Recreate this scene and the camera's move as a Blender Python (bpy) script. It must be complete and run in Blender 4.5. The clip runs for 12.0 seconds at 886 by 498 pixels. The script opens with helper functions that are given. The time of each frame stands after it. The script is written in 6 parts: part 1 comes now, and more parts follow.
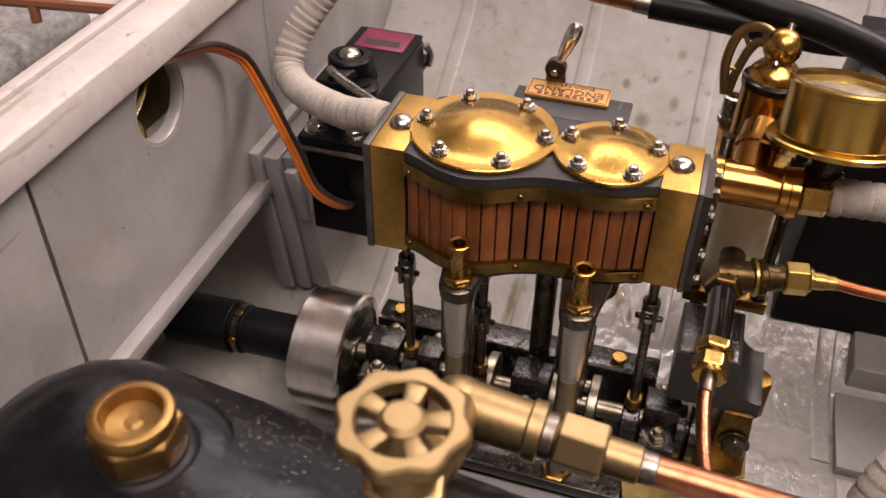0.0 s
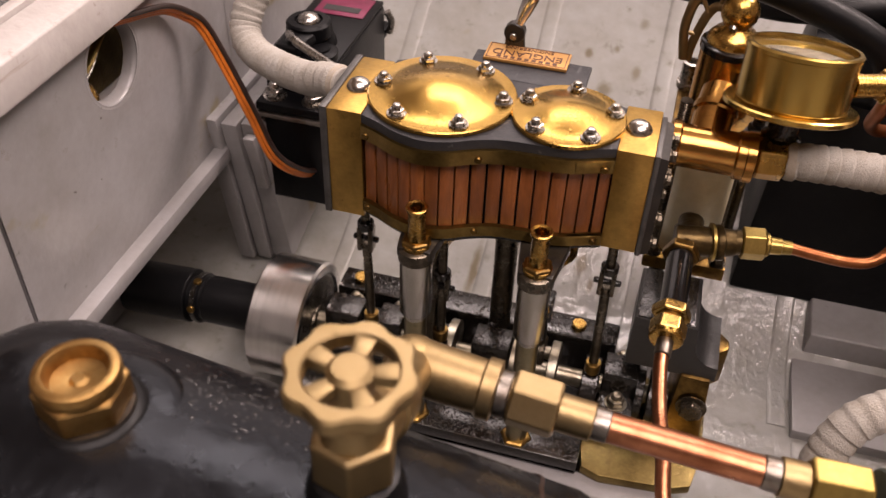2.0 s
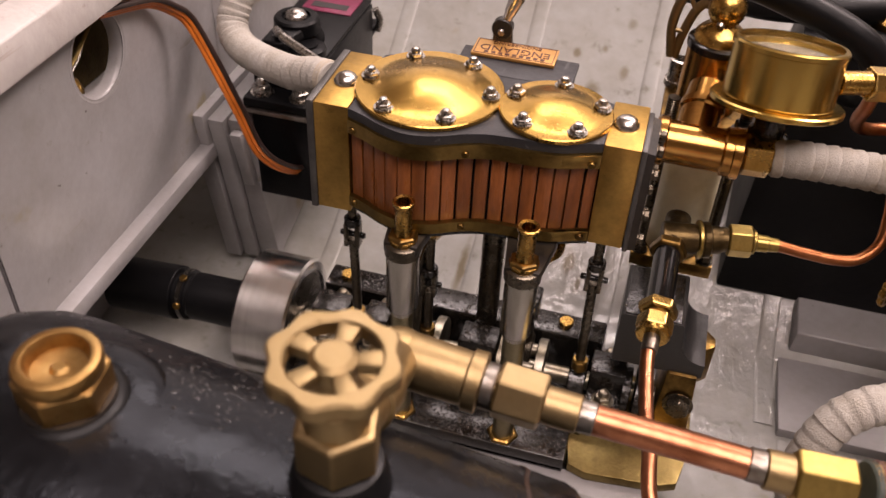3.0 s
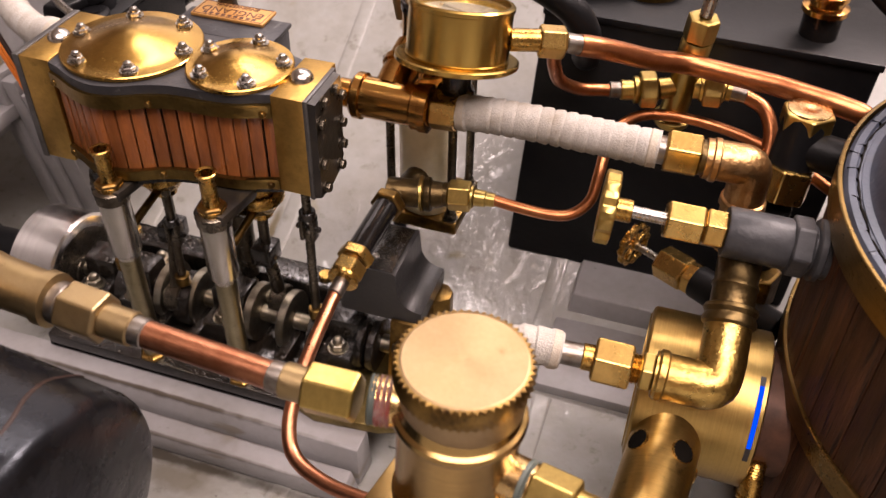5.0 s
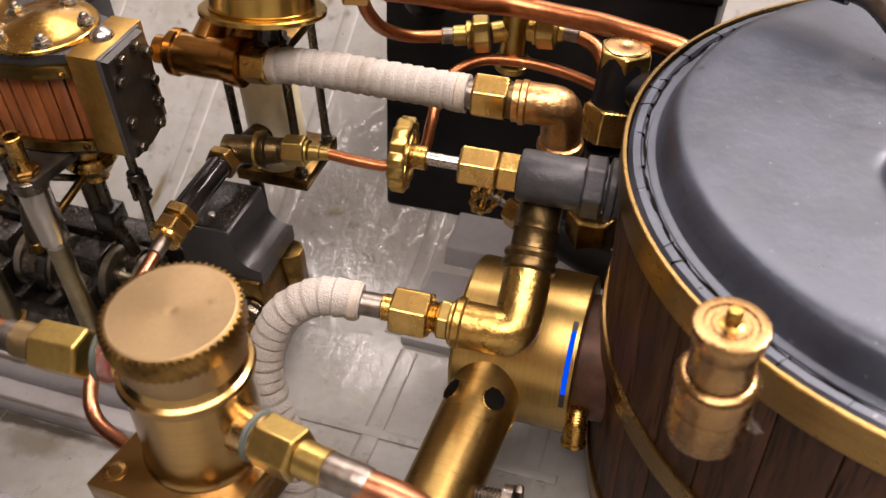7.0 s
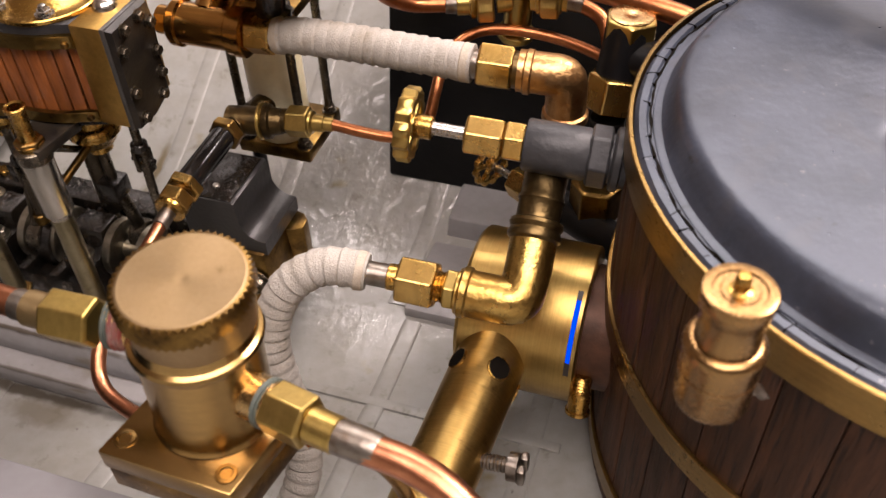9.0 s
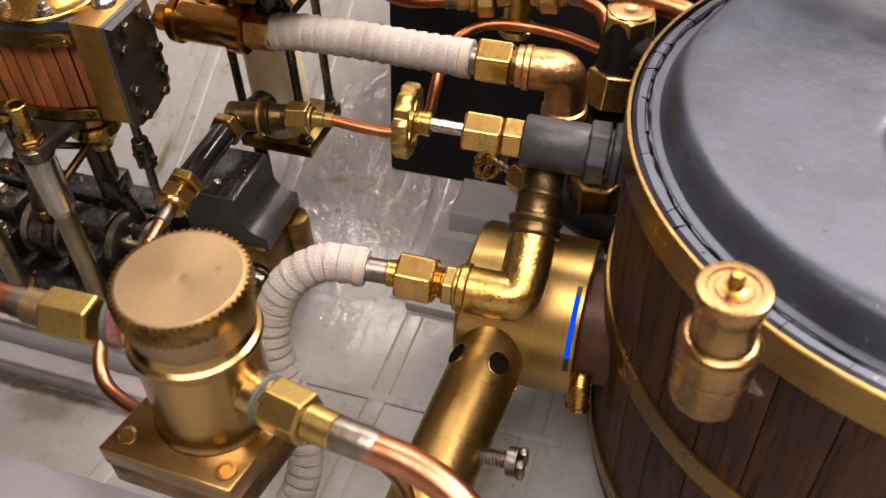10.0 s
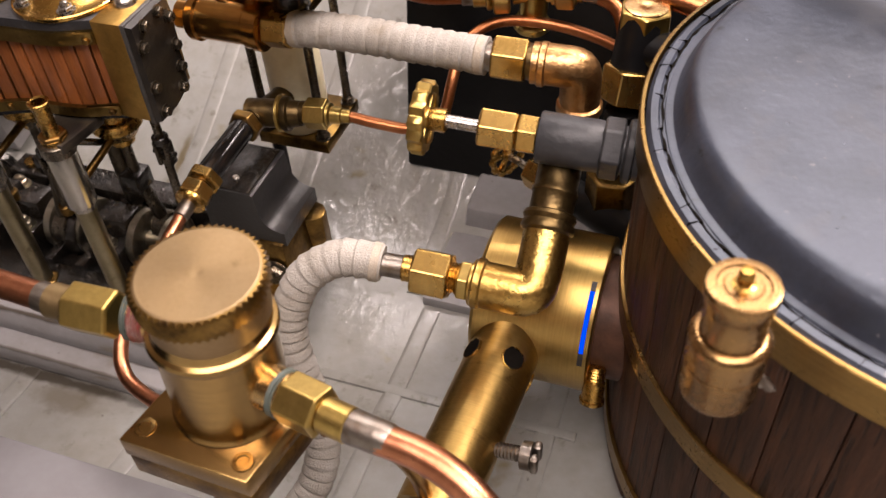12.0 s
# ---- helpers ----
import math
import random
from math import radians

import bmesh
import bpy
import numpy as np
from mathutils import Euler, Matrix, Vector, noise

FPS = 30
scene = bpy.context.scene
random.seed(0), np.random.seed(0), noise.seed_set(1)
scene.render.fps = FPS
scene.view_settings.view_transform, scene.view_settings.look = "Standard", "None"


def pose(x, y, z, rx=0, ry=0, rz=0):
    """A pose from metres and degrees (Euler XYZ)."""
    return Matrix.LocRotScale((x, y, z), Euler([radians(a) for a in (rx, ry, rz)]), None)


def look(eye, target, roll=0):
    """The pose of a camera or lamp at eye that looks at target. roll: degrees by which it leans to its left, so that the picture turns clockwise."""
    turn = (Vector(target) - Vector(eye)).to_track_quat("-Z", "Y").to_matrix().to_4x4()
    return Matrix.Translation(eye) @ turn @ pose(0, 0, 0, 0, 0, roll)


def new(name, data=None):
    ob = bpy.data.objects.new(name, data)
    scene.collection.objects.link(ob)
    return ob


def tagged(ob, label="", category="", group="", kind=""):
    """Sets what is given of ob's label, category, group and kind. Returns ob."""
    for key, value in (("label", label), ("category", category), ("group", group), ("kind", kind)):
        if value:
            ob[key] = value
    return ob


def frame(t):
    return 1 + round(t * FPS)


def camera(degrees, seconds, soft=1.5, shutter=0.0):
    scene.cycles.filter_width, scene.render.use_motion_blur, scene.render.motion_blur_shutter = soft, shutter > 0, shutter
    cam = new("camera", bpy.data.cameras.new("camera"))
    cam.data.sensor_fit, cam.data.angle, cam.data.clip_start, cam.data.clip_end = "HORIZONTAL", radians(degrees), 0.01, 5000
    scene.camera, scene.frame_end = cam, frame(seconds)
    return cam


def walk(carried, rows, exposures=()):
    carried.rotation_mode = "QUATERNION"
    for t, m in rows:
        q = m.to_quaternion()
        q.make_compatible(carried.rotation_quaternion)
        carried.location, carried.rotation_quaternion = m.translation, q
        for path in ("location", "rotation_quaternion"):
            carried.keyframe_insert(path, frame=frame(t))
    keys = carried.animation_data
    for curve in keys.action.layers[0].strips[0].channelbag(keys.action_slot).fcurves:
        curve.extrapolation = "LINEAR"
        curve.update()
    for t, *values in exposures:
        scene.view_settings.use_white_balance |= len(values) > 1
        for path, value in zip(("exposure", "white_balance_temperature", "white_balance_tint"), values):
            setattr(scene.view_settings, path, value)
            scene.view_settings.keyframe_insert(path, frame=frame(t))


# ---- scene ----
cam = camera(51.73, 12.0)
PATH = [
    (0, (0.03846, -0.15370, 0.09590), (-0.00678, -0.00555, -0.03061), 0.75),
    (0.5, (0.03853, -0.15443, 0.09693), (-0.00386, -0.00725, -0.03168), 1.02),
    (1, (0.03989, -0.15490, 0.09888), (-0.00002, -0.00848, -0.03138), 1.44),
    (1.5, (0.04058, -0.15417, 0.09422), (0.00269, -0.00666, -0.03542), 2.11),
    (2, (0.04107, -0.15420, 0.09296), (0.00311, -0.00689, -0.03688), 2.25),
    (2.5, (0.04073, -0.15462, 0.09197), (0.00443, -0.00670, -0.03765), 2.81),
    (2.7, (0.04065, -0.15487, 0.09101), (0.00482, -0.00629, -0.03798), 3.02),
    (4.3, (0.08175, -0.15021, 0.09223), (0.04111, -0.00324, -0.03718), 2.26),
    (4.5, (0.09371, -0.14787, 0.09146), (0.05095, -0.00170, -0.03818), 2.08),
    (5, (0.11716, -0.14755, 0.09297), (0.07156, -0.00278, -0.03727), 1.33),
    (5.5, (0.12964, -0.14704, 0.09570), (0.08516, -0.00288, -0.03560), 0.90),
    (6, (0.15864, -0.13791, 0.09496), (0.10884, 0.00296, -0.03799), -1.18),
    (6.5, (0.15883, -0.13357, 0.08946), (0.10911, 0.00527, -0.04564), -2.17),
    (7, (0.15880, -0.13363, 0.08932), (0.10929, 0.00428, -0.04680), -2.31),
    (9, (0.15767, -0.13505, 0.08906), (0.10973, -0.00066, -0.05109), -2.35),
    (9.5, (0.15805, -0.13387, 0.08929), (0.11020, -0.00039, -0.05176), -2.51),
    (10, (0.15882, -0.13439, 0.09002), (0.11004, -0.00168, -0.05144), -2.88),
    (10.5, (0.15917, -0.13427, 0.09119), (0.10966, -0.00273, -0.05111), -3.10),
    (11, (0.15996, -0.13391, 0.09152), (0.10904, -0.00314, -0.05099), -3.63),
    (11.5, (0.15994, -0.13429, 0.09169), (0.10813, -0.00395, -0.05089), -3.86),
    (12, (0.16010, -0.13488, 0.09127), (0.10738, -0.00448, -0.05092), -4.11),
]
LIGHT = [(0.0, 0.44, 6540, 17), (2.5, 0.50, 6540, 18), (4.5, 0.70, 6540, 20), (5.0, 0.91, 6450, 18), (5.5, 0.96, 6420, 16), (6.0, 0.91, 6400, 14), (6.5, 0.86, 6360, 13), (9.0, 0.82, 6320, 13), (12.0, 0.83, 6320, 13)]
walk(cam, [(t, look(eye, target, roll)) for t, eye, target, roll in PATH], LIGHT)
# the phone's lens is open wide: what stands close to it is soft
cam.data.dof.use_dof = True
cam.data.dof.focus_distance = 0.190
cam.data.dof.aperture_fstop = 34.0

# ---- units: U is one drawing unit of 0.885 mm ----
U = 0.000885

# ---- light: a closed room with a tube lamp on the far wall and a small ceiling lamp ----
world = bpy.data.worlds.new("room_air")
world.use_nodes = True
world.node_tree.nodes["Background"].inputs[0].default_value = (0.9, 0.92, 1.0, 1)
world.node_tree.nodes["Background"].inputs[1].default_value = 0.01
scene.world = world


def lamp(name, at, aim, sx, sy, watts, colour):
    data = bpy.data.lights.new(name, "AREA")
    data.shape, data.size, data.size_y, data.energy, data.color = "RECTANGLE", sx, sy, watts, colour
    ob = new(name, data)
    ob.matrix_world = look(at, aim)
    return ob


# broad area light added for the brightness of the far side; no fixture
lamp("far_side_fill", (0.1, 1.95, 1.05), (0.05, 0, -0.03), 3.2, 1.4, 12, (1.0, 0.87, 0.81))
lamp("ceiling_strip", (-0.05, 1.12, 1.44), (0.05, 0, -0.03), 1.3, 0.55, 8, (1.0, 0.87, 0.80))
lamp("tube_lamp", (-0.1, 0.78, 1.4), (0.05, 0, -0.03), 0.75, 0.08, 3.2, (1.0, 0.89, 0.83))
lamp("ceiling_lamp", (1.0, 0.9, 1.4), (0.05, 0, -0.03), 0.5, 0.5, 27, (1.0, 0.84, 0.76))
# large fill light, added to lift the fronts and the hull bottom
lamp("overhead_fill", (0.45, -0.5, 1.55), (0.12, -0.1, -0.05), 1.6, 1.0, 35, (1.0, 0.85, 0.78))

# ---- materials ----


def mat(name, base, metal=0.0, rough=0.5, vary=0.15, scale=90.0, dark=None, dark_at=0.62, fine=900.0, bump=0.15, rvary=0.12, coat=0.0, stretch=None, island=0.0, spec=0.5, dirt=None, brush=None):
    """A procedural surface: broad stains towards the colour dark, fine grain in colour, roughness and relief."""
    m = bpy.data.materials.new(name)
    m.use_nodes = True
    n, l = m.node_tree.nodes, m.node_tree.links
    p = n["Principled BSDF"]
    co = n.new("ShaderNodeTexCoord")
    mp = n.new("ShaderNodeMapping")
    l.new(co.outputs["Object"], mp.inputs[0])
    if stretch:
        mp.inputs["Scale"].default_value = stretch
    big, small = n.new("ShaderNodeTexNoise"), n.new("ShaderNodeTexNoise")
    big.inputs["Scale"].default_value, big.inputs["Detail"].default_value, big.inputs["Roughness"].default_value = scale, 6, 0.65
    small.inputs["Scale"].default_value, small.inputs["Detail"].default_value = fine, 3
    for t in (big, small):
        l.new(mp.outputs[0], t.inputs["Vector"])
    ramp = n.new("ShaderNodeValToRGB")
    ramp.color_ramp.elements[0].position, ramp.color_ramp.elements[1].position = dark_at - 0.2, dark_at + 0.14
    d = dark or tuple(c * 0.55 for c in base)
    ramp.color_ramp.elements[0].color, ramp.color_ramp.elements[1].color = (*base, 1), (*d, 1)
    l.new(big.outputs["Fac"], ramp.inputs[0])
    hsv = n.new("ShaderNodeHueSaturation")
    l.new(ramp.outputs[0], hsv.inputs["Color"])
    val = n.new("ShaderNodeMapRange")
    val.inputs["To Min"].default_value, val.inputs["To Max"].default_value = 1 - vary, 1 + vary
    l.new(small.outputs["Fac"], val.inputs["Value"])
    last = val.outputs[0]
    if island:
        info, mul = n.new("ShaderNodeObjectInfo"), n.new("ShaderNodeMath")
        mr = n.new("ShaderNodeMapRange")
        mr.inputs["To Min"].default_value, mr.inputs["To Max"].default_value = 1 - island, 1 + island
        l.new(info.outputs["Random"], mr.inputs["Value"])
        mul.operation = "MULTIPLY"
        l.new(last, mul.inputs[0]), l.new(mr.outputs[0], mul.inputs[1])
        last = mul.outputs[0]
    l.new(last, hsv.inputs["Value"])
    colour = hsv.outputs[0]
    if dirt:
        # dried grease in the hollows of a broken, mid-size pattern
        tone, size, level = dirt
        t2, r2, mx = n.new("ShaderNodeTexNoise"), n.new("ShaderNodeMapRange"), n.new("ShaderNodeMix")
        t2.inputs["Scale"].default_value, t2.inputs["Detail"].default_value, t2.inputs["Roughness"].default_value = size, 8, 0.72
        l.new(mp.outputs[0], t2.inputs["Vector"])
        r2.inputs["From Min"].default_value, r2.inputs["From Max"].default_value = level, level + 0.16
        l.new(t2.outputs["Fac"], r2.inputs["Value"])
        mx.data_type = "RGBA"
        l.new(r2.outputs[0], mx.inputs["Factor"]), l.new(colour, mx.inputs["A"])
        mx.inputs["B"].default_value = (*tone, 1)
        colour = mx.outputs["Result"]
    l.new(colour, p.inputs["Base Color"])
    ro = n.new("ShaderNodeMapRange")
    ro.inputs["To Min"].default_value, ro.inputs["To Max"].default_value = max(0.03, rough - rvary), min(1, rough + rvary)
    l.new(big.outputs["Fac"], ro.inputs["Value"])
    gloss = ro.outputs[0]
    if metal > 0.5 and not stretch:
        # handling marks: small dull patches that break up the reflections
        t4, r4, a4 = n.new("ShaderNodeTexNoise"), n.new("ShaderNodeMapRange"), n.new("ShaderNodeMath")
        t4.inputs["Scale"].default_value, t4.inputs["Detail"].default_value, t4.inputs["Roughness"].default_value, t4.inputs["Distortion"].default_value = 1100, 6, 0.7, 0.3
        l.new(mp.outputs[0], t4.inputs["Vector"])
        r4.inputs["From Min"].default_value, r4.inputs["From Max"].default_value = 0.36, 0.66
        r4.inputs["To Min"].default_value, r4.inputs["To Max"].default_value = -0.03, 0.06
        l.new(t4.outputs["Fac"], r4.inputs["Value"])
        a4.operation, a4.use_clamp = "ADD", True
        l.new(gloss, a4.inputs[0]), l.new(r4.outputs[0], a4.inputs[1])
        gloss = a4.outputs[0]
    l.new(gloss, p.inputs["Roughness"])
    b = n.new("ShaderNodeBump")
    b.inputs["Strength"].default_value, b.inputs["Distance"].default_value = bump, 0.0003
    l.new(small.outputs["Fac"], b.inputs["Height"])
    l.new(b.outputs[0], p.inputs["Normal"])
    if brush:
        # fine tool marks, drawn out along the two axes with small numbers
        mp2, t3, b2, m3 = n.new("ShaderNodeMapping"), n.new("ShaderNodeTexNoise"), n.new("ShaderNodeBump"), n.new("ShaderNodeMapRange")
        mp2.inputs["Scale"].default_value = brush
        l.new(co.outputs["Object"], mp2.inputs[0]), l.new(mp2.outputs[0], t3.inputs["Vector"])
        t3.inputs["Scale"].default_value, t3.inputs["Detail"].default_value, t3.inputs["Roughness"].default_value = 1.0, 5, 0.7
        b2.inputs["Strength"].default_value, b2.inputs["Distance"].default_value = 0.3, 0.00006
        l.new(t3.outputs["Fac"], b2.inputs["Height"]), l.new(b.outputs[0], b2.inputs["Normal"])
        l.new(b2.outputs[0], p.inputs["Normal"])
        m3.inputs["From Min"].default_value, m3.inputs["From Max"].default_value = 0.3, 0.7
        m3.inputs["To Min"].default_value, m3.inputs["To Max"].default_value = 0.82, 1.1
        l.new(t3.outputs["Fac"], m3.inputs["Value"])
        hs2 = n.new("ShaderNodeHueSaturation")
        l.new(colour, hs2.inputs["Color"]), l.new(m3.outputs[0], hs2.inputs["Value"])
        l.new(hs2.outputs[0], p.inputs["Base Color"])
    p.inputs["Metallic"].default_value = metal
    p.inputs["Specular IOR Level"].default_value = spec
    if coat:
        p.inputs["Coat Weight"].default_value, p.inputs["Coat Roughness"].default_value = coat, 0.08
    return m


BRASS = mat("polished_brass", (0.54, 0.335, 0.092), 1, 0.25, 0.12, 150, (0.33, 0.19, 0.045), 0.56, 1600, 0.12, 0.1, dirt=((0.13, 0.075, 0.022), 320, 0.59))
BRASS_OLD = mat("tarnished_brass", (0.36, 0.22, 0.06), 1, 0.32, 0.2, 130, (0.08, 0.046, 0.018), 0.52, 1200, 0.2, 0.14, dirt=((0.03, 0.02, 0.01), 300, 0.57))
BRASS_SATIN = mat("turned_brass", (0.57, 0.39, 0.175), 1, 0.25, 0.12, 70, (0.42, 0.275, 0.105), 0.58, 1100, 0.08, 0.08, dirt=((0.22, 0.14, 0.055), 160, 0.6), brush=(40, 40, 2600))
BRONZE = mat("browned_bronze", (0.60, 0.335, 0.092), 1, 0.19, 0.1, 90, (0.34, 0.155, 0.04), 0.54, 1000, 0.06, 0.08, stretch=(0.5, 1, 1), dirt=((0.10, 0.045, 0.015), 160, 0.58), brush=(60, 900, 900))
COPPER = mat("copper_tube", (0.57, 0.25, 0.135), 1, 0.31, 0.12, 110, (0.27, 0.10, 0.048), 0.54, 1100, 0.12, 0.1, dirt=((0.25, 0.12, 0.07), 400, 0.64))
COPPER_BROWN = mat("browned_copper_tube", (0.44, 0.175, 0.072), 1, 0.33, 0.12, 150, (0.30, 0.105, 0.042), 0.56, 1100, 0.12, 0.1, dirt=((0.20, 0.085, 0.04), 400, 0.64))
SOLDER = mat("soldered_end", (0.31, 0.29, 0.26), 1, 0.36, 0.25, 300, (0.14, 0.11, 0.085), 0.52, 1200, 0.25, dirt=((0.30, 0.16, 0.09), 380, 0.62))
STEEL = mat("bright_steel", (0.43, 0.41, 0.38), 1, 0.26, 0.12, 100, (0.26, 0.23, 0.19), 0.6, 1100, 0.08, 0.08, dirt=((0.09, 0.075, 0.055), 420, 0.63))
TURNED = mat("lathe_turned_steel", (0.72, 0.70, 0.67), 1, 0.22, 0.07, 300, (0.52, 0.50, 0.48), 0.58, 3000, 0.06, 0.05, stretch=(1, 0.03, 0.03))
STEEL_DARK = mat("grey_iron", (0.034, 0.034, 0.037), 0.1, 0.42, 0.2, 110, (0.02, 0.02, 0.022), 0.58, 900, 0.3, spec=0.35, dirt=((0.014, 0.012, 0.01), 350, 0.62))
OILY = mat("oily_blackened_steel", (0.007, 0.0064, 0.0055), 0.0, 0.12, 0.3, 150, (0.012, 0.008, 0.005), 0.6, 1800, 0.1, 0.05, spec=0.6)
WEB = mat("worn_oily_steel", (0.40, 0.37, 0.30), 1, 0.33, 0.2, 150, (0.13, 0.10, 0.06), 0.54, 500, 0.1)
OILY_SMOOTH = mat("oiled_rod_steel", (0.15, 0.13, 0.10), 0.9, 0.28, 0.25, 150, (0.045, 0.034, 0.022), 0.56, 700, 0.15)
BLACK = mat("satin_black_paint", (0.004, 0.004, 0.0045), 0.0, 0.42, 0.25, 90, (0.008, 0.008, 0.008), 0.6, 500, 0.3, spec=0.17)
BLACK_GLOSS = mat("gloss_black_paint", (0.005, 0.005, 0.005), 0.0, 0.13, 0.2, 90, (0.012, 0.010, 0.009), 0.6, 900, 0.12, 0.06, spec=0.45)
LID = mat("stove_black_lid", (0.015, 0.018, 0.027), 0.0, 0.37, 0.3, 55, (0.034, 0.040, 0.058), 0.52, 1100, 0.06, 0.16, spec=0.8, dirt=((0.10, 0.102, 0.11), 420, 0.64))
LAGGED = mat("black_leathercloth", (0.003, 0.003, 0.0035), 0.0, 0.27, 0.2, 90, (0.006, 0.006, 0.007), 0.56, 900, 0.15, 0.14, spec=0.24, dirt=((0.006, 0.006, 0.007), 130, 0.58))
GREY = mat("grey_hull_paint", (0.248, 0.241, 0.243), 0.0, 0.34, 0.1, 45, (0.19, 0.18, 0.172), 0.58, 500, 0.2, 0.14, dirt=((0.145, 0.13, 0.11), 210, 0.615))
GREY_FLOOR = mat("grey_bilge_paint", (0.252, 0.252, 0.238), 0.0, 0.41, 0.1, 60, (0.195, 0.187, 0.163), 0.58, 300, 0.4, 0.16, dirt=((0.105, 0.092, 0.068), 170, 0.575))
WHITE = mat("white_deck_paint", (0.385, 0.366, 0.352), 0.0, 0.45, 0.1, 60, (0.34, 0.315, 0.295), 0.56, 500, 0.5, dirt=((0.22, 0.185, 0.155), 230, 0.605))
WOOD = mat("dark_walnut_lagging", (0.085, 0.034, 0.015), 0.0, 0.5, 0.3, 70, (0.026, 0.011, 0.005), 0.5, 500, 0.6, 0.14, stretch=(5, 5, 0.5), island=0.3, spec=0.22, dirt=((0.012, 0.006, 0.004), 260, 0.62), brush=(700, 700, 25))
LAG = mat("mahogany_cladding", (0.25, 0.084, 0.025), 0.0, 0.3, 0.2, 90, (0.13, 0.042, 0.013), 0.58, 700, 0.3, 0.1, stretch=(3, 3, 0.7), island=0.2, spec=0.35, dirt=((0.05, 0.022, 0.009), 110, 0.63), brush=(900, 900, 40))
TAPE = mat("white_cotton_wrapping", (0.37, 0.35, 0.318), 0.0, 0.9, 0.2, 160, (0.29, 0.265, 0.225), 0.54, 2600, 0.8, 0.05, dirt=((0.22, 0.185, 0.14), 150, 0.59))
RUBBER = mat("black_rubber_hose", (0.0045, 0.0045, 0.005), 0.0, 0.4, 0.15, 60, None, 0.6, 700, 0.2, spec=0.14, dirt=((0.03, 0.028, 0.025), 260, 0.68))
PLASTIC = mat("black_servo_plastic", (0.0035, 0.0035, 0.004), 0.0, 0.34, 0.15, 60, None, 0.6, 1500, 0.25, spec=0.14, dirt=((0.02, 0.018, 0.016), 350, 0.66))
ORANGE = mat("orange_wire_sheath", (0.62, 0.165, 0.018), 0.0, 0.35, 0.08, 60, None, 0.6, 900, 0.05)
BROWN = mat("brown_wire_sheath", (0.022, 0.011, 0.008), 0.0, 0.35, 0.05, 60, None, 0.7, 900, 0.05)
RED = mat("red_thread_seal", (0.20, 0.022, 0.016), 0.0, 0.5, 0.2, 300, (0.30, 0.27, 0.24), 0.6, 900, 0.3)
PINK = mat("pink_label_foil", (0.17, 0.022, 0.06), 0.1, 0.4, 0.1, 200, (0.11, 0.02, 0.04), 0.56, 900, 0.05, spec=0.25)
INK = mat("black_print", (0.015, 0.012, 0.012), 0.0, 0.5, 0.1, 90)
RED_INK = mat("brown_red_print", (0.06, 0.012, 0.006), 0.0, 0.5, 0.1, 90)
CREAM = mat("yellowed_pump_barrel", (0.80, 0.75, 0.55), 0.0, 0.3, 0.1, 60, (0.62, 0.52, 0.28), 0.6, 500, 0.1, dirt=((0.38, 0.26, 0.09), 120, 0.68))
DIAL = mat("gauge_dial_card", (0.30, 0.265, 0.19), 0.0, 0.5, 0.08, 90, (0.30, 0.24, 0.15), 0.6)
PLATE = mat("orange_brass_plate", (0.50, 0.275, 0.085), 0.5, 0.42, 0.12, 120, (0.38, 0.19, 0.055), 0.6, 900, 0.08, 0.08)
SOOT_BRASS = mat("sooty_brass", (0.14, 0.095, 0.038), 0.95, 0.36, 0.22, 120, (0.03, 0.02, 0.01), 0.54, 1000, 0.25, 0.12, dirt=((0.16, 0.10, 0.035), 300, 0.62))
TURNED_BRONZE = mat("turned_bronze", (0.28, 0.172, 0.07), 1, 0.25, 0.14, 80, (0.30, 0.175, 0.075), 0.58, 1200, 0.08, 0.08, dirt=((0.16, 0.085, 0.035), 150, 0.62), brush=(30, 30, 2600))
ELBOW = mat("flushed_copper_elbow", (0.52, 0.32, 0.14), 1, 0.33, 0.2, 160, (0.30, 0.155, 0.06), 0.52, 1200, 0.3, 0.1, dirt=((0.14, 0.075, 0.03), 300, 0.58))
BRASS_DRUM = mat("brushed_brass_drum", (0.39, 0.265, 0.086), 1, 0.32, 0.12, 70, (0.34, 0.22, 0.068), 0.58, 1100, 0.08, 0.08, dirt=((0.22, 0.14, 0.05), 160, 0.61), brush=(2600, 60, 60))
BRASS_TUBE = mat("brushed_brass_tube", (0.43, 0.285, 0.09), 1, 0.33, 0.12, 70, (0.33, 0.21, 0.065), 0.58, 1100, 0.08, 0.08, dirt=((0.17, 0.105, 0.036), 240, 0.57), brush=(60, 2400, 60))
PIPE_GREY = mat("dark_grey_pipe_paint", (0.026, 0.027, 0.030), 0.0, 0.4, 0.25, 110, (0.038, 0.038, 0.040), 0.58, 900, 0.4, spec=0.3, dirt=((0.05, 0.048, 0.05), 420, 0.68))
IRON = mat("grey_machined_iron", (0.12, 0.117, 0.113), 0.6, 0.4, 0.15, 110, (0.05, 0.047, 0.044), 0.58, 900, 0.15, brush=(1500, 60, 60))
HOLLOW_BLACK = mat("black_hollow", (0.005, 0.004, 0.003), 0.0, 0.9, 0.2, 90, spec=0.05)
PALE = mat("pale_satin_brass", (0.30, 0.22, 0.112), 1, 0.42, 0.12, 90, (0.27, 0.19, 0.085), 0.6, 1100, 0.12, 0.08, dirt=((0.17, 0.115, 0.05), 200, 0.61))
SCALED = mat("heat_scaled_copper", (0.09, 0.038, 0.02), 0.5, 0.5, 0.25, 140, (0.04, 0.018, 0.01), 0.52, 900, 0.3)
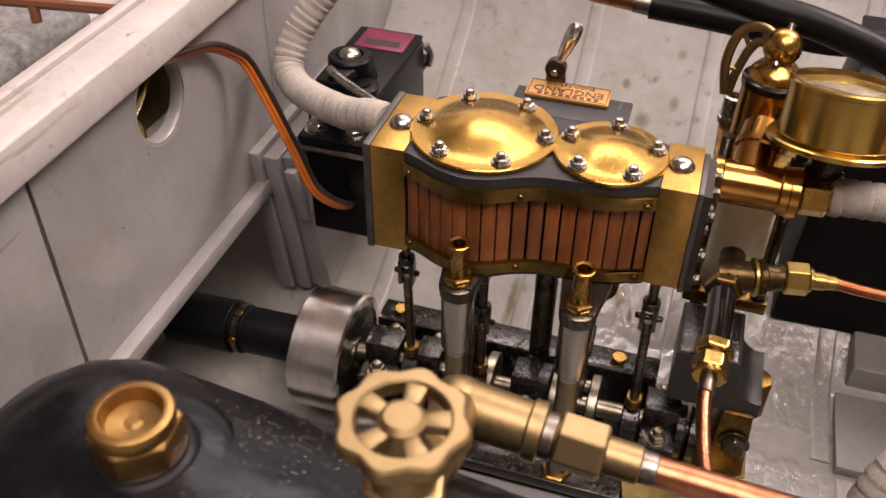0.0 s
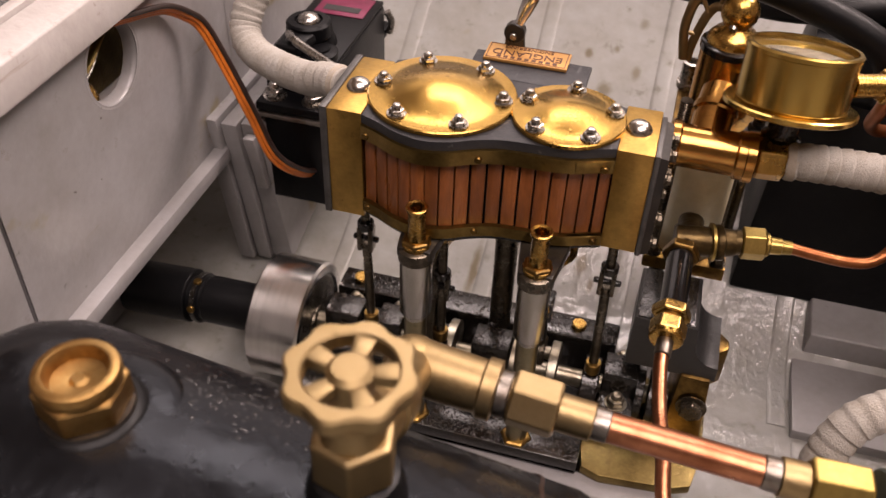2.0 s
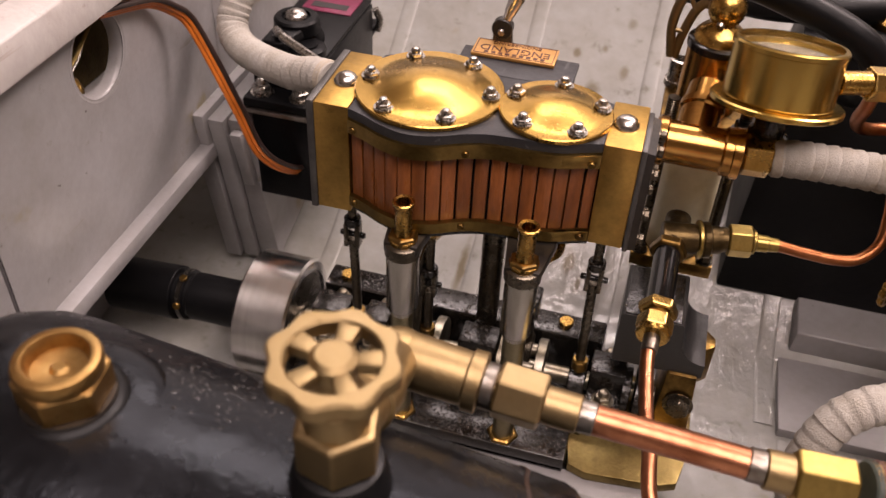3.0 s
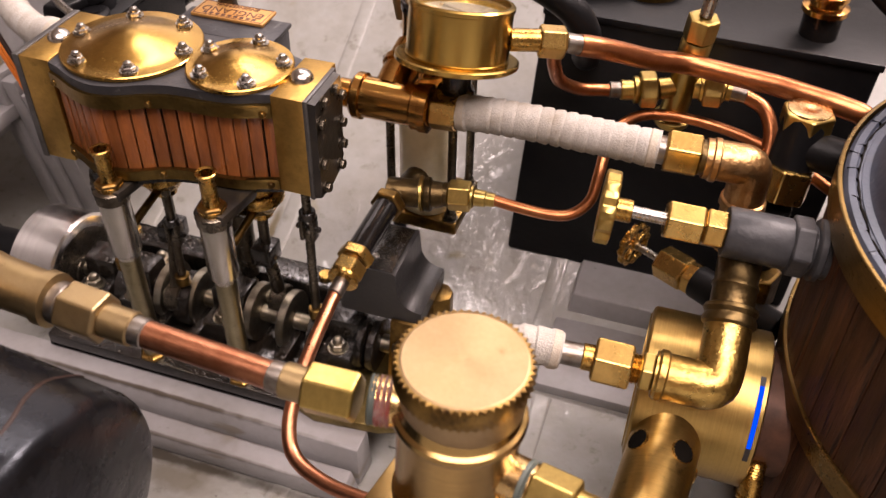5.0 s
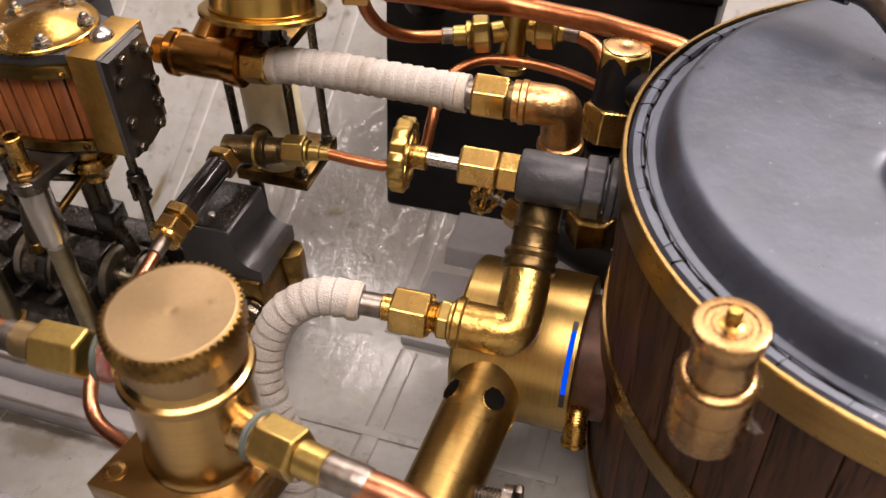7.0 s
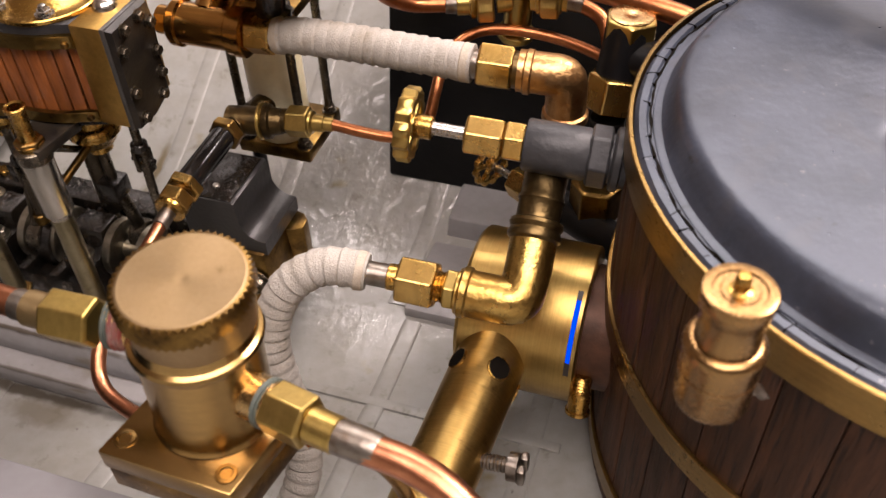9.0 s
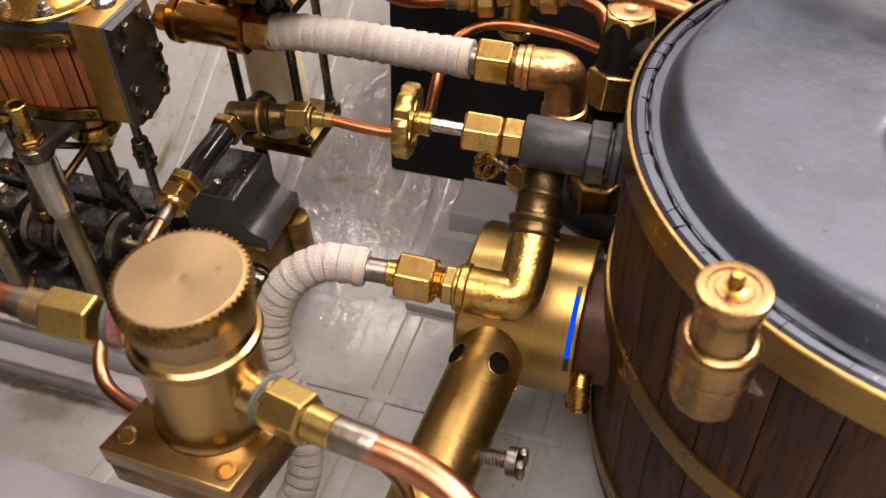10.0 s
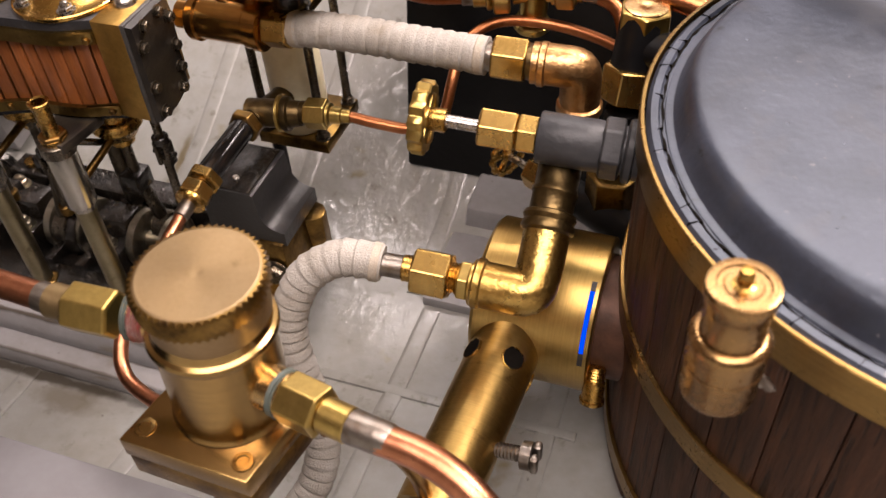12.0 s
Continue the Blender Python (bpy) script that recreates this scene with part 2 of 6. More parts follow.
FACED = mat("faced_brass_top", (0.31, 0.222, 0.12), 1, 0.48, 0.08, 90, (0.27, 0.188, 0.095), 0.6, 1500, 0.04, 0.05, dirt=((0.17, 0.11, 0.05), 260, 0.62))
# grey taken down to carry the shade that lies on the shelf
SHELF = mat("shaded_grey_shelf_paint", (0.125, 0.122, 0.128), 0.0, 0.45, 0.08, 45, (0.095, 0.09, 0.092), 0.6, 500, 0.15)
NUT = mat("machined_brass_nut", (0.53, 0.35, 0.112), 1, 0.27, 0.06, 120, (0.38, 0.235, 0.065), 0.57, 1500, 0.04, 0.08, stretch=(1, 1, 1), dirt=((0.17, 0.10, 0.032), 260, 0.63), brush=(900, 300, 300))
COLUMN = mat("turned_column_steel", (0.52, 0.495, 0.455), 1, 0.22, 0.04, 60, (0.38, 0.35, 0.30), 0.62, 1100, 0.02, 0.05, stretch=(1, 1, 0.3), dirt=((0.18, 0.15, 0.11), 200, 0.64))
HOUSING = mat("wet_blackened_casting", (0.015, 0.0147, 0.0147), 0.0, 0.36, 0.2, 110, (0.018, 0.017, 0.016), 0.58, 900, 0.3, 0.1, spec=0.6)
BAND = mat("olive_tarnished_band", (0.30, 0.20, 0.06), 1, 0.33, 0.2, 130, (0.15, 0.095, 0.028), 0.54, 1200, 0.2, 0.12, dirt=((0.05, 0.034, 0.014), 280, 0.6))
VALVE = mat("dark_oiled_iron", (0.009, 0.008, 0.0074), 0.0, 0.32, 0.25, 120, (0.03, 0.024, 0.017), 0.58, 900, 0.3, 0.1, spec=0.4, dirt=((0.005, 0.0045, 0.004), 300, 0.6))
SHANK = mat("oil_yellowed_steel", (0.33, 0.29, 0.19), 1, 0.33, 0.15, 60, (0.2, 0.165, 0.09), 0.58, 1100, 0.1, 0.08, dirt=((0.07, 0.055, 0.03), 240, 0.58))
BRASS_WORN = mat("worn_brass_elbow", (0.50, 0.34, 0.10), 1, 0.3, 0.2, 170, (0.32, 0.19, 0.05), 0.55, 1500, 0.25, 0.1, dirt=((0.13, 0.078, 0.025), 330, 0.57))
THREAD = mat("pale_thread_tape", (0.07, 0.085, 0.072), 0.0, 0.6, 0.2, 300, (0.04, 0.05, 0.042), 0.55, 1200, 0.4)
OIL = mat("dark_oil", (0.03, 0.022, 0.014), 0.0, 0.06, 0.1, 90, None, 0.6, 900, 0.0, 0.02, spec=0.8)
FOOT = mat("oily_olive_brass", (0.26, 0.195, 0.075), 1, 0.36, 0.2, 130, (0.12, 0.085, 0.03), 0.52, 1200, 0.3, 0.12, dirt=((0.04, 0.03, 0.014), 300, 0.58))
BINDING = mat("stained_cotton_tape", (0.40, 0.355, 0.29), 0.0, 0.9, 0.2, 160, (0.28, 0.235, 0.18), 0.56, 2600, 0.5, 0.05)
# print colour paled, partly for the glare on the gauge glass
DIAL_PRINT = mat("paled_dial_print", (0.16, 0.12, 0.075), 0.0, 0.5, 0.1, 90)
STICK = mat("brown_tiller_wood", (0.16, 0.06, 0.03), 0.0, 0.5, 0.2, 60)
CARPET = mat("speckled_grey_cloth", (0.10, 0.10, 0.10), 0.0, 0.95, 0.6, 400, (0.22, 0.22, 0.21), 0.55, 2500, 1.0)
ROOM = mat("cream_room_wall", (0.46, 0.39, 0.33), 0.0, 0.8, 0.04, 2, (0.40, 0.335, 0.28), 0.6, 60, 0.1)
# unseen south wall, made dark so that metal and lid reflect less
SOUTH = mat("dark_reflection_wall", (0.13, 0.105, 0.085), 0.0, 0.7, 0.06, 2, (0.10, 0.08, 0.065), 0.6, 60, 0.1)
CEIL = mat("grey_ceiling", (0.56, 0.52, 0.48), 0.0, 0.85, 0.03, 2, None, 0.8, 60, 0.1)
BENCH = mat("wooden_bench_top", (0.25, 0.15, 0.08), 0.0, 0.5, 0.2, 8, (0.15, 0.08, 0.04), 0.6, 80, 0.3, stretch=(0.2, 2, 2))



def stained(m, colour, scale, at, wet=None):
    """Adds blots of a colour to a paint, and, with wet, a glossy wavy film in patches."""
    n, l = m.node_tree.nodes, m.node_tree.links
    p = n["Principled BSDF"]
    co = [x for x in n if x.type == "TEX_COORD"][0]
    t, r, mix = n.new("ShaderNodeTexNoise"), n.new("ShaderNodeValToRGB"), n.new("ShaderNodeMix")
    t.inputs["Scale"].default_value, t.inputs["Detail"].default_value = scale, 4
    l.new(co.outputs["Object"], t.inputs["Vector"])
    r.color_ramp.elements[0].position, r.color_ramp.elements[1].position = at, at + 0.06
    l.new(t.outputs["Fac"], r.inputs[0])
    mix.data_type = "RGBA"
    old = p.inputs["Base Color"].links[0].from_socket
    l.new(r.outputs[0], mix.inputs["Factor"]), l.new(old, mix.inputs["A"])
    mix.inputs["B"].default_value = (*colour, 1)
    l.new(mix.outputs["Result"], p.inputs["Base Color"])
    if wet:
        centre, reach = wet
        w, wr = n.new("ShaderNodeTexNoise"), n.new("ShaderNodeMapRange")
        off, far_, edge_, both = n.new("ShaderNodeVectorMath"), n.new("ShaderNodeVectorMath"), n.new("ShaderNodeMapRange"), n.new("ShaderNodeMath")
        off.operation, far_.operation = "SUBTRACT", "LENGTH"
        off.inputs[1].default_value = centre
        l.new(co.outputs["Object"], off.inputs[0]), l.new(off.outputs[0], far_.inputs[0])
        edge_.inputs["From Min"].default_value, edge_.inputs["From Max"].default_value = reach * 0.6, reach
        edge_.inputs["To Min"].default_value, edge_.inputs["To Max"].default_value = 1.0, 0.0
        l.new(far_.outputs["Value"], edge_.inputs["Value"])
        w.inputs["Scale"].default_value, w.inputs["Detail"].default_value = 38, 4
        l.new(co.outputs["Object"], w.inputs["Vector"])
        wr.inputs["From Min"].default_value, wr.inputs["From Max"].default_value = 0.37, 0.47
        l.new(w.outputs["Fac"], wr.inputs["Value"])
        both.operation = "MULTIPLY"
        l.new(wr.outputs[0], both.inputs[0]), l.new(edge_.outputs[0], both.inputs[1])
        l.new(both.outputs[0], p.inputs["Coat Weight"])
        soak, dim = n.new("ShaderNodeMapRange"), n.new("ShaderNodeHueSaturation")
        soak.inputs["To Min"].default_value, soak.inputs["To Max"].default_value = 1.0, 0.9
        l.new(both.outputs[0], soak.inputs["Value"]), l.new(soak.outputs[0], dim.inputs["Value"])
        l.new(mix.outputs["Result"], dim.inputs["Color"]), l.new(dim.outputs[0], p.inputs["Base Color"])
        p.inputs["Coat Roughness"].default_value, p.inputs["Coat IOR"].default_value = 0.05, 1.85
        last = None
        for size, depth, drawn in ((230, 0.0013, (1.0, 0.45, 1.0)), (720, 0.0004, (1, 0.7, 1))):
            mp, wave, mul, bump = n.new("ShaderNodeMapping"), n.new("ShaderNodeTexNoise"), n.new("ShaderNodeMath"), n.new("ShaderNodeBump")
            mp.inputs["Scale"].default_value = drawn
            l.new(co.outputs["Object"], mp.inputs[0]), l.new(mp.outputs[0], wave.inputs["Vector"])
            wave.inputs["Scale"].default_value, wave.inputs["Detail"].default_value, wave.inputs["Distortion"].default_value = size, 3, 0.8
            mul.operation = "MULTIPLY"
            l.new(wave.outputs["Fac"], mul.inputs[0]), l.new(both.outputs[0], mul.inputs[1])
            bump.inputs["Strength"].default_value, bump.inputs["Distance"].default_value = 0.7, depth
            l.new(mul.outputs[0], bump.inputs["Height"])
            if last:
                l.new(last, bump.inputs["Normal"])
            last = bump.outputs[0]
        l.new(last, p.inputs["Coat Normal"])


stained(GREY, (0.17, 0.135, 0.06), 46, 0.665)
stained(GREY, (0.045, 0.036, 0.026), 330, 0.735)
stained(GREY_FLOOR, (0.17, 0.135, 0.06), 46, 0.675)
stained(GREY_FLOOR, (0.045, 0.036, 0.026), 330, 0.735)
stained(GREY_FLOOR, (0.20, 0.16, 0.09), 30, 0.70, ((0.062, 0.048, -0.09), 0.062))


def blot(m, centre, radii, colour, most):
    """One ragged-edged blot of colour, mostly dried oil, at a place on the paint, in drawing units."""
    n, l = m.node_tree.nodes, m.node_tree.links
    p = n["Principled BSDF"]
    co = [x for x in n if x.type == "TEX_COORD"][0]
    off, size, far_, rag, add, q, mix = (n.new("ShaderNode" + k) for k in ("VectorMath", "VectorMath", "VectorMath", "TexNoise", "Math", "MapRange", "Mix"))
    off.operation, size.operation, far_.operation, add.operation = "SUBTRACT", "MULTIPLY", "LENGTH", "ADD"
    off.inputs[1].default_value = [c * U for c in centre]
    size.inputs[1].default_value = [1 / (c * U) for c in radii]
    rag.inputs["Scale"].default_value, rag.inputs["Detail"].default_value = 260, 5
    l.new(co.outputs["Object"], off.inputs[0]), l.new(off.outputs[0], size.inputs[0]), l.new(size.outputs[0], far_.inputs[0])
    l.new(co.outputs["Object"], rag.inputs["Vector"])
    l.new(far_.outputs["Value"], add.inputs[0]), l.new(rag.outputs["Fac"], add.inputs[1])
    q.inputs["From Min"].default_value, q.inputs["From Max"].default_value = 0.9, 1.5
    q.inputs["To Min"].default_value, q.inputs["To Max"].default_value = most, 0.0
    l.new(add.outputs[0], q.inputs["Value"])
    mix.data_type = "RGBA"
    l.new(q.outputs[0], mix.inputs["Factor"]), l.new(p.inputs["Base Color"].links[0].from_socket, mix.inputs["A"])
    mix.inputs["B"].default_value = (*colour, 1)
    l.new(mix.outputs["Result"], p.inputs["Base Color"])


for centre, radii, most in (((-1.4, 54, -104), (2.0, 13, 20), 0.85), ((33.5, 64, -99), (2.6, 6, 20), 0.8), ((38, 57, -103), (1.6, 4, 20), 0.7), ((19.7, 134.4, -57.6), (1.8, 2.2, 20), 0.8),
                            ((38, 130, -60), (2.2, 3.4, 20), 0.7), ((28, 122.8, -65), (3.4, 3.4, 20), 0.75), ((29.6, 137.4, -56), (1.6, 1.8, 20), 0.7), ((37.5, 147, -49), (2.2, 2.6, 20), 0.6)):
    blot(GREY_FLOOR, centre, radii, (0.085, 0.06, 0.018), most)

# grime along the foot and the edges of the engine bearer
blot(GREY_FLOOR, (8, -41.4, -107), (62, 2.6, 8), (0.03, 0.022, 0.012), 0.9)
blot(GREY_FLOOR, (20, -47, -106.5), (16, 5, 8), (0.10, 0.08, 0.045), 0.6)
blot(GREY, (4, -30.6, -94.4), (66, 1.0, 1.6), (0.035, 0.024, 0.012), 0.9)
blot(GREY, (10, -39.4, -101), (60, 0.9, 1.1), (0.05, 0.036, 0.02), 0.7)
blot(GREY, (30, -33.2, -100.6), (40, 0.9, 1.4), (0.045, 0.034, 0.02), 0.8)

# a near-black ragged blot over the lid's hollow
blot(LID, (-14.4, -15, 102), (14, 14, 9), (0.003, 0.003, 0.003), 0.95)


def streaked(m, colour, drawn, at, depth):
    """Long thin pores or scratches of a colour, sunk into the surface; drawn: the pattern's scale on each axis."""
    n, l = m.node_tree.nodes, m.node_tree.links
    p = n["Principled BSDF"]
    co = [x for x in n if x.type == "TEX_COORD"][0]
    mp, t, q, mix, b = n.new("ShaderNodeMapping"), n.new("ShaderNodeTexNoise"), n.new("ShaderNodeMapRange"), n.new("ShaderNodeMix"), n.new("ShaderNodeBump")
    mp.inputs["Scale"].default_value = drawn
    l.new(co.outputs["Object"], mp.inputs[0]), l.new(mp.outputs[0], t.inputs["Vector"])
    t.inputs["Scale"].default_value, t.inputs["Detail"].default_value = 1.0, 4
    q.inputs["From Min"].default_value, q.inputs["From Max"].default_value = at, at + 0.07
    l.new(t.outputs["Fac"], q.inputs["Value"])
    mix.data_type = "RGBA"
    l.new(q.outputs[0], mix.inputs["Factor"]), l.new(p.inputs["Base Color"].links[0].from_socket, mix.inputs["A"])
    mix.inputs["B"].default_value = (*colour, 1)
    l.new(mix.outputs["Result"], p.inputs["Base Color"])
    b.invert = True
    b.inputs["Strength"].default_value, b.inputs["Distance"].default_value = 0.8, depth
    l.new(q.outputs[0], b.inputs["Height"]), l.new(p.inputs["Normal"].links[0].from_socket, b.inputs["Normal"])
    l.new(b.outputs[0], p.inputs["Normal"])


def pebbled(m, scale, depth):
    """Rounded pimples, as on embossed cloth."""
    n, l = m.node_tree.nodes, m.node_tree.links
    co = [x for x in n if x.type == "TEX_COORD"][0]
    v, r, b = n.new("ShaderNodeTexVoronoi"), n.new("ShaderNodeMapRange"), n.new("ShaderNodeBump")
    v.inputs["Scale"].default_value = scale
    l.new(co.outputs["Object"], v.inputs["Vector"])
    r.inputs["From Min"].default_value, r.inputs["From Max"].default_value = 0.0, 0.5
    r.inputs["To Min"].default_value, r.inputs["To Max"].default_value = 1.0, 0.0
    r.interpolation_type = "SMOOTHSTEP"
    l.new(v.outputs["Distance"], r.inputs["Value"])
    b.inputs["Strength"].default_value, b.inputs["Distance"].default_value = 1.0, depth
    l.new(r.outputs[0], b.inputs["Height"])
    old = n["Principled BSDF"].inputs["Normal"].links[0].from_socket
    l.new(old, b.inputs["Normal"])
    l.new(b.outputs[0], n["Principled BSDF"].inputs["Normal"])


def uneven(m, scale, depth):
    """Long shallow dents, as in hand-worked sheet metal."""
    n, l = m.node_tree.nodes, m.node_tree.links
    co = [x for x in n if x.type == "TEX_COORD"][0]
    t, b = n.new("ShaderNodeTexNoise"), n.new("ShaderNodeBump")
    t.inputs["Scale"].default_value, t.inputs["Detail"].default_value = scale, 3
    l.new(co.outputs["Object"], t.inputs["Vector"])
    b.inputs["Strength"].default_value, b.inputs["Distance"].default_value = 1.0, depth
    l.new(t.outputs["Fac"], b.inputs["Height"])
    l.new(n["Principled BSDF"].inputs["Normal"].links[0].from_socket, b.inputs["Normal"])
    l.new(b.outputs[0], n["Principled BSDF"].inputs["Normal"])


GAUGE = mat("smooth_gauge_brass", (0.52, 0.36, 0.10), 1, 0.24, 0.03, 40, (0.46, 0.305, 0.08), 0.6, 1600, 0.01, 0.03, stretch=(1, 1, 0.3))
COVER = mat("domed_polished_brass", (0.54, 0.335, 0.085), 1, 0.22, 0.1, 120, (0.38, 0.225, 0.055), 0.58, 1600, 0.08, 0.1, dirt=((0.16, 0.09, 0.025), 300, 0.63))
POT = mat("turned_brown_brass", (0.39, 0.26, 0.098), 1, 0.22, 0.05, 60, (0.31, 0.195, 0.07), 0.58, 1100, 0.03, 0.06, stretch=(1, 1, 0.4), dirt=((0.20, 0.12, 0.045), 120, 0.62), brush=(40, 40, 2600))
HOOP = mat("dull_brass_hoop", (0.27, 0.175, 0.06), 1, 0.3, 0.14, 80, (0.25, 0.155, 0.05), 0.56, 1100, 0.1, 0.1, dirt=((0.11, 0.07, 0.028), 190, 0.58), brush=(40, 40, 2200))
END = mat("end_plate_brass", (0.56, 0.345, 0.09), 1, 0.4, 0.15, 130, (0.33, 0.205, 0.06), 0.56, 1300, 0.12, 0.1, dirt=((0.14, 0.085, 0.026), 300, 0.6))
AMBER = mat("amber_stained_brass", (0.40, 0.262, 0.10), 1, 0.4, 0.15, 150, (0.26, 0.135, 0.04), 0.54, 1300, 0.12, 0.1, dirt=((0.09, 0.05, 0.018), 280, 0.58))
for m in (LID, LAGGED):
    m.node_tree.nodes["Principled BSDF"].inputs["Specular Tint"].default_value = (0.8, 0.88, 1.0, 1)
VALVE_BRASS = mat("olive_valve_brass", (0.50, 0.36, 0.115), 1, 0.32, 0.06, 90, (0.38, 0.265, 0.075), 0.58, 1100, 0.04, 0.07, stretch=(1, 1, 1), dirt=((0.17, 0.115, 0.04), 220, 0.64), brush=(900, 900, 60))
uneven(LID, 40, 0.00022)
uneven(LID, 120, 0.00011)
uneven(GREY, 22, 0.0018)
uneven(WHITE, 60, 0.0008)
uneven(BRASS, 150, 0.00005)
uneven(NUT, 300, 0.00004)
uneven(ELBOW, 300, 0.00022)
uneven(BRASS_WORN, 300, 0.0003)
uneven(SOOT_BRASS, 320, 0.0002)
uneven(BRASS_TUBE, 500, 0.00004)
uneven(GREY_FLOOR, 22, 0.0012)
streaked(WOOD, (0.012, 0.005, 0.003), (1300, 1300, 70), 0.57, 0.00012)
streaked(GREY, (0.17, 0.15, 0.125), (60, 26, 260), 0.66, 0.00002)
streaked(WHITE, (0.27, 0.235, 0.20), (300, 24, 300), 0.62, 0.00006)
streaked(STEEL_DARK, (0.07, 0.07, 0.072), (700, 90, 700), 0.64, 0.00001)
uneven(LID, 420, 0.00008)
uneven(LID, 1400, 0.00002)
stained(LID, (0.030, 0.033, 0.044), 130, 0.58)
stained(LID, (0.12, 0.12, 0.13), 520, 0.70)
stained(LID, (0.006, 0.006, 0.007), 330, 0.70)
stained(LID, (0.10, 0.055, 0.035), 60, 0.74)
stained(WHITE, (0.16, 0.125, 0.095), 190, 0.70)
pebbled(LAGGED, 900, 0.00002)
pebbled(TAPE, 2600, 0.00005)
pebbled(OILY, 2100, 0.00007)
tangent = FACED.node_tree.nodes.new("ShaderNodeTangent")
tangent.direction_type, tangent.axis = "RADIAL", "Z"
FACED.node_tree.links.new(tangent.outputs[0], FACED.node_tree.nodes["Principled BSDF"].inputs["Tangent"])
FACED.node_tree.nodes["Principled BSDF"].inputs["Anisotropic"].default_value = 0.3
uneven(LAGGED, 60, 0.0009)
uneven(LAGGED, 230, 0.00008)
GLASS = bpy.data.materials.new("clear_glass")
GLASS.use_nodes = True
_g = GLASS.node_tree.nodes["Principled BSDF"]
_g.inputs["Transmission Weight"].default_value, _g.inputs["Roughness"].default_value, _g.inputs["IOR"].default_value = 1.0, 0.02, 1.45
FLAME = bpy.data.materials.new("blue_gas_flame")
FLAME.use_nodes = True
_g = FLAME.node_tree.nodes["Principled BSDF"]
_g.inputs["Base Color"].default_value, _g.inputs["Specular IOR Level"].default_value = (0.0, 0.01, 0.2, 1), 0.0
_g.inputs["Emission Color"].default_value, _g.inputs["Emission Strength"].default_value = (0.0, 0.075, 1.0, 1), 0.55

# ---- modelling helpers (drawing units) ----
BASE = {}
CRISP = []  # meshes whose flats must stay flat


def thing(name, at, label, category, group="", kind=""):
    ob = new(name)
    ob.empty_display_size = 0.005
    ob.location = Vector(at) * U
    BASE[ob] = Vector(at)
    return tagged(ob, label, category, group, kind)


def part(name, bm, material, parent=None, label="", angle=40):
    o = BASE.get(parent, Vector((0, 0, 0)))
    if any(q is bm for q in CRISP):
        angle = 11
    bmesh.ops.remove_doubles(bm, verts=bm.verts, dist=1e-5)
    bmesh.ops.recalc_face_normals(bm, faces=bm.faces)
    bmesh.ops.translate(bm, verts=bm.verts, vec=-o)
    bmesh.ops.scale(bm, verts=bm.verts, vec=(U, U, U))
    for f in bm.faces:
        f.smooth = True
    me = bpy.data.meshes.new(name)
    bm.to_mesh(me)
    bm.free()
    me.set_sharp_from_angle(angle=radians(angle))
    me.materials.append(material)
    ob = new(name, me)
    if parent:
        ob.parent = parent
        BASE[ob] = o
    if label:
        ob["label"] = label
    return ob


def solid(name, bm, material, label, category, group="", kind=""):
    """One mesh that is a whole thing or a piece of the setting."""
    return tagged(part(name, bm, material), label, category, group, kind)


def B():
    return bmesh.new()


def box(bm, x0, x1, y0, y1, z0, z1, bevel=0.4, seg=2):
    t = B()
    bmesh.ops.create_cube(t, size=1)
    bmesh.ops.scale(t, verts=t.verts, vec=(x1 - x0, y1 - y0, z1 - z0))
    bmesh.ops.translate(t, verts=t.verts, vec=((x0 + x1) / 2, (y0 + y1) / 2, (z0 + z1) / 2))
    if bevel:
        bmesh.ops.bevel(t, geom=t.edges[:], offset=bevel, segments=seg, affect="EDGES", profile=0.5)
    return join(bm, t)


def join(bm, t):
    me = bpy.data.meshes.new("tmp")
    t.to_mesh(me)
    t.free()
    bm.from_mesh(me)
    bpy.data.meshes.remove(me)
    return bm


def hexa(bm, pts, bevel=0.4):
    """A six-sided block from its bottom four corners and its top four."""
    t = B()
    v = [t.verts.new(p) for p in pts]
    for a in ((0, 1, 2, 3), (4, 5, 6, 7), (0, 1, 5, 4), (1, 2, 6, 5), (2, 3, 7, 6), (3, 0, 4, 7)):
        t.faces.new([v[i] for i in a])
    bmesh.ops.recalc_face_normals(t, faces=t.faces)
    if bevel:
        bmesh.ops.bevel(t, geom=t.edges[:], offset=bevel, segments=2, affect="EDGES", profile=0.5)
    return join(bm, t)


def prism(bm, outline, z0, z1, bevel=0.0):
    """A flat outline in x and y, raised from z0 to z1."""
    t = B()
    lo = [t.verts.new((x, y, z0)) for x, y in outline]
    hi = [t.verts.new((x, y, z1)) for x, y in outline]
    t.faces.new(lo[::-1]), t.faces.new(hi)
    for i in range(len(lo)):
        j = (i + 1) % len(lo)
        t.faces.new((lo[i], lo[j], hi[j], hi[i]))
    if bevel:
        e = [e for e in t.edges if abs(e.verts[0].co.z - e.verts[1].co.z) < 1e-6]
        bmesh.ops.bevel(t, geom=e, offset=bevel, segments=2, affect="EDGES", profile=0.5)
    return join(bm, t)


def frame_of(a, b):
    d = (Vector(b) - Vector(a)).normalized()
    up = Vector((0, 0, 1)) if abs(d.z) < 0.9 else Vector((0, 1, 0))
    u = d.cross(up).normalized()
    return d, u, u.cross(d).normalized()


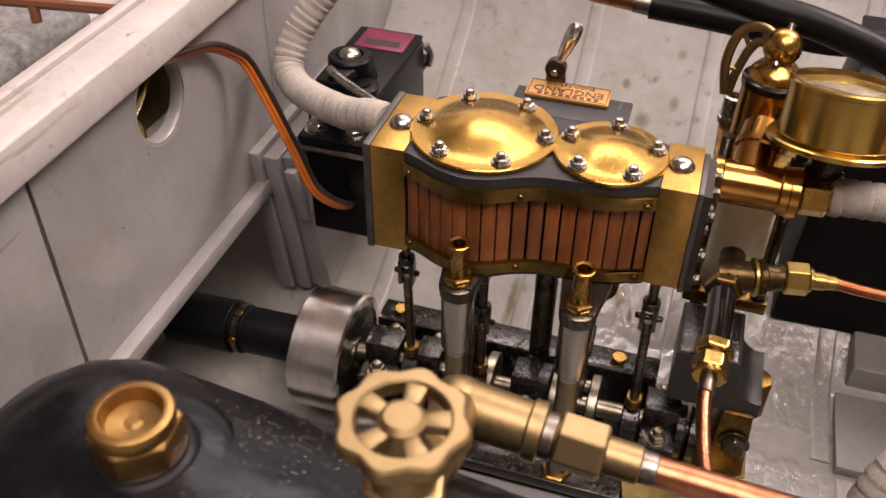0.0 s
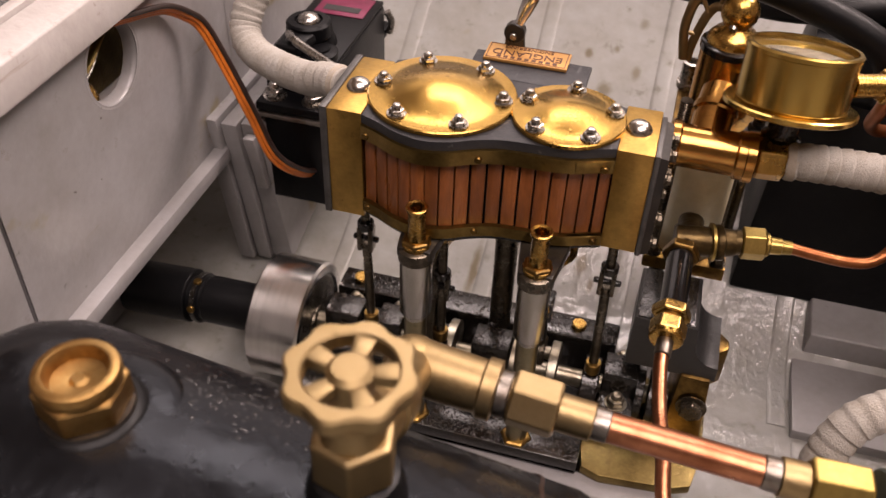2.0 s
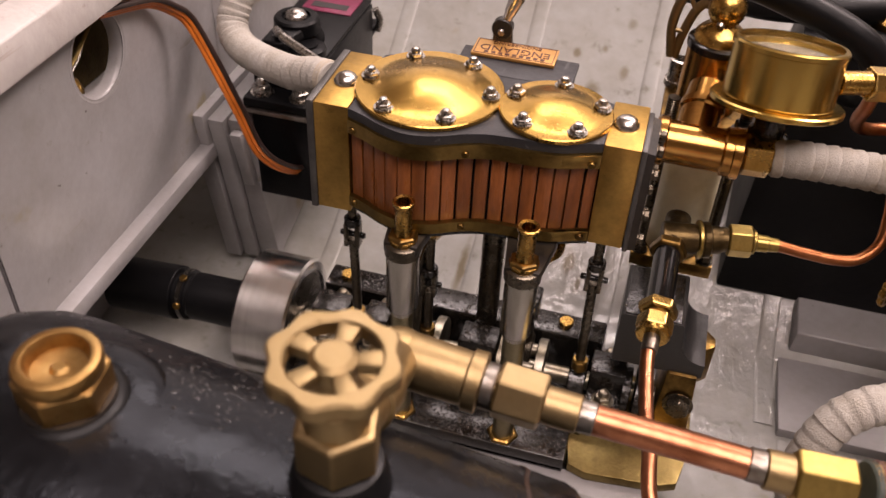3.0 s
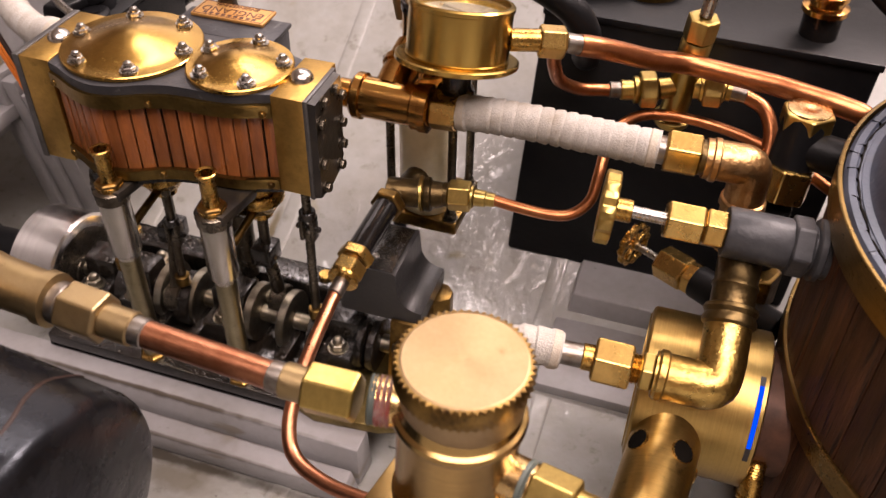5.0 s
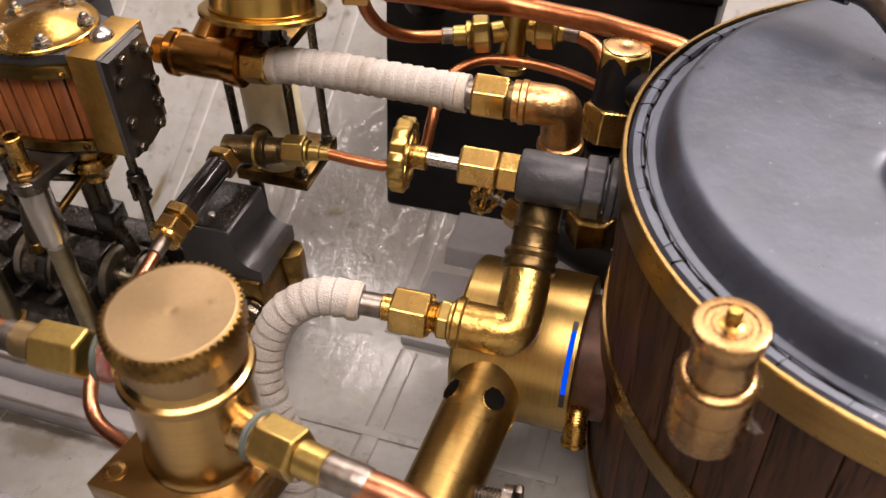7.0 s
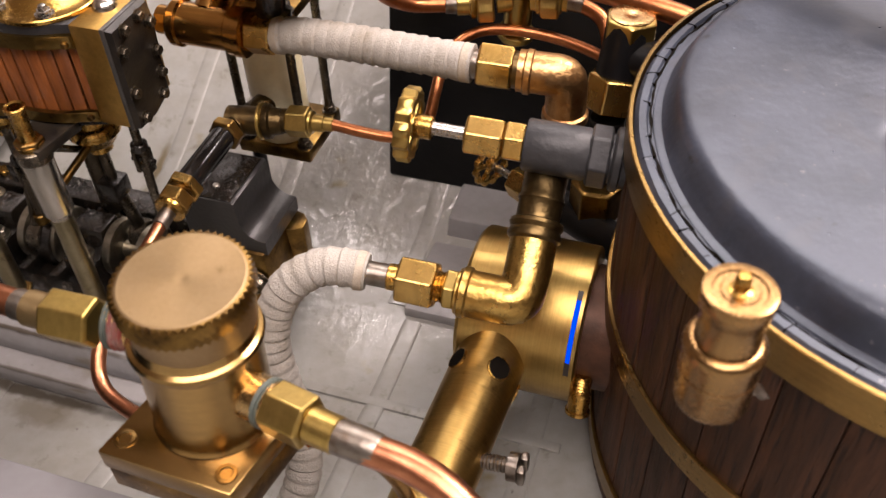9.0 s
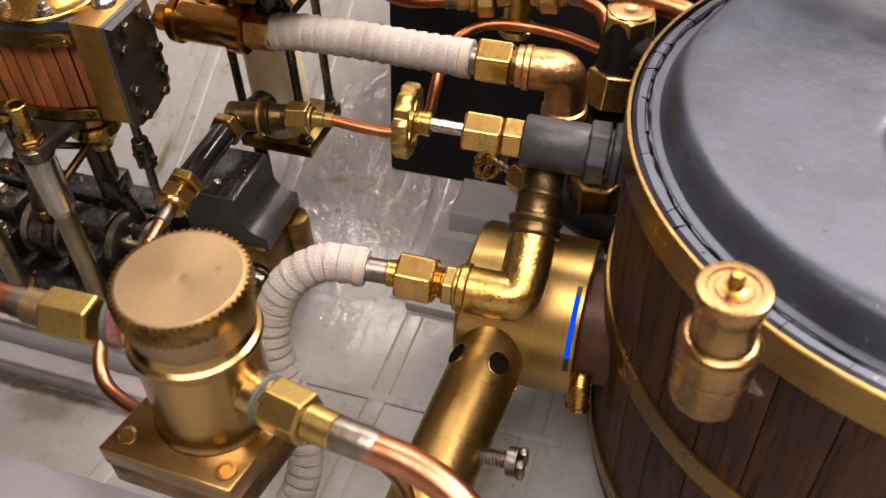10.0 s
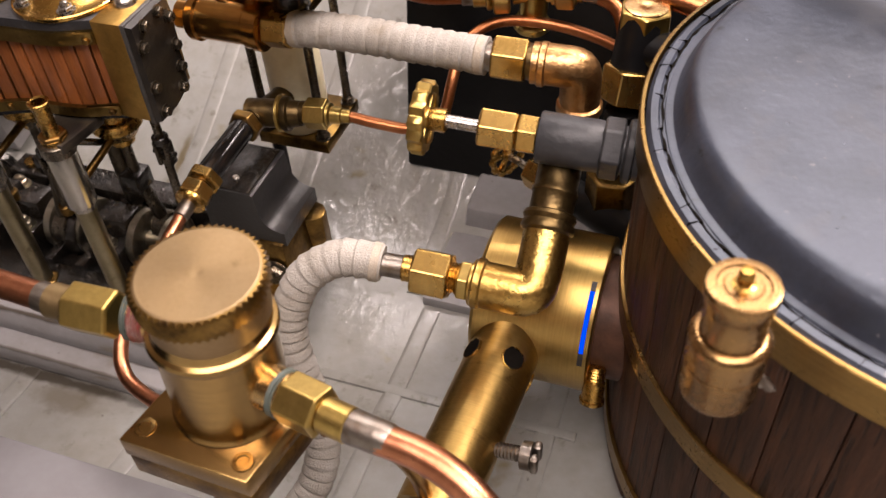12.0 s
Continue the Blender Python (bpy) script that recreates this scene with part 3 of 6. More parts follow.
def lathe(bm, a, b, profile, seg=32, turn=0.0, closed=False):
    """Turned about the line from a towards b; profile: (distance along, radius)."""
    d, u, v = frame_of(a, b)
    rings = []
    for h, r in profile:
        c = Vector(a) + d * h
        if r <= 1e-6:
            rings.append([bm.verts.new(c)])
        else:
            rings.append([bm.verts.new(c + (u * math.cos(q) + v * math.sin(q)) * r) for q in (2 * math.pi * i / seg + turn for i in range(seg))])
    for p, q in zip(rings, rings[1:] + rings[:1] * closed):
        if len(p) == 1 and len(q) == 1:
            continue
        for i in range(seg):
            j = (i + 1) % seg
            if len(p) == 1:
                bm.faces.new((p[0], q[i], q[j]))
            elif len(q) == 1:
                bm.faces.new((p[i], p[j], q[0]))
            else:
                bm.faces.new((p[i], p[j], q[j], q[i]))
    for ring in (rings[0], rings[-1]):
        if len(ring) > 2 and not closed:
            bm.faces.new(ring)
    return bm


def rod(bm, a, b, r, r1=None, seg=20, ch=0.25):
    r1 = r if r1 is None else r1
    n = (Vector(b) - Vector(a)).length
    ch = min(ch, n * 0.3, r * 0.5, r1 * 0.5)
    return lathe(bm, a, b, [(0, r - ch), (ch, r), (n - ch, r1), (n, r1 - ch)], seg)


def nut(bm, a, b, flats, turn=0.0, ch=0.6):
    """A hexagon from a to b with rounded arrises and turned, chamfered ends; flats: width across them."""
    d, u, v = frame_of(a, b)
    CRISP.append(bm)
    n, r = (Vector(b) - Vector(a)).length, flats / math.sqrt(3)
    ch = min(ch, n * 0.25)
    k = math.radians(3.5)
    six = [(math.pi / 3 * i + turn + o, r * 0.982 if o == 0 else r * math.cos(math.pi / 6) / math.cos(math.pi / 6 - k)) for i in range(6) for o in (-k, 0, k)]
    ends = [(q, flats * 0.47) for q, _ in six]
    mid = [(q, min(w, flats * 0.535)) for q, w in six]
    rings = [[bm.verts.new(Vector(a) + d * h + (u * math.cos(q) + v * math.sin(q)) * w) for q, w in ring_] for h, ring_ in ((0, ends), (ch * 0.45, mid), (ch, six), (n - ch, six), (n - ch * 0.45, mid), (n, ends))]
    for p, q in zip(rings, rings[1:]):
        for i in range(18):
            j = (i + 1) % 18
            bm.faces.new((p[i], p[j], q[j], q[i]))
    bm.faces.new(rings[0]), bm.faces.new(rings[-1])
    return bm


def ball(bm, c, r, seg=20, squash=1.0):
    c = Vector(c)
    k = 10
    return lathe(bm, c - Vector((0, 0, r * squash)), c + Vector((0, 0, r)), [(r * squash * (1 - math.cos(math.pi * i / k)), r * math.sin(math.pi * i / k)) for i in range(k + 1)], seg)


def bolt(bm, at, up, flats=3.6, h=1.9, dome=True):
    """A hexagon head with a rounded end of the stud above it, on a washer."""
    at, up = Vector(at), Vector(up).normalized()
    lathe(bm, at, at + up, [(0, flats * 0.72), (0.4, flats * 0.72)], 18)
    nut(bm, at + up * 0.4, at + up * (0.4 + h), flats, random.random())
    if dome:
        r = flats * 0.36
        lathe(bm, at + up * (0.3 + h), at + up * 9, [(0, r), (r * 0.5, r), (r * 1.0, r * 0.75), (r * 1.3, 0)], 14)
    return bm


def curve(pts, step=0.8):
    """Points along a smooth line through pts."""
    P = [Vector(p) for p in pts]
    P = [P[0] * 2 - P[1]] + P + [P[-1] * 2 - P[-2]]
    out = []
    for i in range(1, len(P) - 2):
        a, b, c, d = P[i - 1:i + 3]
        n = max(2, int((c - b).length / step))
        for k in range(n):
            t = k / n
            out.append(0.5 * ((2 * b) + (c - a) * t + (2 * a - 5 * b + 4 * c - d) * t * t + (3 * b - a - 3 * c + d) * t ** 3))
    return out + [P[-2]]


def tube(bm, pts, r, seg=14, step=0.8, smooth=True, wide=1.0):
    """A round bar swept along a line; r: a radius, or a function of the distance along."""
    line = curve(pts, step) if smooth else [Vector(p) for p in pts]
    d, u, v = frame_of(line[0], line[1])
    rings, s = [], 0.0
    for i, c in enumerate(line):
        t = (line[min(i + 1, len(line) - 1)] - line[max(i - 1, 0)]).normalized()
        u = (u - t * u.dot(t)).normalized()
        v = t.cross(u)
        if i:
            s += (c - line[i - 1]).length
        q = r(s) if callable(r) else r
        rings.append([bm.verts.new(c + u * (q * math.cos(a)) + v * (q * wide * math.sin(a))) for a in (2 * math.pi * k / seg for k in range(seg))])
    for p, q in zip(rings, rings[1:]):
        for k in range(seg):
            j = (k + 1) % seg
            bm.faces.new((p[k], p[j], q[j], q[k]))
    bm.faces.new(rings[0]), bm.faces.new(rings[-1])
    return bm


def wrapped(pts, r, pitch=5.0):
    """A tube bound with overlapping tape."""
    def radius(s):
        f = (s / pitch + 0.12 * noise.noise((s * 0.21, r, 0.0))) % 1.0
        return r * (0.935 + 0.12 * (f / 0.82) ** 0.45 if f < 0.82 else 0.935 + 0.667 * (1.0 - f)) + 0.08 * noise.noise((s * 0.9, 3.0, r))
    return tube(B(), pts, radius, 18, 0.45)


def handwheel(parent, c, axis, r, material, rim=1.3, spokes=5, lobes=8, hub=2.2, thick=2.4):
    """A scalloped wheel with its spokes and hub."""
    c, axis = Vector(c), Vector(axis).normalized()
    d, u, v = frame_of(c, c + axis)
    w = part("handwheel", ring(c, axis, r, rim, lobes, thick), material, parent)
    part("hub", lathe(B(), c - axis * thick * 0.5, c + axis, [(0, hub * 0.9), (0.2, hub), (thick * 0.9, hub), (thick * 1.15, hub * 0.75)], 20), material, w)
    for i in range(spokes):
        a = 2 * math.pi * i / spokes + 0.3
        e = u * math.cos(a) + v * math.sin(a)
        f, h = axis.cross(e), thick * 0.36
        part("spoke", hexa(B(), [c + e * q + f * (k * wide) + axis * z for z in (-h, h) for q, wide, k in ((hub * 0.7, hub * 0.3, -1), (hub * 0.7, hub * 0.3, 1), (r - rim * 0.9, rim * 1.15, 1), (r - rim * 0.9, rim * 1.15, -1))], 0.3), material, w)
    return w


def ring(c, axis, r, w, lobes, thick, seg=64):
    """A wheel rim, scalloped outside, of nearly square section with rounded corners."""
    bm = B()
    c, axis = Vector(c), Vector(axis).normalized()
    d, u, v = frame_of(c, c + axis)
    rows = []
    for i in range(seg):
        a = 2 * math.pi * i / seg
        e = u * math.cos(a) + v * math.sin(a)
        ro = r * (1 + 0.055 * math.cos(lobes * a)) if lobes else r
        ri = r - 1.6 * w
        h = thick / 2
        sec = [(ri + 0.3, -h), (ro - 0.4, -h), (ro, -h + 0.4), (ro, h - 0.4), (ro - 0.4, h), (ri + 0.3, h), (ri, h - 0.3), (ri, -h + 0.3)]
        rows.append([bm.verts.new(c + e * q + axis * z) for q, z in sec])
    for i in range(seg):
        p, q = rows[i], rows[(i + 1) % seg]
        for k in range(8):
            j = (k + 1) % 8
            bm.faces.new((p[k], p[j], q[j], q[k]))
    return bm

# ---- setting: the room, the bench, the hull ----


def sheet(profile, x0, x1, thick, n=24, wob=0.0):
    """A bent plate: a line in y and z drawn out along x, with thickness below it."""
    bm = B()
    cols = []
    for i in range(n + 1):
        x = x0 + (x1 - x0) * i / n
        cols.append(([bm.verts.new((x, y, z + wob * noise.noise((x * 0.02, y * 0.03, 1.0)))) for y, z in profile], [bm.verts.new((x, y, z - thick)) for y, z in profile]))
    for (a, b), (c, d) in zip(cols, cols[1:]):
        for k in range(len(profile) - 1):
            bm.faces.new((a[k], c[k], c[k + 1], a[k + 1]))
            bm.faces.new((b[k], b[k + 1], d[k + 1], d[k]))
        for k in (0, len(profile) - 1):
            bm.faces.new((a[k], b[k], d[k], c[k]))
    for a, b in (cols[0], cols[-1]):
        for k in range(len(profile) - 1):
            bm.faces.new((a[k], a[k + 1], b[k + 1], b[k]))
    return bm


bm = box(B(), -3000, 3000, -2400, 2600, -1060, -1000, 0)
solid("floor", bm, BENCH, "brown wooden floor of the room", "floor", kind="structure")
solid("bench_top", box(B(), -900, 900, -500, 600, -190, -150, 3), BENCH, "brown wooden bench top under the model hull", "bench", kind="structure")
for x in (-840, 840):
    for y in (-440, 540):
        solid("bench_leg", box(B(), x - 30, x + 30, y - 30, y + 30, -1000, -190, 3), BENCH, "square brown wooden bench leg", "bench leg", "bench legs", kind="structure")
for x in (-200, 330):
    solid("hull_cradle", box(B(), x - 12, x + 12, -110, 110, -150, -112, 1.5), BENCH, "brown wooden cradle board under the hull", "cradle", "hull cradles", kind="structure")
solid("ceiling", box(B(), -3000, 3000, -2400, 2600, 1900, 1960, 0), CEIL, "plain white ceiling", "ceiling", kind="structure")
for nm, a in (("wall_north", (-3000, 3000, 2600, 2660)), ("wall_south", (-3000, 3000, -2460, -2400)), ("wall_west", (-3060, -3000, -2400, 2600)), ("wall_east", (3000, 3060, -2400, 2600))):
    solid(nm, box(B(), *a, -1000, 1900, 0), SOUTH if nm == "wall_south" else ROOM, "unseen dark brown wall that dims reflections" if nm == "wall_south" else "plain cream painted wall of the room", "wall", kind="structure")

KEEL = [(-196, 14), (-190, -10), (-178, -34), (-150, -57), (-110, -80), (-84, -96), (-64, -104.5), (-38, -107.5), (-6, -109), (25, -108), (46, -105.8), (66, -97.5), (90, -84), (115, -69.5), (140, -54), (160, -39), (178, -18), (190, 10), (196, 40)]
SKIN = [(p.y, p.z) for p in curve([(0, y, z) for y, z in KEEL], 5)]
solid("hull_shell", sheet(SKIN, -300, 430, 3, 40, 0.6), GREY_FLOOR, "grey painted model hull, oily and wet at the bottom", "hull", kind="structure")


def rib_on(x, w, h, start=-999, end=999):
    """A low rounded strip across the hull, following its skin from side to side."""
    bm = B()
    sec = ((-w / 2, -0.8), (-w / 2, h * 0.35), (-w / 2 + 0.5, h * 0.8), (-w / 2 + 1.3, h), (w / 2 - 0.9, h), (w / 2 - 0.3, h * 0.85), (w / 2, h * 0.4), (w / 2, -0.8))
    rows = [[bm.verts.new((x + dx + 0.4 * noise.noise((x, y * 0.04, 0.0)), y, z + dz)) for dx, dz in sec] for y, z in SKIN if start < y < end]
    for a, b in zip(rows, rows[1:]):
        for k in range(len(sec)):
            m = (k + 1) % len(sec)
            bm.faces.new((a[k], a[m], b[m], b[k]))
    bm.faces.new(rows[0]), bm.faces.new(rows[-1])
    return bm


for x, start, end in ((-47, -999, 999), (3, -999, 999), (48, -999, 999), (100.5, 17, 999), (107.5, -999, 17.5), (152, -999, 999), (203, -999, 999)):
    solid("hull_rib", rib_on(x, 5.6, 0.6, start, end), GREY_FLOOR, "low rounded grey painted rib across the hull", "rib", "hull ribs", kind="structure")

# bulkhead with a round hole, in three boards
hole_c, hole_r = (-9.7, -3.8), 10.3


def board(y0, y1, z0, z1, x0, x1, hole=None):
    bm = B()
    if not hole:
        return box(bm, x0, x1, y0, y1, z0, z1, 0.6)
    (cy, cz), r = hole
    n = 40
    for x in (x0, x1):
        inner = [bm.verts.new((x, cy + r * math.cos(2 * math.pi * i / n), cz + r * math.sin(2 * math.pi * i / n))) for i in range(n)]
        outer = []
        for i in range(n):
            c, s = math.cos(2 * math.pi * i / n), math.sin(2 * math.pi * i / n)
            k = min(((y1 if c > 0 else y0) - cy) / c if abs(c) > 1e-6 else 1e9, ((z1 if s > 0 else z0) - cz) / s if abs(s) > 1e-6 else 1e9)
            outer.append(bm.verts.new((x, cy + k * c, cz + k * s)))
        for i in range(n):
            j = (i + 1) % n
            bm.faces.new((inner[i], inner[j], outer[j], outer[i]))
        if x == x0:
            first = inner
    for i in range(n):
        j = (i + 1) % n
        bm.faces.new((first[i], first[j], inner[j], inner[i]))
    box(bm, x0, x1, y0 - 0.0, y0 + 0.3, z0, z1, 0)
    box(bm, x0, x1, y1 - 0.3, y1, z0, z1, 0)
    return bm


wall = thing("wall_aft", (-80, -6, -60), "grey painted plywood bulkhead with a round hole", "bulkhead", kind="structure")
part("panel", board(-57, 45.5, -62, 12, -81.4, -78, (hole_c, hole_r)), GREY, wall)
part("panel", box(B(), -83, -78.2, -150, -57.4, -62, 14, 0.4), GREY, wall)
part("panel", box(B(), -83, -78.2, 45.9, 176, -62, 14, 0.4), GREY, wall)
part("panel", box(B(), -83, -78.2, -150, -70, -100, -62.2, 0.4), GREY, wall)
part("panel", box(B(), -83, -78.2, 62, 150, -100, -62.2, 0.4), GREY, wall)
bm = B()
lathe(bm, (-77.6, *hole_c), (-84, *hole_c), [(0.35, hole_r + 1.0), (0.4, hole_r + 0.5), (0.9, hole_r - 0.2), (1.8, hole_r - 0.6), (3.9, hole_r - 0.7), (3.9, hole_r + 0.4)], 40, closed=True)
part("hole_lining", bm, GREY, wall, "smooth painted lining of the hole")
solid("trim_rail", hexa(B(), [(-78, -150, -57), (-73.8, -150, -57), (-73.8, 32, -57), (-78, 32, -57), (-78, -150, -52.2), (-74.0, -150, -52.4), (-74.0, 32, -52.4), (-78, 32, -52.2)], 0.35), GREY, "pale grey painted batten along the bulkhead's foot", "batten", kind="structure")
solid("trim_deck_beam", hexa(B(), [(-84, -190, 8), (-73.8, -190, 7.2), (-73.8, 120, 7.2), (-84, 120, 8), (-84, -190, 17), (-75, -190, 16), (-75, 120, 16), (-84, 120, 17)], 0.7), WHITE, "white painted deck beam, chipped along its edge", "beam", kind="structure")
solid("trim_deck_edge", box(B(), -87.6, -84.25, -190, 120, 4, 17.9, 0.5), WHITE, "white painted raised edge on the deck beam", "beam edge", kind="structure")
solid("floor_stern", box(B(), -200, -88.5, -150, 120, -24, -20, 0.4), WHITE, "cream painted boarding of the stern", "deck", kind="structure")
solid("trim_stern", box(B(), -140, -136, -100, 120, -19.6, -17.5, 0.5), GREY, "grey strip across the stern boarding", "strip", kind="structure")

# what shows through the hole and behind the beam
st = thing("stern_fitting", (-92, -12, -30), "tarnished brass fitting and bent strips behind the bulkhead's hole", "fitting")
part("body", lathe(B(), (-86.4, -13, -20), (-86.4, -13, 0), [(0, 3.4), (4, 3.4), (4.6, 3.8), (7, 3.8), (9.4, 3.0), (10.8, 1.4), (11.2, 0)], 24), BRASS, st, "brass dome")
for m, a, b, c, r in ((FOOT, (-85.4, -22, -8), (-84.2, -13, -4.4), (-85, 0, 2.5), 2.2), (STEEL, (-85, -18, -9.6), (-84, -11, -5.6), (-84.6, -3, 0.4), 1.1),
                      (BRASS_OLD, (-86.2, -20, -3.6), (-85.6, -12, 0.2), (-86, -2, 5.5), 2.0), (SOLDER, (-86.5, -13, -1.8), (-85.4, -9, 0.0), (-86.4, -5, 2.0), 0.9)):
    part("strip", tube(B(), [a, b, c], r, 10, wide=0.45), m, st)
# olive-dark sheet, added so the space behind the hole stays dim
part("plate", box(B(), -93, -91, -60, 40, -20, 3.6, 0.5), FOOT, st, "added dark sheet behind the hole")
stk = thing("tiller_stick", (-122, 20, 1), "thin brown wooden rod with a peg behind the beam", "rod")
part("rod", tube(B(), [(-143, 17.4, 1), (-122, 20, 1.2), (-96, 23, 1.5)], 1.6, 8, smooth=False), STICK, stk)
part("peg", rod(B(), (-133.6, 18.4, 1), (-132.6, 17, -4), 1.5, seg=10), STICK, stk)
part("bracket", rod(B(), (-98, 22.8, -20), (-98, 22.8, 1.4), 1.2, seg=10), STICK, stk)
solid("folded_cloth", box(B(), -235, -136, -70, 46, -20, -9, 5, 3), CARPET, "speckled dark grey cloth lying in the stern", "cloth")

# engine bearers and pads on the bottom
solid("engine_bearer", hexa(B(), [(-60, -33, -106.5), (68, -33, -106.5), (68, -23.5, -108), (-60, -23.5, -108), (-60, -31, -94.5), (67, -31, -94.5), (67, -23.5, -94.5), (-60, -23.5, -94.5)], 0.5), GREY, "grey painted wooden engine bearer, oily along its edge", "bearer", "engine bearers", kind="structure")
solid("bearer_step", hexa(B(), [(-60, -40, -107), (68, -40, -107), (68, -33.2, -107), (-60, -33.2, -107), (-60, -39.5, -101), (66, -39.5, -101), (66, -33.2, -100.6), (-60, -33.2, -100.6)], 0.5), GREY, "grey painted lower step of the engine bearer", "bearer step", kind="structure")
solid("engine_bearer", box(B(), -60, 68, 15, 24, -108, -94.5, 0.5), GREY, "grey painted wooden engine bearer, oily along its edge", "bearer", "engine bearers", kind="structure")
pad = thing("tank_pad", (130, 58, -108), "grey painted wooden block on a lower board", "block")
part("block", hexa(B(), [(107, 50, -107), (158, 50, -107), (158, 66, -100), (107, 66, -100), (108, 51, -97), (156, 51, -97), (156, 66.5, -95), (108, 66.5, -95)], 0.6), GREY, pad)
part("base_board", box(B(), 104.2, 166, 17.4, 49.8, -109, -105.2, 0.5), GREY, pad)
solid("floor_batten", box(B(), 70, 160, -17, -14, -110.5, -108.0, 0.4), GREY_FLOOR, "grey painted low batten on the hull bottom", "batten")
solid("shelf_port", box(B(), -70, 158, -178, -78, -74.5, -70.5, 0.8), SHELF, "grey painted shelf along the hull side", "shelf", kind="structure")
solid("shelf_post", box(B(), 20, 26, -92, -86, -93, -75.8, 0.4), GREY, "grey painted post under the shelf", "post", kind="structure")

# ---- the steam engine ----
eng = thing("steam_engine", (15, 0, -94.4), "brass, iron and mahogany model twin steam engine, oily below", "steam engine")
OUT = [(-15, 12.9), (-11, 14.5), (-6, 17.1), (0, 18.6), (6, 17.5), (11, 15.0), (16, 13.2), (21, 12.6), (27, 12.4), (33, 11.5), (38, 9.5), (41, 8.7)]


def outline(inset=0.0):
    pts = curve([(x, -y, 0) for x, y in OUT], 1.2)
    front = [(p.x, p.y + inset) for p in pts]
    return front + [(x, -y) for x, y in reversed(front)]


part("top_casting", prism(B(), outline(), -5.7, -3.4, 0.3), STEEL_DARK, eng, "dark grey iron top casting")
part("cylinder_block", prism(B(), outline(2.4), -30.5, -5.7), BLACK, eng)
part("bottom_casting", prism(B(), outline(0.8), -31.4, -29.3, 0.3), OILY, eng)
o1, o2 = outline(-0.8), outline(0.5)
for z0, z1 in ((-9.2, -5.75), (-29.4, -26.6)):
    t = B()
    n = len(o1)
    q = [[t.verts.new((x, y, z)) for x, y in o] for o, z in ((o1, z0), (o1, z1), (o2, z1), (o2, z0))]
    for a in range(4):
        for i in range(n):
            j = (i + 1) % n
            t.faces.new((q[a][i], q[a][j], q[(a + 1) % 4][j], q[(a + 1) % 4][i]))
    part("clamping_band", t, BAND, eng, "tarnished brass band")
# cladding strips, front and back
line = curve([(x, -y, 0) for x, y in OUT], 0.25)
s, edge, strips = 0.0, [line[0]], []
for p, q in zip(line, line[1:]):
    s += (q - p).length
    if s >= 3.35:
        strips.append((edge[0], q))
        edge[0] = q
        s = 0.0
strips.append((edge[0], line[-1]))
for p, q in strips:
    for m in (1, -1):
        d = (q - p).normalized()
        nrm = Vector((d.y, -d.x, 0))
        a, b = p + d * 0.2 - nrm * 0.6, q - d * 0.2 - nrm * 0.6
        c, e = b - nrm * 1.4, a - nrm * 1.4
        pts = [(v.x, v.y * m, z) for z in (-28.4, -7.6) for v in (a, b, c, e)]
        part("cladding_strip", hexa(B(), pts, 0.25), LAG, eng)
for x, y in ((-13.6, -13.8), (12.5, -14.8), (39.2, -10.0)):
    for z in (-8.1, -28):
        part("band_screw", rod(B(), (x, y + 0.8, z), (x, y - 0.9, z), 0.9, seg=12), BRASS_OLD, eng)
for z in (-7.4, -28.0):
    part("band_tab", hexa(B(), [(33.0, -12.4, z - 1.4), (40.6, -9.6, z - 1.4), (40.6, -8.4, z - 1.4), (33.0, -11.2, z - 1.4), (33.0, -12.4, z + 1.4), (40.6, -9.6, z + 1.4), (40.6, -8.4, z + 1.4), (33.0, -11.2, z + 1.4)], 0.25), BAND, eng, "folded end of the brass band")
# end plates
part("end_plate", box(B(), -23.2, -15, -13, 11.6, -32, -3.2, 0.3), END, eng, "brass end plate")
part("end_plate", box(B(), 41, 49, -9.2, 9.6, -29.8, -3.2, 0.3), END, eng, "brass end plate")
part("end_cover", box(B(), -24.9, -23.2, -13.2, 11.8, -32.4, -3.0, 0.25), IRON, eng, "grey iron end cover")
part("end_cover", box(B(), 49, 50.2, -9.4, 7.2, -30.4, -3.0, 0.25), IRON, eng, "grey machined iron end cover")
bm = B()
cov = [(-9.1, -3.4), (5.6, -3.2), (6.4, -8), (6.0, -13), (5.2, -18), (5.4, -21), (4.6, -24), (5.0, -26), (3.0, -28.6), (-2, -30.2), (-9.1, -30)]
lo = [bm.verts.new((50.2, y, z)) for y, z in cov]
hi = [bm.verts.new((51.9, y * 0.97, -17 + (z + 17) * 0.97)) for y, z in cov]
bm.faces.new(lo), bm.faces.new(hi)
for i in range(len(cov)):
    j = (i + 1) % len(cov)
    bm.faces.new((lo[i], lo[j], hi[j], hi[i]))
vc = part("valve_cover", bm, VALVE, eng, "black oily valve cover")
for y, z in ((-5.0, -5.2), (1.0, -4.9), (4.4, -8.2), (-7.4, -9.4), (4.0, -15.6), (-7.6, -20.3), (3.6, -21.4), (2.0, -26.6), (-6.6, -27.8)):
    part("bolt", bolt(B(), (51.8, y, z), (1, 0, 0), 2.3, 1.2, False), OILY_SMOOTH, vc)
for x, y in ((-19.2, -2.2), (44.6, 0.2)):
    part("dome_screw", lathe(B(), (x, y, -3.3), (x, y, 5), [(0, 3.0), (0.6, 2.9), (1.6, 2.2), (2.2, 1.2), (2.4, 0)], 20), COLUMN, eng, "bright dome-headed screw")
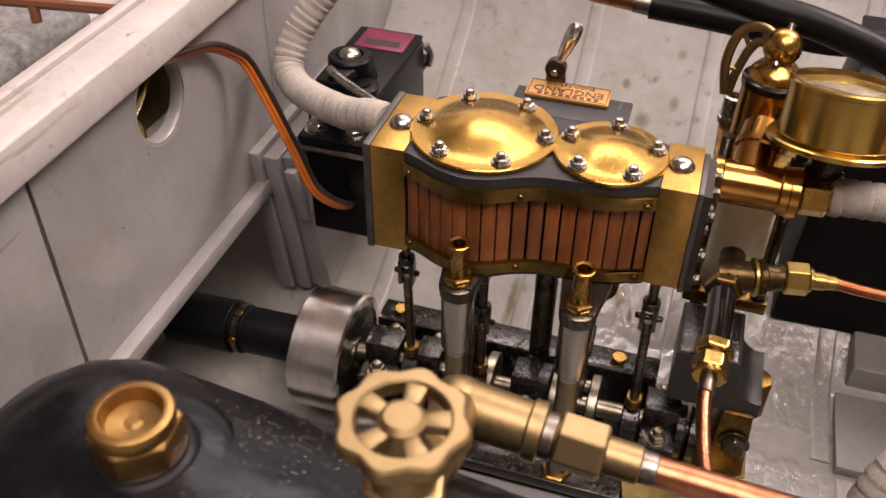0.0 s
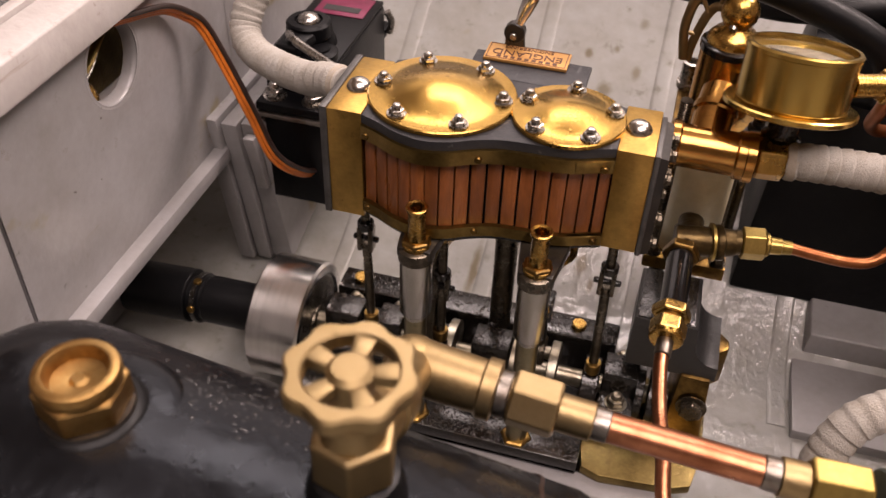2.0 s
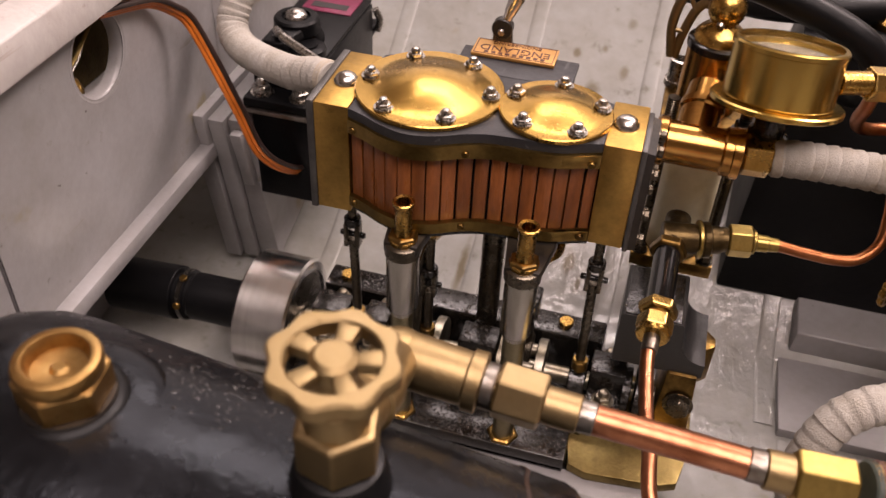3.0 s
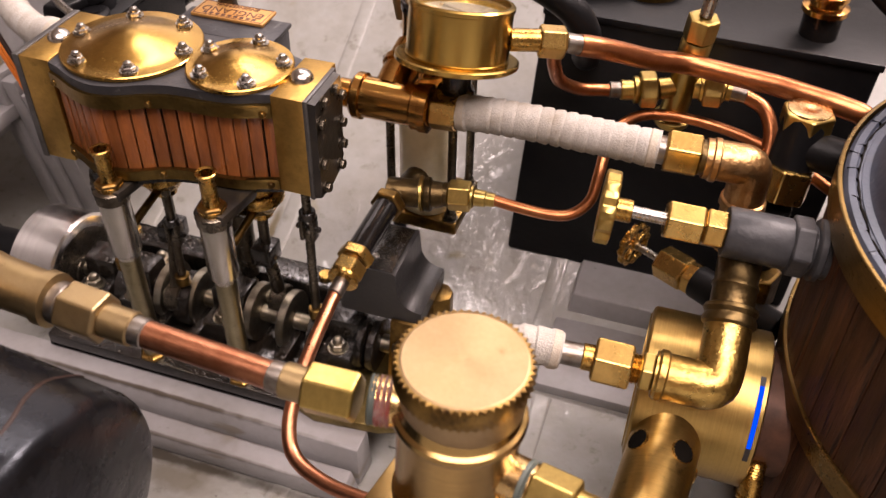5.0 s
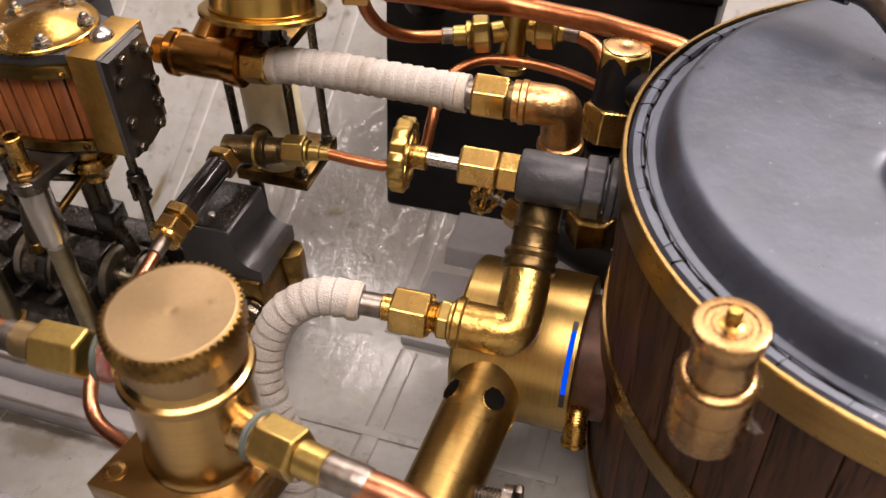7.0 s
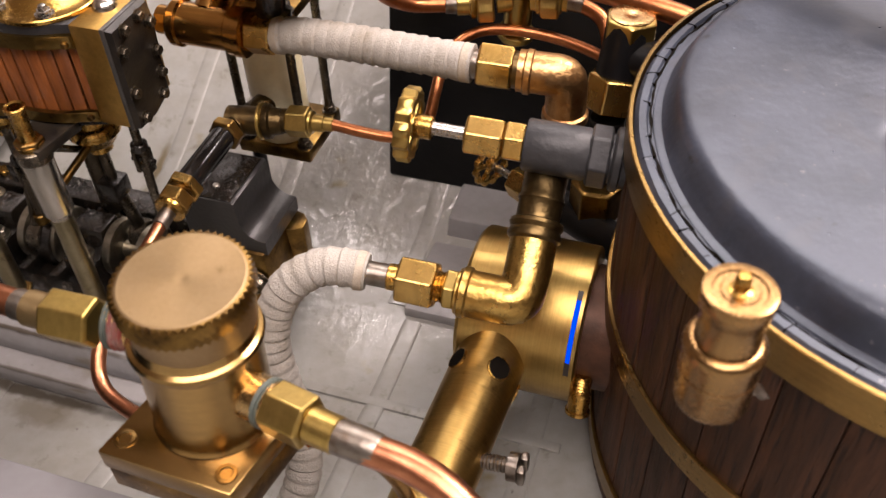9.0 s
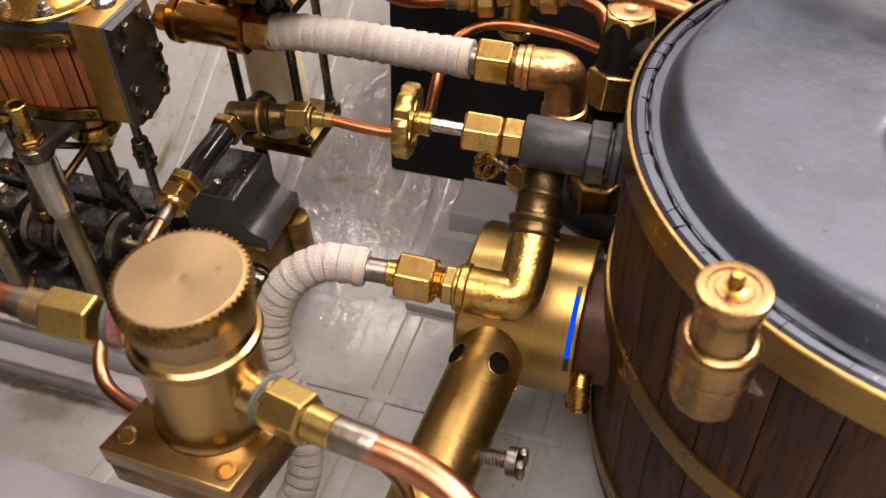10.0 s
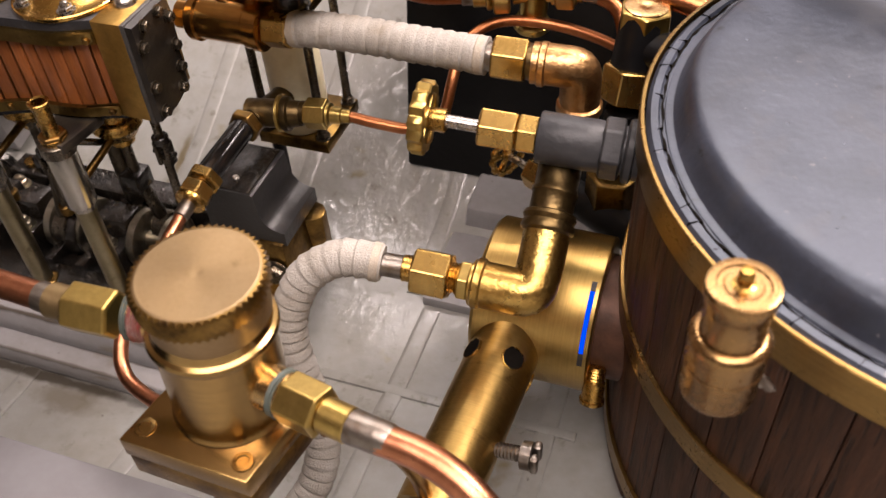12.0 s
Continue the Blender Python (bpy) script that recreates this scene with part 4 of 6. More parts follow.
# cylinder covers
for cx, R, rb, nb, ph in ((0, 17.0, 14.0, 6, 0.0), (29, 12.7, 10.1, 5, math.pi / 2)):
    ri = R * 0.86
    prof = [(0, R - 0.2), (0.25, R), (1.0, R), (1.25, R - 0.25)]
    prof += [(1.27 + R * 0.2 * (1 - k * k) ** 1.6, ri * k) for k in (1.0, 0.95, 0.9, 0.84, 0.78, 0.72, 0.66, 0.6, 0.54, 0.48, 0.42, 0.36, 0.3, 0.24, 0.18, 0.12, 0.06, 0.0)]
    c = part("cylinder_cover", lathe(B(), (cx, 0, -3.4), (cx, 0, 10), prof, 72), COVER, eng, "domed polished brass cylinder cover", 30)
    for i in range(nb):
        a = 2 * math.pi * i / nb + ph
        part("nut", bolt(B(), (cx + rb * math.cos(a), rb * math.sin(a), -2.1), (0, 0, 1), 3.1, 1.0), STEEL, c, "bright acorn nut")
# valve chest with the maker's plate
part("valve_chest", box(B(), 2, 30, 12, 24, -24, -4.4, 0.8), STEEL_DARK, eng)
part("chest_lid", box(B(), 2, 30.5, 12, 24.5, -4.4, -3.2, 0.4), STEEL_DARK, eng)
plate = part("maker_plate", box(B(), 4.6, 25.0, 19.2, 27.2, -3.1, -2.2, 0.2), PLATE, eng, "brass plate with brown-red lettering")


def words(text, size, at, parent, material):
    cu = bpy.data.curves.new("lettering", "FONT")
    cu.body, cu.size, cu.align_x, cu.align_y, cu.extrude = text, size, "CENTER", "CENTER", 0.05
    tmp = bpy.data.objects.new("lettering", cu)
    me = bpy.data.meshes.new_from_object(tmp)
    bpy.data.objects.remove(tmp)
    b = B()
    b.from_mesh(me)
    bpy.data.meshes.remove(me)
    bmesh.ops.rotate(b, verts=b.verts, matrix=Matrix.Rotation(math.pi, 3, "Z"))
    bmesh.ops.translate(b, verts=b.verts, vec=at)
    return part("lettering", b, material, parent)


words("ENGLAND", 3.7, (14.8, 23.0, -2.15), plate, RED_INK)
words("ENGINEERING", 1.9, (14.8, 25.8, -2.15), plate, RED_INK)
bm = B()
for i in range(9):
    x = 7.6 + i * 1.72
    box(bm, x, x + 1.05, 20.2, 21.2, -2.25, -2.12, 0)
part("print_bars", bm, RED_INK, plate)
bm = B()
for a in ((5.1, 24.5, 19.6, 19.8), (5.1, 24.5, 26.7, 26.9), (5.1, 5.3, 19.6, 26.9), (24.3, 24.5, 19.6, 26.9)):
    box(bm, *a, -2.25, -2.12, 0)
part("print_border", bm, RED_INK, plate)
# reversing lever behind
lev = part("lever", hexa(B(), [(8.0, 26, -14), (14.4, 26, -14), (14.4, 29, -14), (8.0, 29, -14), (8.2, 27, 2.2), (12.6, 27, 2.2), (12.6, 29, 2.2), (8.2, 29, 2.2)], 0.5), OILY_SMOOTH, eng)
part("handle", lathe(B(), (10.8, 28, 2.0), (14.6, 28.5, 13), [(0, 1.3), (2.0, 1.2), (4, 1.6), (8, 2.0), (10.6, 1.8), (11.6, 1.0), (11.8, 0)], 16), TURNED, lev, "polished steel handle")
part("pivot", rod(B(), (10.3, 26.8, 0.4), (10.3, 25.8, 0.4), 0.9, seg=14), STEEL, lev)
part("eye", rod(B(), (10.4, 29.2, 1.0), (10.4, 26.6, 1.0), 2.6, seg=24), VALVE, lev)

# glands, rods and crossheads under the block
AX = -85.0
for cx in (0, 29):
    part("gland", lathe(B(), (cx, 0, -32), (cx, 0, -50), [(0, 6.0), (3.0, 6.0), (3.4, 5.4), (5.6, 5.6), (6.0, 6.5), (6.6, 6.8), (9.2, 6.8), (9.8, 6.2), (11.4, 5.2), (12.4, 4.6), (13, 3.4), (15, 3.2)], 32), BRASS, eng, "oily brass gland")
    for a in range(6):
        q = a * math.pi / 3
        part("gland_nut", bolt(B(), (cx + 5.0 * math.cos(q), 5.0 * math.sin(q), -34), (0, 0, -1), 1.8, 1.2, False), OILY, eng)
    part("piston_rod", rod(B(), (cx, 0, -40), (cx, 0, -60), 1.5), OILY_SMOOTH, eng)
    part("crosshead", box(B(), cx - 3, cx + 3, -4, 3, -63, -57, 0.6), OILY, eng)
    lowy = -5 if cx == 0 else 4
    part("connecting_rod", tube(B(), [(cx, 0, -60), (cx, lowy * 0.5, -70), (cx, lowy, -80)], 1.9, 12, smooth=False), OILY_SMOOTH, eng)
    part("big_end", lathe(B(), (cx - 2.2, lowy, -82), (cx + 9, lowy, -82), [(0, 4.3), (0.4, 4.7), (4.0, 4.7), (4.4, 4.3)], 24), OILY_SMOOTH, eng)
    for sgn in (-1, 1):
        x = cx + sgn * 5.2
        w = lathe(B(), (x - 1.4, 0, AX), (x + 9, 0, AX), [(0, 8.4), (0.3, 8.8), (2.5, 8.8), (2.8, 8.4)], 32)
        part("crank_web", w, WEB, eng, "worn bright steel crank web")
    part("crank_pin", rod(B(), (cx - 5, lowy, -82), (cx + 5, lowy, -82), 2.0), WEB, eng)
# front columns with their oil cups
for cx in (0.6, 28.8):
    y = -21.0
    part("lug", hexa(B(), [(cx - 4, -23.5, -33), (cx + 4, -23.5, -33), (cx + 6, -10, -33), (cx - 6, -10, -33), (cx - 4, -23.5, -30), (cx + 4, -23.5, -30), (cx + 6, -10, -30), (cx - 6, -10, -30)], 0.6), VALVE, eng)
    col = part("column", lathe(B(), (cx, y, -31), (cx, y, -92), [(0, 3.4), (0.3, 3.9), (19.6, 3.9), (20.4, 3.4), (20.5, 2.75), (22, 2.75)], 28), COLUMN, eng, "bright turned steel column")
    part("column_shank", rod(B(), (cx, y, -52), (cx, y, -92), 2.75, seg=24), SHANK, eng, "oil-yellowed lower shank")
    part("column_head", lathe(B(), (cx, y, -34.4), (cx, y, 0), [(0, 4.0), (0.3, 4.3), (3.4, 4.3), (3.8, 3.8)], 28), OILY_SMOOTH, eng, "dark iron head of the column")
    part("head_arm", hexa(B(), [(cx - 2.6, -20, -33.6), (cx + 2.6, -20, -33.6), (cx + 5.4, -9, -33.6), (cx + 1.6, -7, -33.6), (cx - 2.6, -20, -31), (cx + 2.6, -20, -31), (cx + 5.4, -9, -31), (cx + 1.6, -7, -31)], 0.5), VALVE, eng)
    part("head_brace", tube(B(), [(cx + 0.2, -18, -46), (cx + 0.8, -5, -43)], 1.1, 12, smooth=False), BRASS_OLD, eng)
    cup = part("oil_cup", lathe(B(), (cx, y, -31), (cx, y, 0), [(0, 3.2), (0.5, 3.4), (1.6, 3.4), (2.0, 2.4), (3.4, 2.0), (10.2, 2.0), (10.8, 2.5), (11.6, 2.6), (11.8, 2.3), (11.6, 1.6), (6.5, 1.5), (6.4, 0)], 24), BRASS, eng, "open brass oil cup")
    part("cup_nut", nut(B(), (cx, y, -30.6), (cx, y, -28.4), 6.2, 0.4), BRASS_OLD, cup)
    part("foot", nut(B(), (cx, y, -91.5), (cx, y, -88.5), 7.4), BRASS_OLD, eng)
# back columns, round dark bars
for x, y in ((16.6, 9.0),):
    part("back_column", rod(B(), (x, y, -32), (x, y, -79.5), 3.2, 3.0), OILY_SMOOTH, eng)
    part("column_nut", bolt(B(), (x - 1, y - 4.0, -79.6), (0, 0, 1), 3.4, 1.8), OILY, eng)
# valve rods with forked joints, and stays
for xt, xb, yy, zf in ((-18.4, -17, -3, -45), (44.2, 44.8, -3, -43), (2.6, 3.0, -3.4, -56)):
    part("valve_rod", tube(B(), [(xt, yy, -33), (xt, yy, zf + 1)], 1.2, 12, smooth=False), OILY_SMOOTH, eng)
    part("fork", box(B(), xt - 2.1, xt - 0.9, yy - 1.6, yy + 1.6, zf - 6, zf + 1.5, 0.3), OILY_SMOOTH, eng)
    part("fork", box(B(), xt + 0.9, xt + 2.1, yy - 1.6, yy + 1.6, zf - 6, zf + 1.5, 0.3), OILY_SMOOTH, eng)
    part("fork_collar", rod(B(), (xt, yy, zf + 3.2), (xt, yy, zf + 0.8), 2.2, seg=16), OILY, eng)
    part("fork_pin", rod(B(), (xt - 3.4, yy, zf - 2.4), (xt + 3.4, yy, zf - 2.4), 0.8, seg=10), OILY, eng)
    part("eccentric_rod", tube(B(), [(xt, yy, zf - 4), ((xt + xb) / 2, yy - 0.6, -60), (xb, yy - 1.5, -76)], 1.25, 12, smooth=False), OILY_SMOOTH, eng)
    part("rod_socket", rod(B(), (xb, yy - 1.5, -72.5), (xb, yy - 1.5, -76), 2.1), BRASS_OLD, eng, "oily brass socket")
    part("eccentric_strap", lathe(B(), (xb - 2.4, -1.5, AX), (xb + 9, -1.5, AX), [(0, 7.6), (0.4, 8.2), (4.4, 8.2), (4.8, 7.6)], 28), OILY, eng)
for a, b in (((31, -18, -33), (24, 4, -52)),):
    part("stay", tube(B(), [a, b], 1.0, 10, smooth=False), OILY, eng)
# crankshaft, bearings and bed
part("crankshaft", rod(B(), (-52, 0, AX), (66, 0, AX), 2.6), WEB, eng, "oily steel crankshaft")
for x, w in ((-26, 5), (-12.5, 3.6), (16.8, 5.2), (52.5, 4.6)):
    cap = part("bearing_cap", hexa(B(), [(x - w, -5.2, -84), (x + w, -5.2, -84), (x + w, 4.6, -84), (x - w, 4.6, -84), (x - w, -4.6, -75.8), (x + w, -4.6, -75.8), (x + w, 3.6, -75.8), (x - w, 3.6, -75.8)], 0.5), OILY, eng)
    part("bearing_foot", box(B(), x - w, x + w, -11.6, 10.4, -93, -82.4, 0.4), OILY, eng)
    for y in (-8.3, 7.2):
        part("bearing_bolt", bolt(B(), (x, y, -82.4), (0, 0, 1), 4.2, 2.0), WEB, cap)
part("bed_rail", box(B(), -33, 50, 10.5, 19.5, -94, -80.2, 0.6), OILY, eng, "oily black bed rail")
part("bed_rail", box(B(), -33, 46, -25, -13.5, -94.3, -89.5, 0.6), OILY, eng, "oily black bed rail")
part("bed_plate", box(B(), -33, 45.8, -25, 19.5, -94.4, -92.6, 0.3), OILY, eng)
for x in (-24, -3, 8, 36, 47):
    part("bed_web", box(B(), x - 1.6, x + 1.6, -14, 11, -93, -88, 0.3), OILY, eng)
for x in (-27, 38.6):
    part("brass_plug", rod(B(), (x, 15, -80.4), (x, 15, -78.6), 2.1), BRASS, eng, "round brass plug")
for x in (58, 61.4):
    part("eccentric", lathe(B(), (x - 1.2, -1, AX), (x + 9, -1, AX), [(0, 7.4), (0.3, 7.9), (2.1, 7.9), (2.4, 7.4)], 28), OILY, eng)
part("foot_plate", prism(B(), [(46, -18), (47, -24), (52, -25.6), (70, -24), (75, -22), (77, -12), (77, 12), (46, 12)], -94.4, -91.4, 0.3), FOOT, eng, "oily brass foot plate")
blk = [(52.5, -70.5), (75.5, -70.5), (75.5, -66)] + [(75.5 - 6.2 * math.sin(a) ** 1.0 - 0.6, -59.8 - 6.2 * math.cos(a)) for a in (0.1, 0.4, 0.7, 1.0, 1.3, 1.57)] + [(68.2, -54.4), (67.6, -54), (53, -54), (52.5, -54.5)]
bm = B()
f, g = [bm.verts.new((x, -4, z)) for x, z in blk], [bm.verts.new((x, 15.5, z)) for x, z in blk]
bm.faces.new(f), bm.faces.new(g)
for i in range(len(blk)):
    j = (i + 1) % len(blk)
    bm.faces.new((f[i], f[j], g[j], g[i]))
pb = part("gear_housing", bm, HOUSING, eng, "blackened steel housing with a scooped shoulder", 25)
part("wet_top", box(B(), 53.4, 67.2, -3.5, 15.0, -54.2, -53.75, 0.15), OILY, pb, "oil-beaded top face")
part("grub_screw", rod(B(), (61, 1, -54.2), (61, 1, -53), 1.0, seg=12), STEEL, pb)
part("housing_leg", hexa(B(), [(66, -6, -92), (76, -6, -92), (76, 14, -92), (66, 14, -92), (67, -5, -70), (74.5, -5, -70), (74.5, 12, -70), (67, 12, -70)], 0.4), BRASS_OLD, eng, "oily brass leg")
part("leg_bolt", bolt(B(), (71.6, -6, -79.6), (0, -1, 0), 5.6, 2.2, False), OILY_SMOOTH, eng)
part("side_wing", prism(B(), [(74, 8), (77, 8.6), (79, 10.5), (79, 13.5), (77, 15.8), (74, 16.4)], -85, -72, 0.5), BRASS_OLD, eng, "rounded brass wing")
# flywheel
FR, FZ = 18.0, AX - 1.4
fw = part("flywheel", lathe(B(), (-50.8, 0, FZ), (0, 0, FZ), [(0, 5), (0.1, FR - 1), (0.9, FR), (15.0, FR), (15.7, FR - 0.7), (15.7, FR - 3.0), (15.2, FR - 3.3), (15.0, FR - 5)], 96), TURNED, eng, "bright lathe-turned steel flywheel", 30)
# the recess takes a darker steel than the rim
part("hollow_face", lathe(B(), (-50.8, 0, FZ), (0, 0, FZ), [(15.1, FR - 3.2), (9.5, FR - 4.2), (8.4, FR - 6.3), (8.2, 7.2), (12.5, 5.6), (15.6, 5.0), (16, 4.2), (16, 2.6)], 72), OILY_SMOOTH, fw, "dark hollow face", 30)
sh = thing("drive_coupling", (-75, 0, -94), "black sleeved propeller shaft coupling with brass screws", "coupling")
part("sleeve", rod(B(), (-50.8, 0, AX - 1.4), (-70, 0, AX - 2.0), 7.2), RUBBER, sh)
part("sleeve", rod(B(), (-75, 0, AX - 2.2), (-96, 0, AX - 3.4), 8.2), RUBBER, sh)
part("collar", lathe(B(), (-69.5, 0, AX - 2), (-75.4, 0, AX - 2.2), [(0, 6.4), (1.8, 6.4), (2.0, 7.5), (3.6, 7.5), (3.8, 6.4), (5.9, 6.4)], 32), BLACK, sh)
part("ring", lathe(B(), (-71.6, 0, AX - 2.1), (-73.4, 0, AX - 2.2), [(0, 7.3), (0.2, 7.75), (1.5, 7.75), (1.7, 7.3)], 32), OILY, sh)
for a in (1.75, 2.9, 5.0):
    y, z = math.cos(a), math.sin(a)
    part("screw", rod(B(), (-72.5, y * 7, AX - 2.1 + z * 7), (-72.5, y * 8.2, AX - 2.1 + z * 8.2), 1.2, seg=14), BRASS_OLD, sh)
part("shaft", rod(B(), (-95, 0, AX - 3.4), (-180, 0, AX - 8), 3.2), BRASS_OLD, sh)
part("bearing_foot", box(B(), -112, -107, -7, 7, -108.5, AX - 6, 0.6), GREY, sh)

# beads of oil standing on the flat tops
rnd = random.Random(5)
bm = B()
tops = [((x - w, x + w, -4.4, 3.4, -75.8), 26) for x, w in ((-26, 5), (-12.5, 3.6), (16.8, 5.2), (52.5, 4.6))]
tops += [((x - w, x + w, 5, 10, -82.4), 16) for x, w in ((-26, 5), (-12.5, 3.6), (16.8, 5.2), (52.5, 4.6))]
tops += [((x - w, x + w, -11, -5.4, -82.4), 16) for x, w in ((-26, 5), (-12.5, 3.6), (16.8, 5.2), (52.5, 4.6))]
tops += [((-32, 49, 11.2, 19, -80.2), 330), ((53.4, 66.5, -3.4, 14.8, -54.0), 240), ((-32, 45, -24.4, -14.2, -89.5), 120)]
for (x0, x1, y0, y1, z), count in tops:
    for _ in range(count):
        c, r = Vector((rnd.uniform(x0, x1), rnd.uniform(y0, y1), z - 0.05)), rnd.choice((0.2, 0.25, 0.3, 0.4, 0.5, 0.6))
        lathe(bm, c, c + Vector((0, 0, 1)), [(0, r), (r * 0.3, r * 0.85), (r * 0.5, r * 0.45), (r * 0.56, 0)], 8)
me = part("oil_film", bm, OIL, eng, "glossy beaded film of dark oil", 80)
me["kind"] = "stuff"

# ---- servo, its mount, lead and hose ----
mount = thing("servo_mount", (-70, 40, -104), "grey painted plywood servo mount of two layers", "mount")
for x0, x1, dy, dz in ((-80.5, -75, 0, 0), (-74.6, -69.5, 1.5, -1.5)):
    part("board", hexa(B(), [(x0, 38 + dy, -104), (x1, 38 + dy, -104), (x1, 66, -96), (x0, 66, -96), (x0, 26 + dy, -41 + dz), (x1, 26 + dy, -41 + dz), (x1, 88, -41 + dz), (x0, 88, -41 + dz)], 0.7), GREY, mount)
part("board", hexa(B(), [(-69.4, 41, -103), (-62, 41, -103), (-62, 66, -96), (-69.4, 66, -96), (-69.4, 30, -43), (-64, 30, -43), (-64, 88, -43), (-69.4, 88, -43)], 0.7), GREY, mount)
part("batten", hexa(B(), [(-66.5, 30.5, -66), (-63, 30.5, -66), (-63, 33, -66), (-66.5, 33, -66), (-67.5, 26.8, -46), (-64, 26.8, -46), (-64, 30, -46), (-67.5, 30, -46)], 0.4), GREY, mount)
part("cross_bar", box(B(), -66, -44, 33.8, 43, -41.9, -40.5, 0.3), SOLDER, mount, "thin dull metal strip")
sv = thing("servo", (-55, 60, -40), "black plastic servo with a pink label and screwed horn", "servo")
part("case", box(B(), -66.3, -43.9, 43, 88.5, -72, -28, 1.2), PLASTIC, sv)
part("lower_case", box(B(), -64, -44.1, 35.5, 42.8, -72, -42.1, 0.8), PLASTIC, sv)
part("case_lid", box(B(), -66.0, -44.2, 43.3, 88.2, -28, -26.6, 0.6), PLASTIC, sv)
fl = part("flange", box(B(), -66, -44.2, 34.6, 43.2, -40.4, -37.4, 0.6), PLASTIC, sv)
part("flange", box(B(), -66, -44.2, 88, 96, -40.4, -37.4, 0.6), PLASTIC, sv)
for x in (-61.6, -49.4):
    part("bolt", bolt(B(), (x, 39.2, -37.4), (0, 0, 1), 5.0, 2.4), STEEL, fl)
part("lug_screw", tube(B(), [(-43.9, 90, -31), (-42.6, 91, -35), (-43.4, 91, -39)], 1.2, 10), STEEL, sv)
part("label", box(B(), -62.8, -46.4, 73.5, 86.6, -26.7, -26.3, 0.1), PINK, sv, "pink foil label with black print")
part("print_bars", box(B(), -60.5, -48.6, 76, 79.6, -26.4, -26.2, 0), INK, sv)
part("boss", lathe(B(), (-55, 55, -27), (-55, 55, 0), [(0, 7), (2, 6.6), (4.4, 5.4), (4.6, 0)], 28), PLASTIC, sv)
hn = part("horn", hexa(B(), [(-60.5, 38, -23), (-53, 38, -23), (-49.5, 58, -23), (-61.5, 58, -23), (-60.0, 38.5, -20), (-53.5, 38.5, -20), (-50, 57.5, -20), (-61, 57.5, -20)], 0.7), PLASTIC, sv)
part("horn_disc", lathe(B(), (-55.6, 53.5, -23.4), (-55.6, 53.5, 0), [(0, 6.4), (0.5, 6.8), (4.2, 6.6), (4.8, 6.0), (4.9, 4.2), (4.0, 4.0)], 32), PLASTIC, hn)
part("horn_screw", lathe(B(), (-55.6, 53.5, -20), (-55.6, 53.5, 0), [(0, 3.5), (1, 3.5), (2.4, 2.8), (3.2, 1.4), (3.4, 0)], 24), STEEL, hn, "bright dome-headed horn screw")
for x, y in ((-57.6, 45.6), (-57.4, 42.2)):
    part("horn_hole", rod(B(), (x, y, -20.4), (x, y, -19.86), 0.9, seg=12), INK, hn)
part("spline_disc", lathe(B(), (-50, 47, -27), (-50, 47, 0), [(0, 5.5), (2.5, 5.5), (3.0, 4.8), (3.0, 3.2), (3.6, 3.0), (3.7, 0)], 28), PLASTIC, sv)
solid("control_rod", tube(B(), [(-57.2, 43, -18.6), (-54, 38.6, -17.4), (-48, 35, -18), (-36, 28, -18.5), (-24, 22, -19), (4, 26, -16), (9.6, 26.6, -13)], 1.25, 12), STEEL, "bright bent steel control rod from servo to engine", "control rod")
ld = thing("servo_lead", (-50, 43, -66), "flat three-core orange and brown servo lead", "wire")
lead = [(-76.6, -7, 6.0), (-76.3, -1.3, 4.4), (-76, 5, 2.7), (-75.6, 12.6, 0.1), (-74.2, 18.6, -4.0), (-72, 22.5, -9), (-67, 23, -20), (-60.5, 22, -33.5), (-56, 24, -48), (-51, 32, -58), (-48, 43, -63)]
for k, m in enumerate((ORANGE, ORANGE, BROWN)):
    off = Vector((1.1, 0.35, 1.0)) * (k - 1) * 0.86
    part("core", tube(B(), [Vector(p) + off for p in lead], 0.72, 10), m, ld, ("amber core", "orange core", "brown core")[k])
xh_line = [(-26, 6, -8.5), (-31, 8.5, -9.5), (-40, 14, -13.5), (-53.5, 23.5, -17), (-62, 29.5, -17.2), (-66, 34, -14), (-65, 39, -7), (-59, 45, 3), (-50, 51, 15), (-40, 57, 29)]
xh = thing("exhaust_hose", (-26, 6, -8.5), "white tape-wrapped exhaust hose leading off the engine", "hose")
part("wrapping", wrapped(xh_line, 4.2, 2.3), TAPE, xh)
for e, f in ((xh_line[0], xh_line[1]), (xh_line[-1], xh_line[-2])):
    d = (Vector(f) - Vector(e)).normalized()
    part("end_binding", lathe(B(), Vector(e) + d * 0.2, Vector(f), [(0, 4.2 * 0.86), (0.3, 4.2 * 1.03), (2.0, 4.2 * 1.07), (2.6, 4.2 * 0.95)], 24), BINDING, xh, "stained end turn of the tape")

# ---- the feed pump behind the engine ----
pu = thing("feed_pump", (63, 39, -98), "brass and steel model feed pump on four posts", "pump")
part("base_plate", box(B(), 52, 74.5, 28.5, 51, -64.6, -60.4, 0.5), BRASS_OLD, pu, "dull brass base plate")
part("base_foot", rod(B(), (56.5, 31, -64.5), (56.5, 31, -108), 2.0), BLACK, pu)
part("base_nut", rod(B(), (63, 36, -67), (63, 36, -64.4), 4.2), BRASS_OLD, pu)
for x, y in ((54.2, 30.8), (72.2, 30.8), (72.2, 48.6), (54.2, 48.6)):
    post = part("post", rod(B(), (x, y, -60.6), (x, y, -11.5), 1.25, seg=14), OILY_SMOOTH, pu)
    part("post_nut", bolt(B(), (x, y, -60.4), (0, 0, 1), 3.2, 1.8, False), OILY_SMOOTH, post)
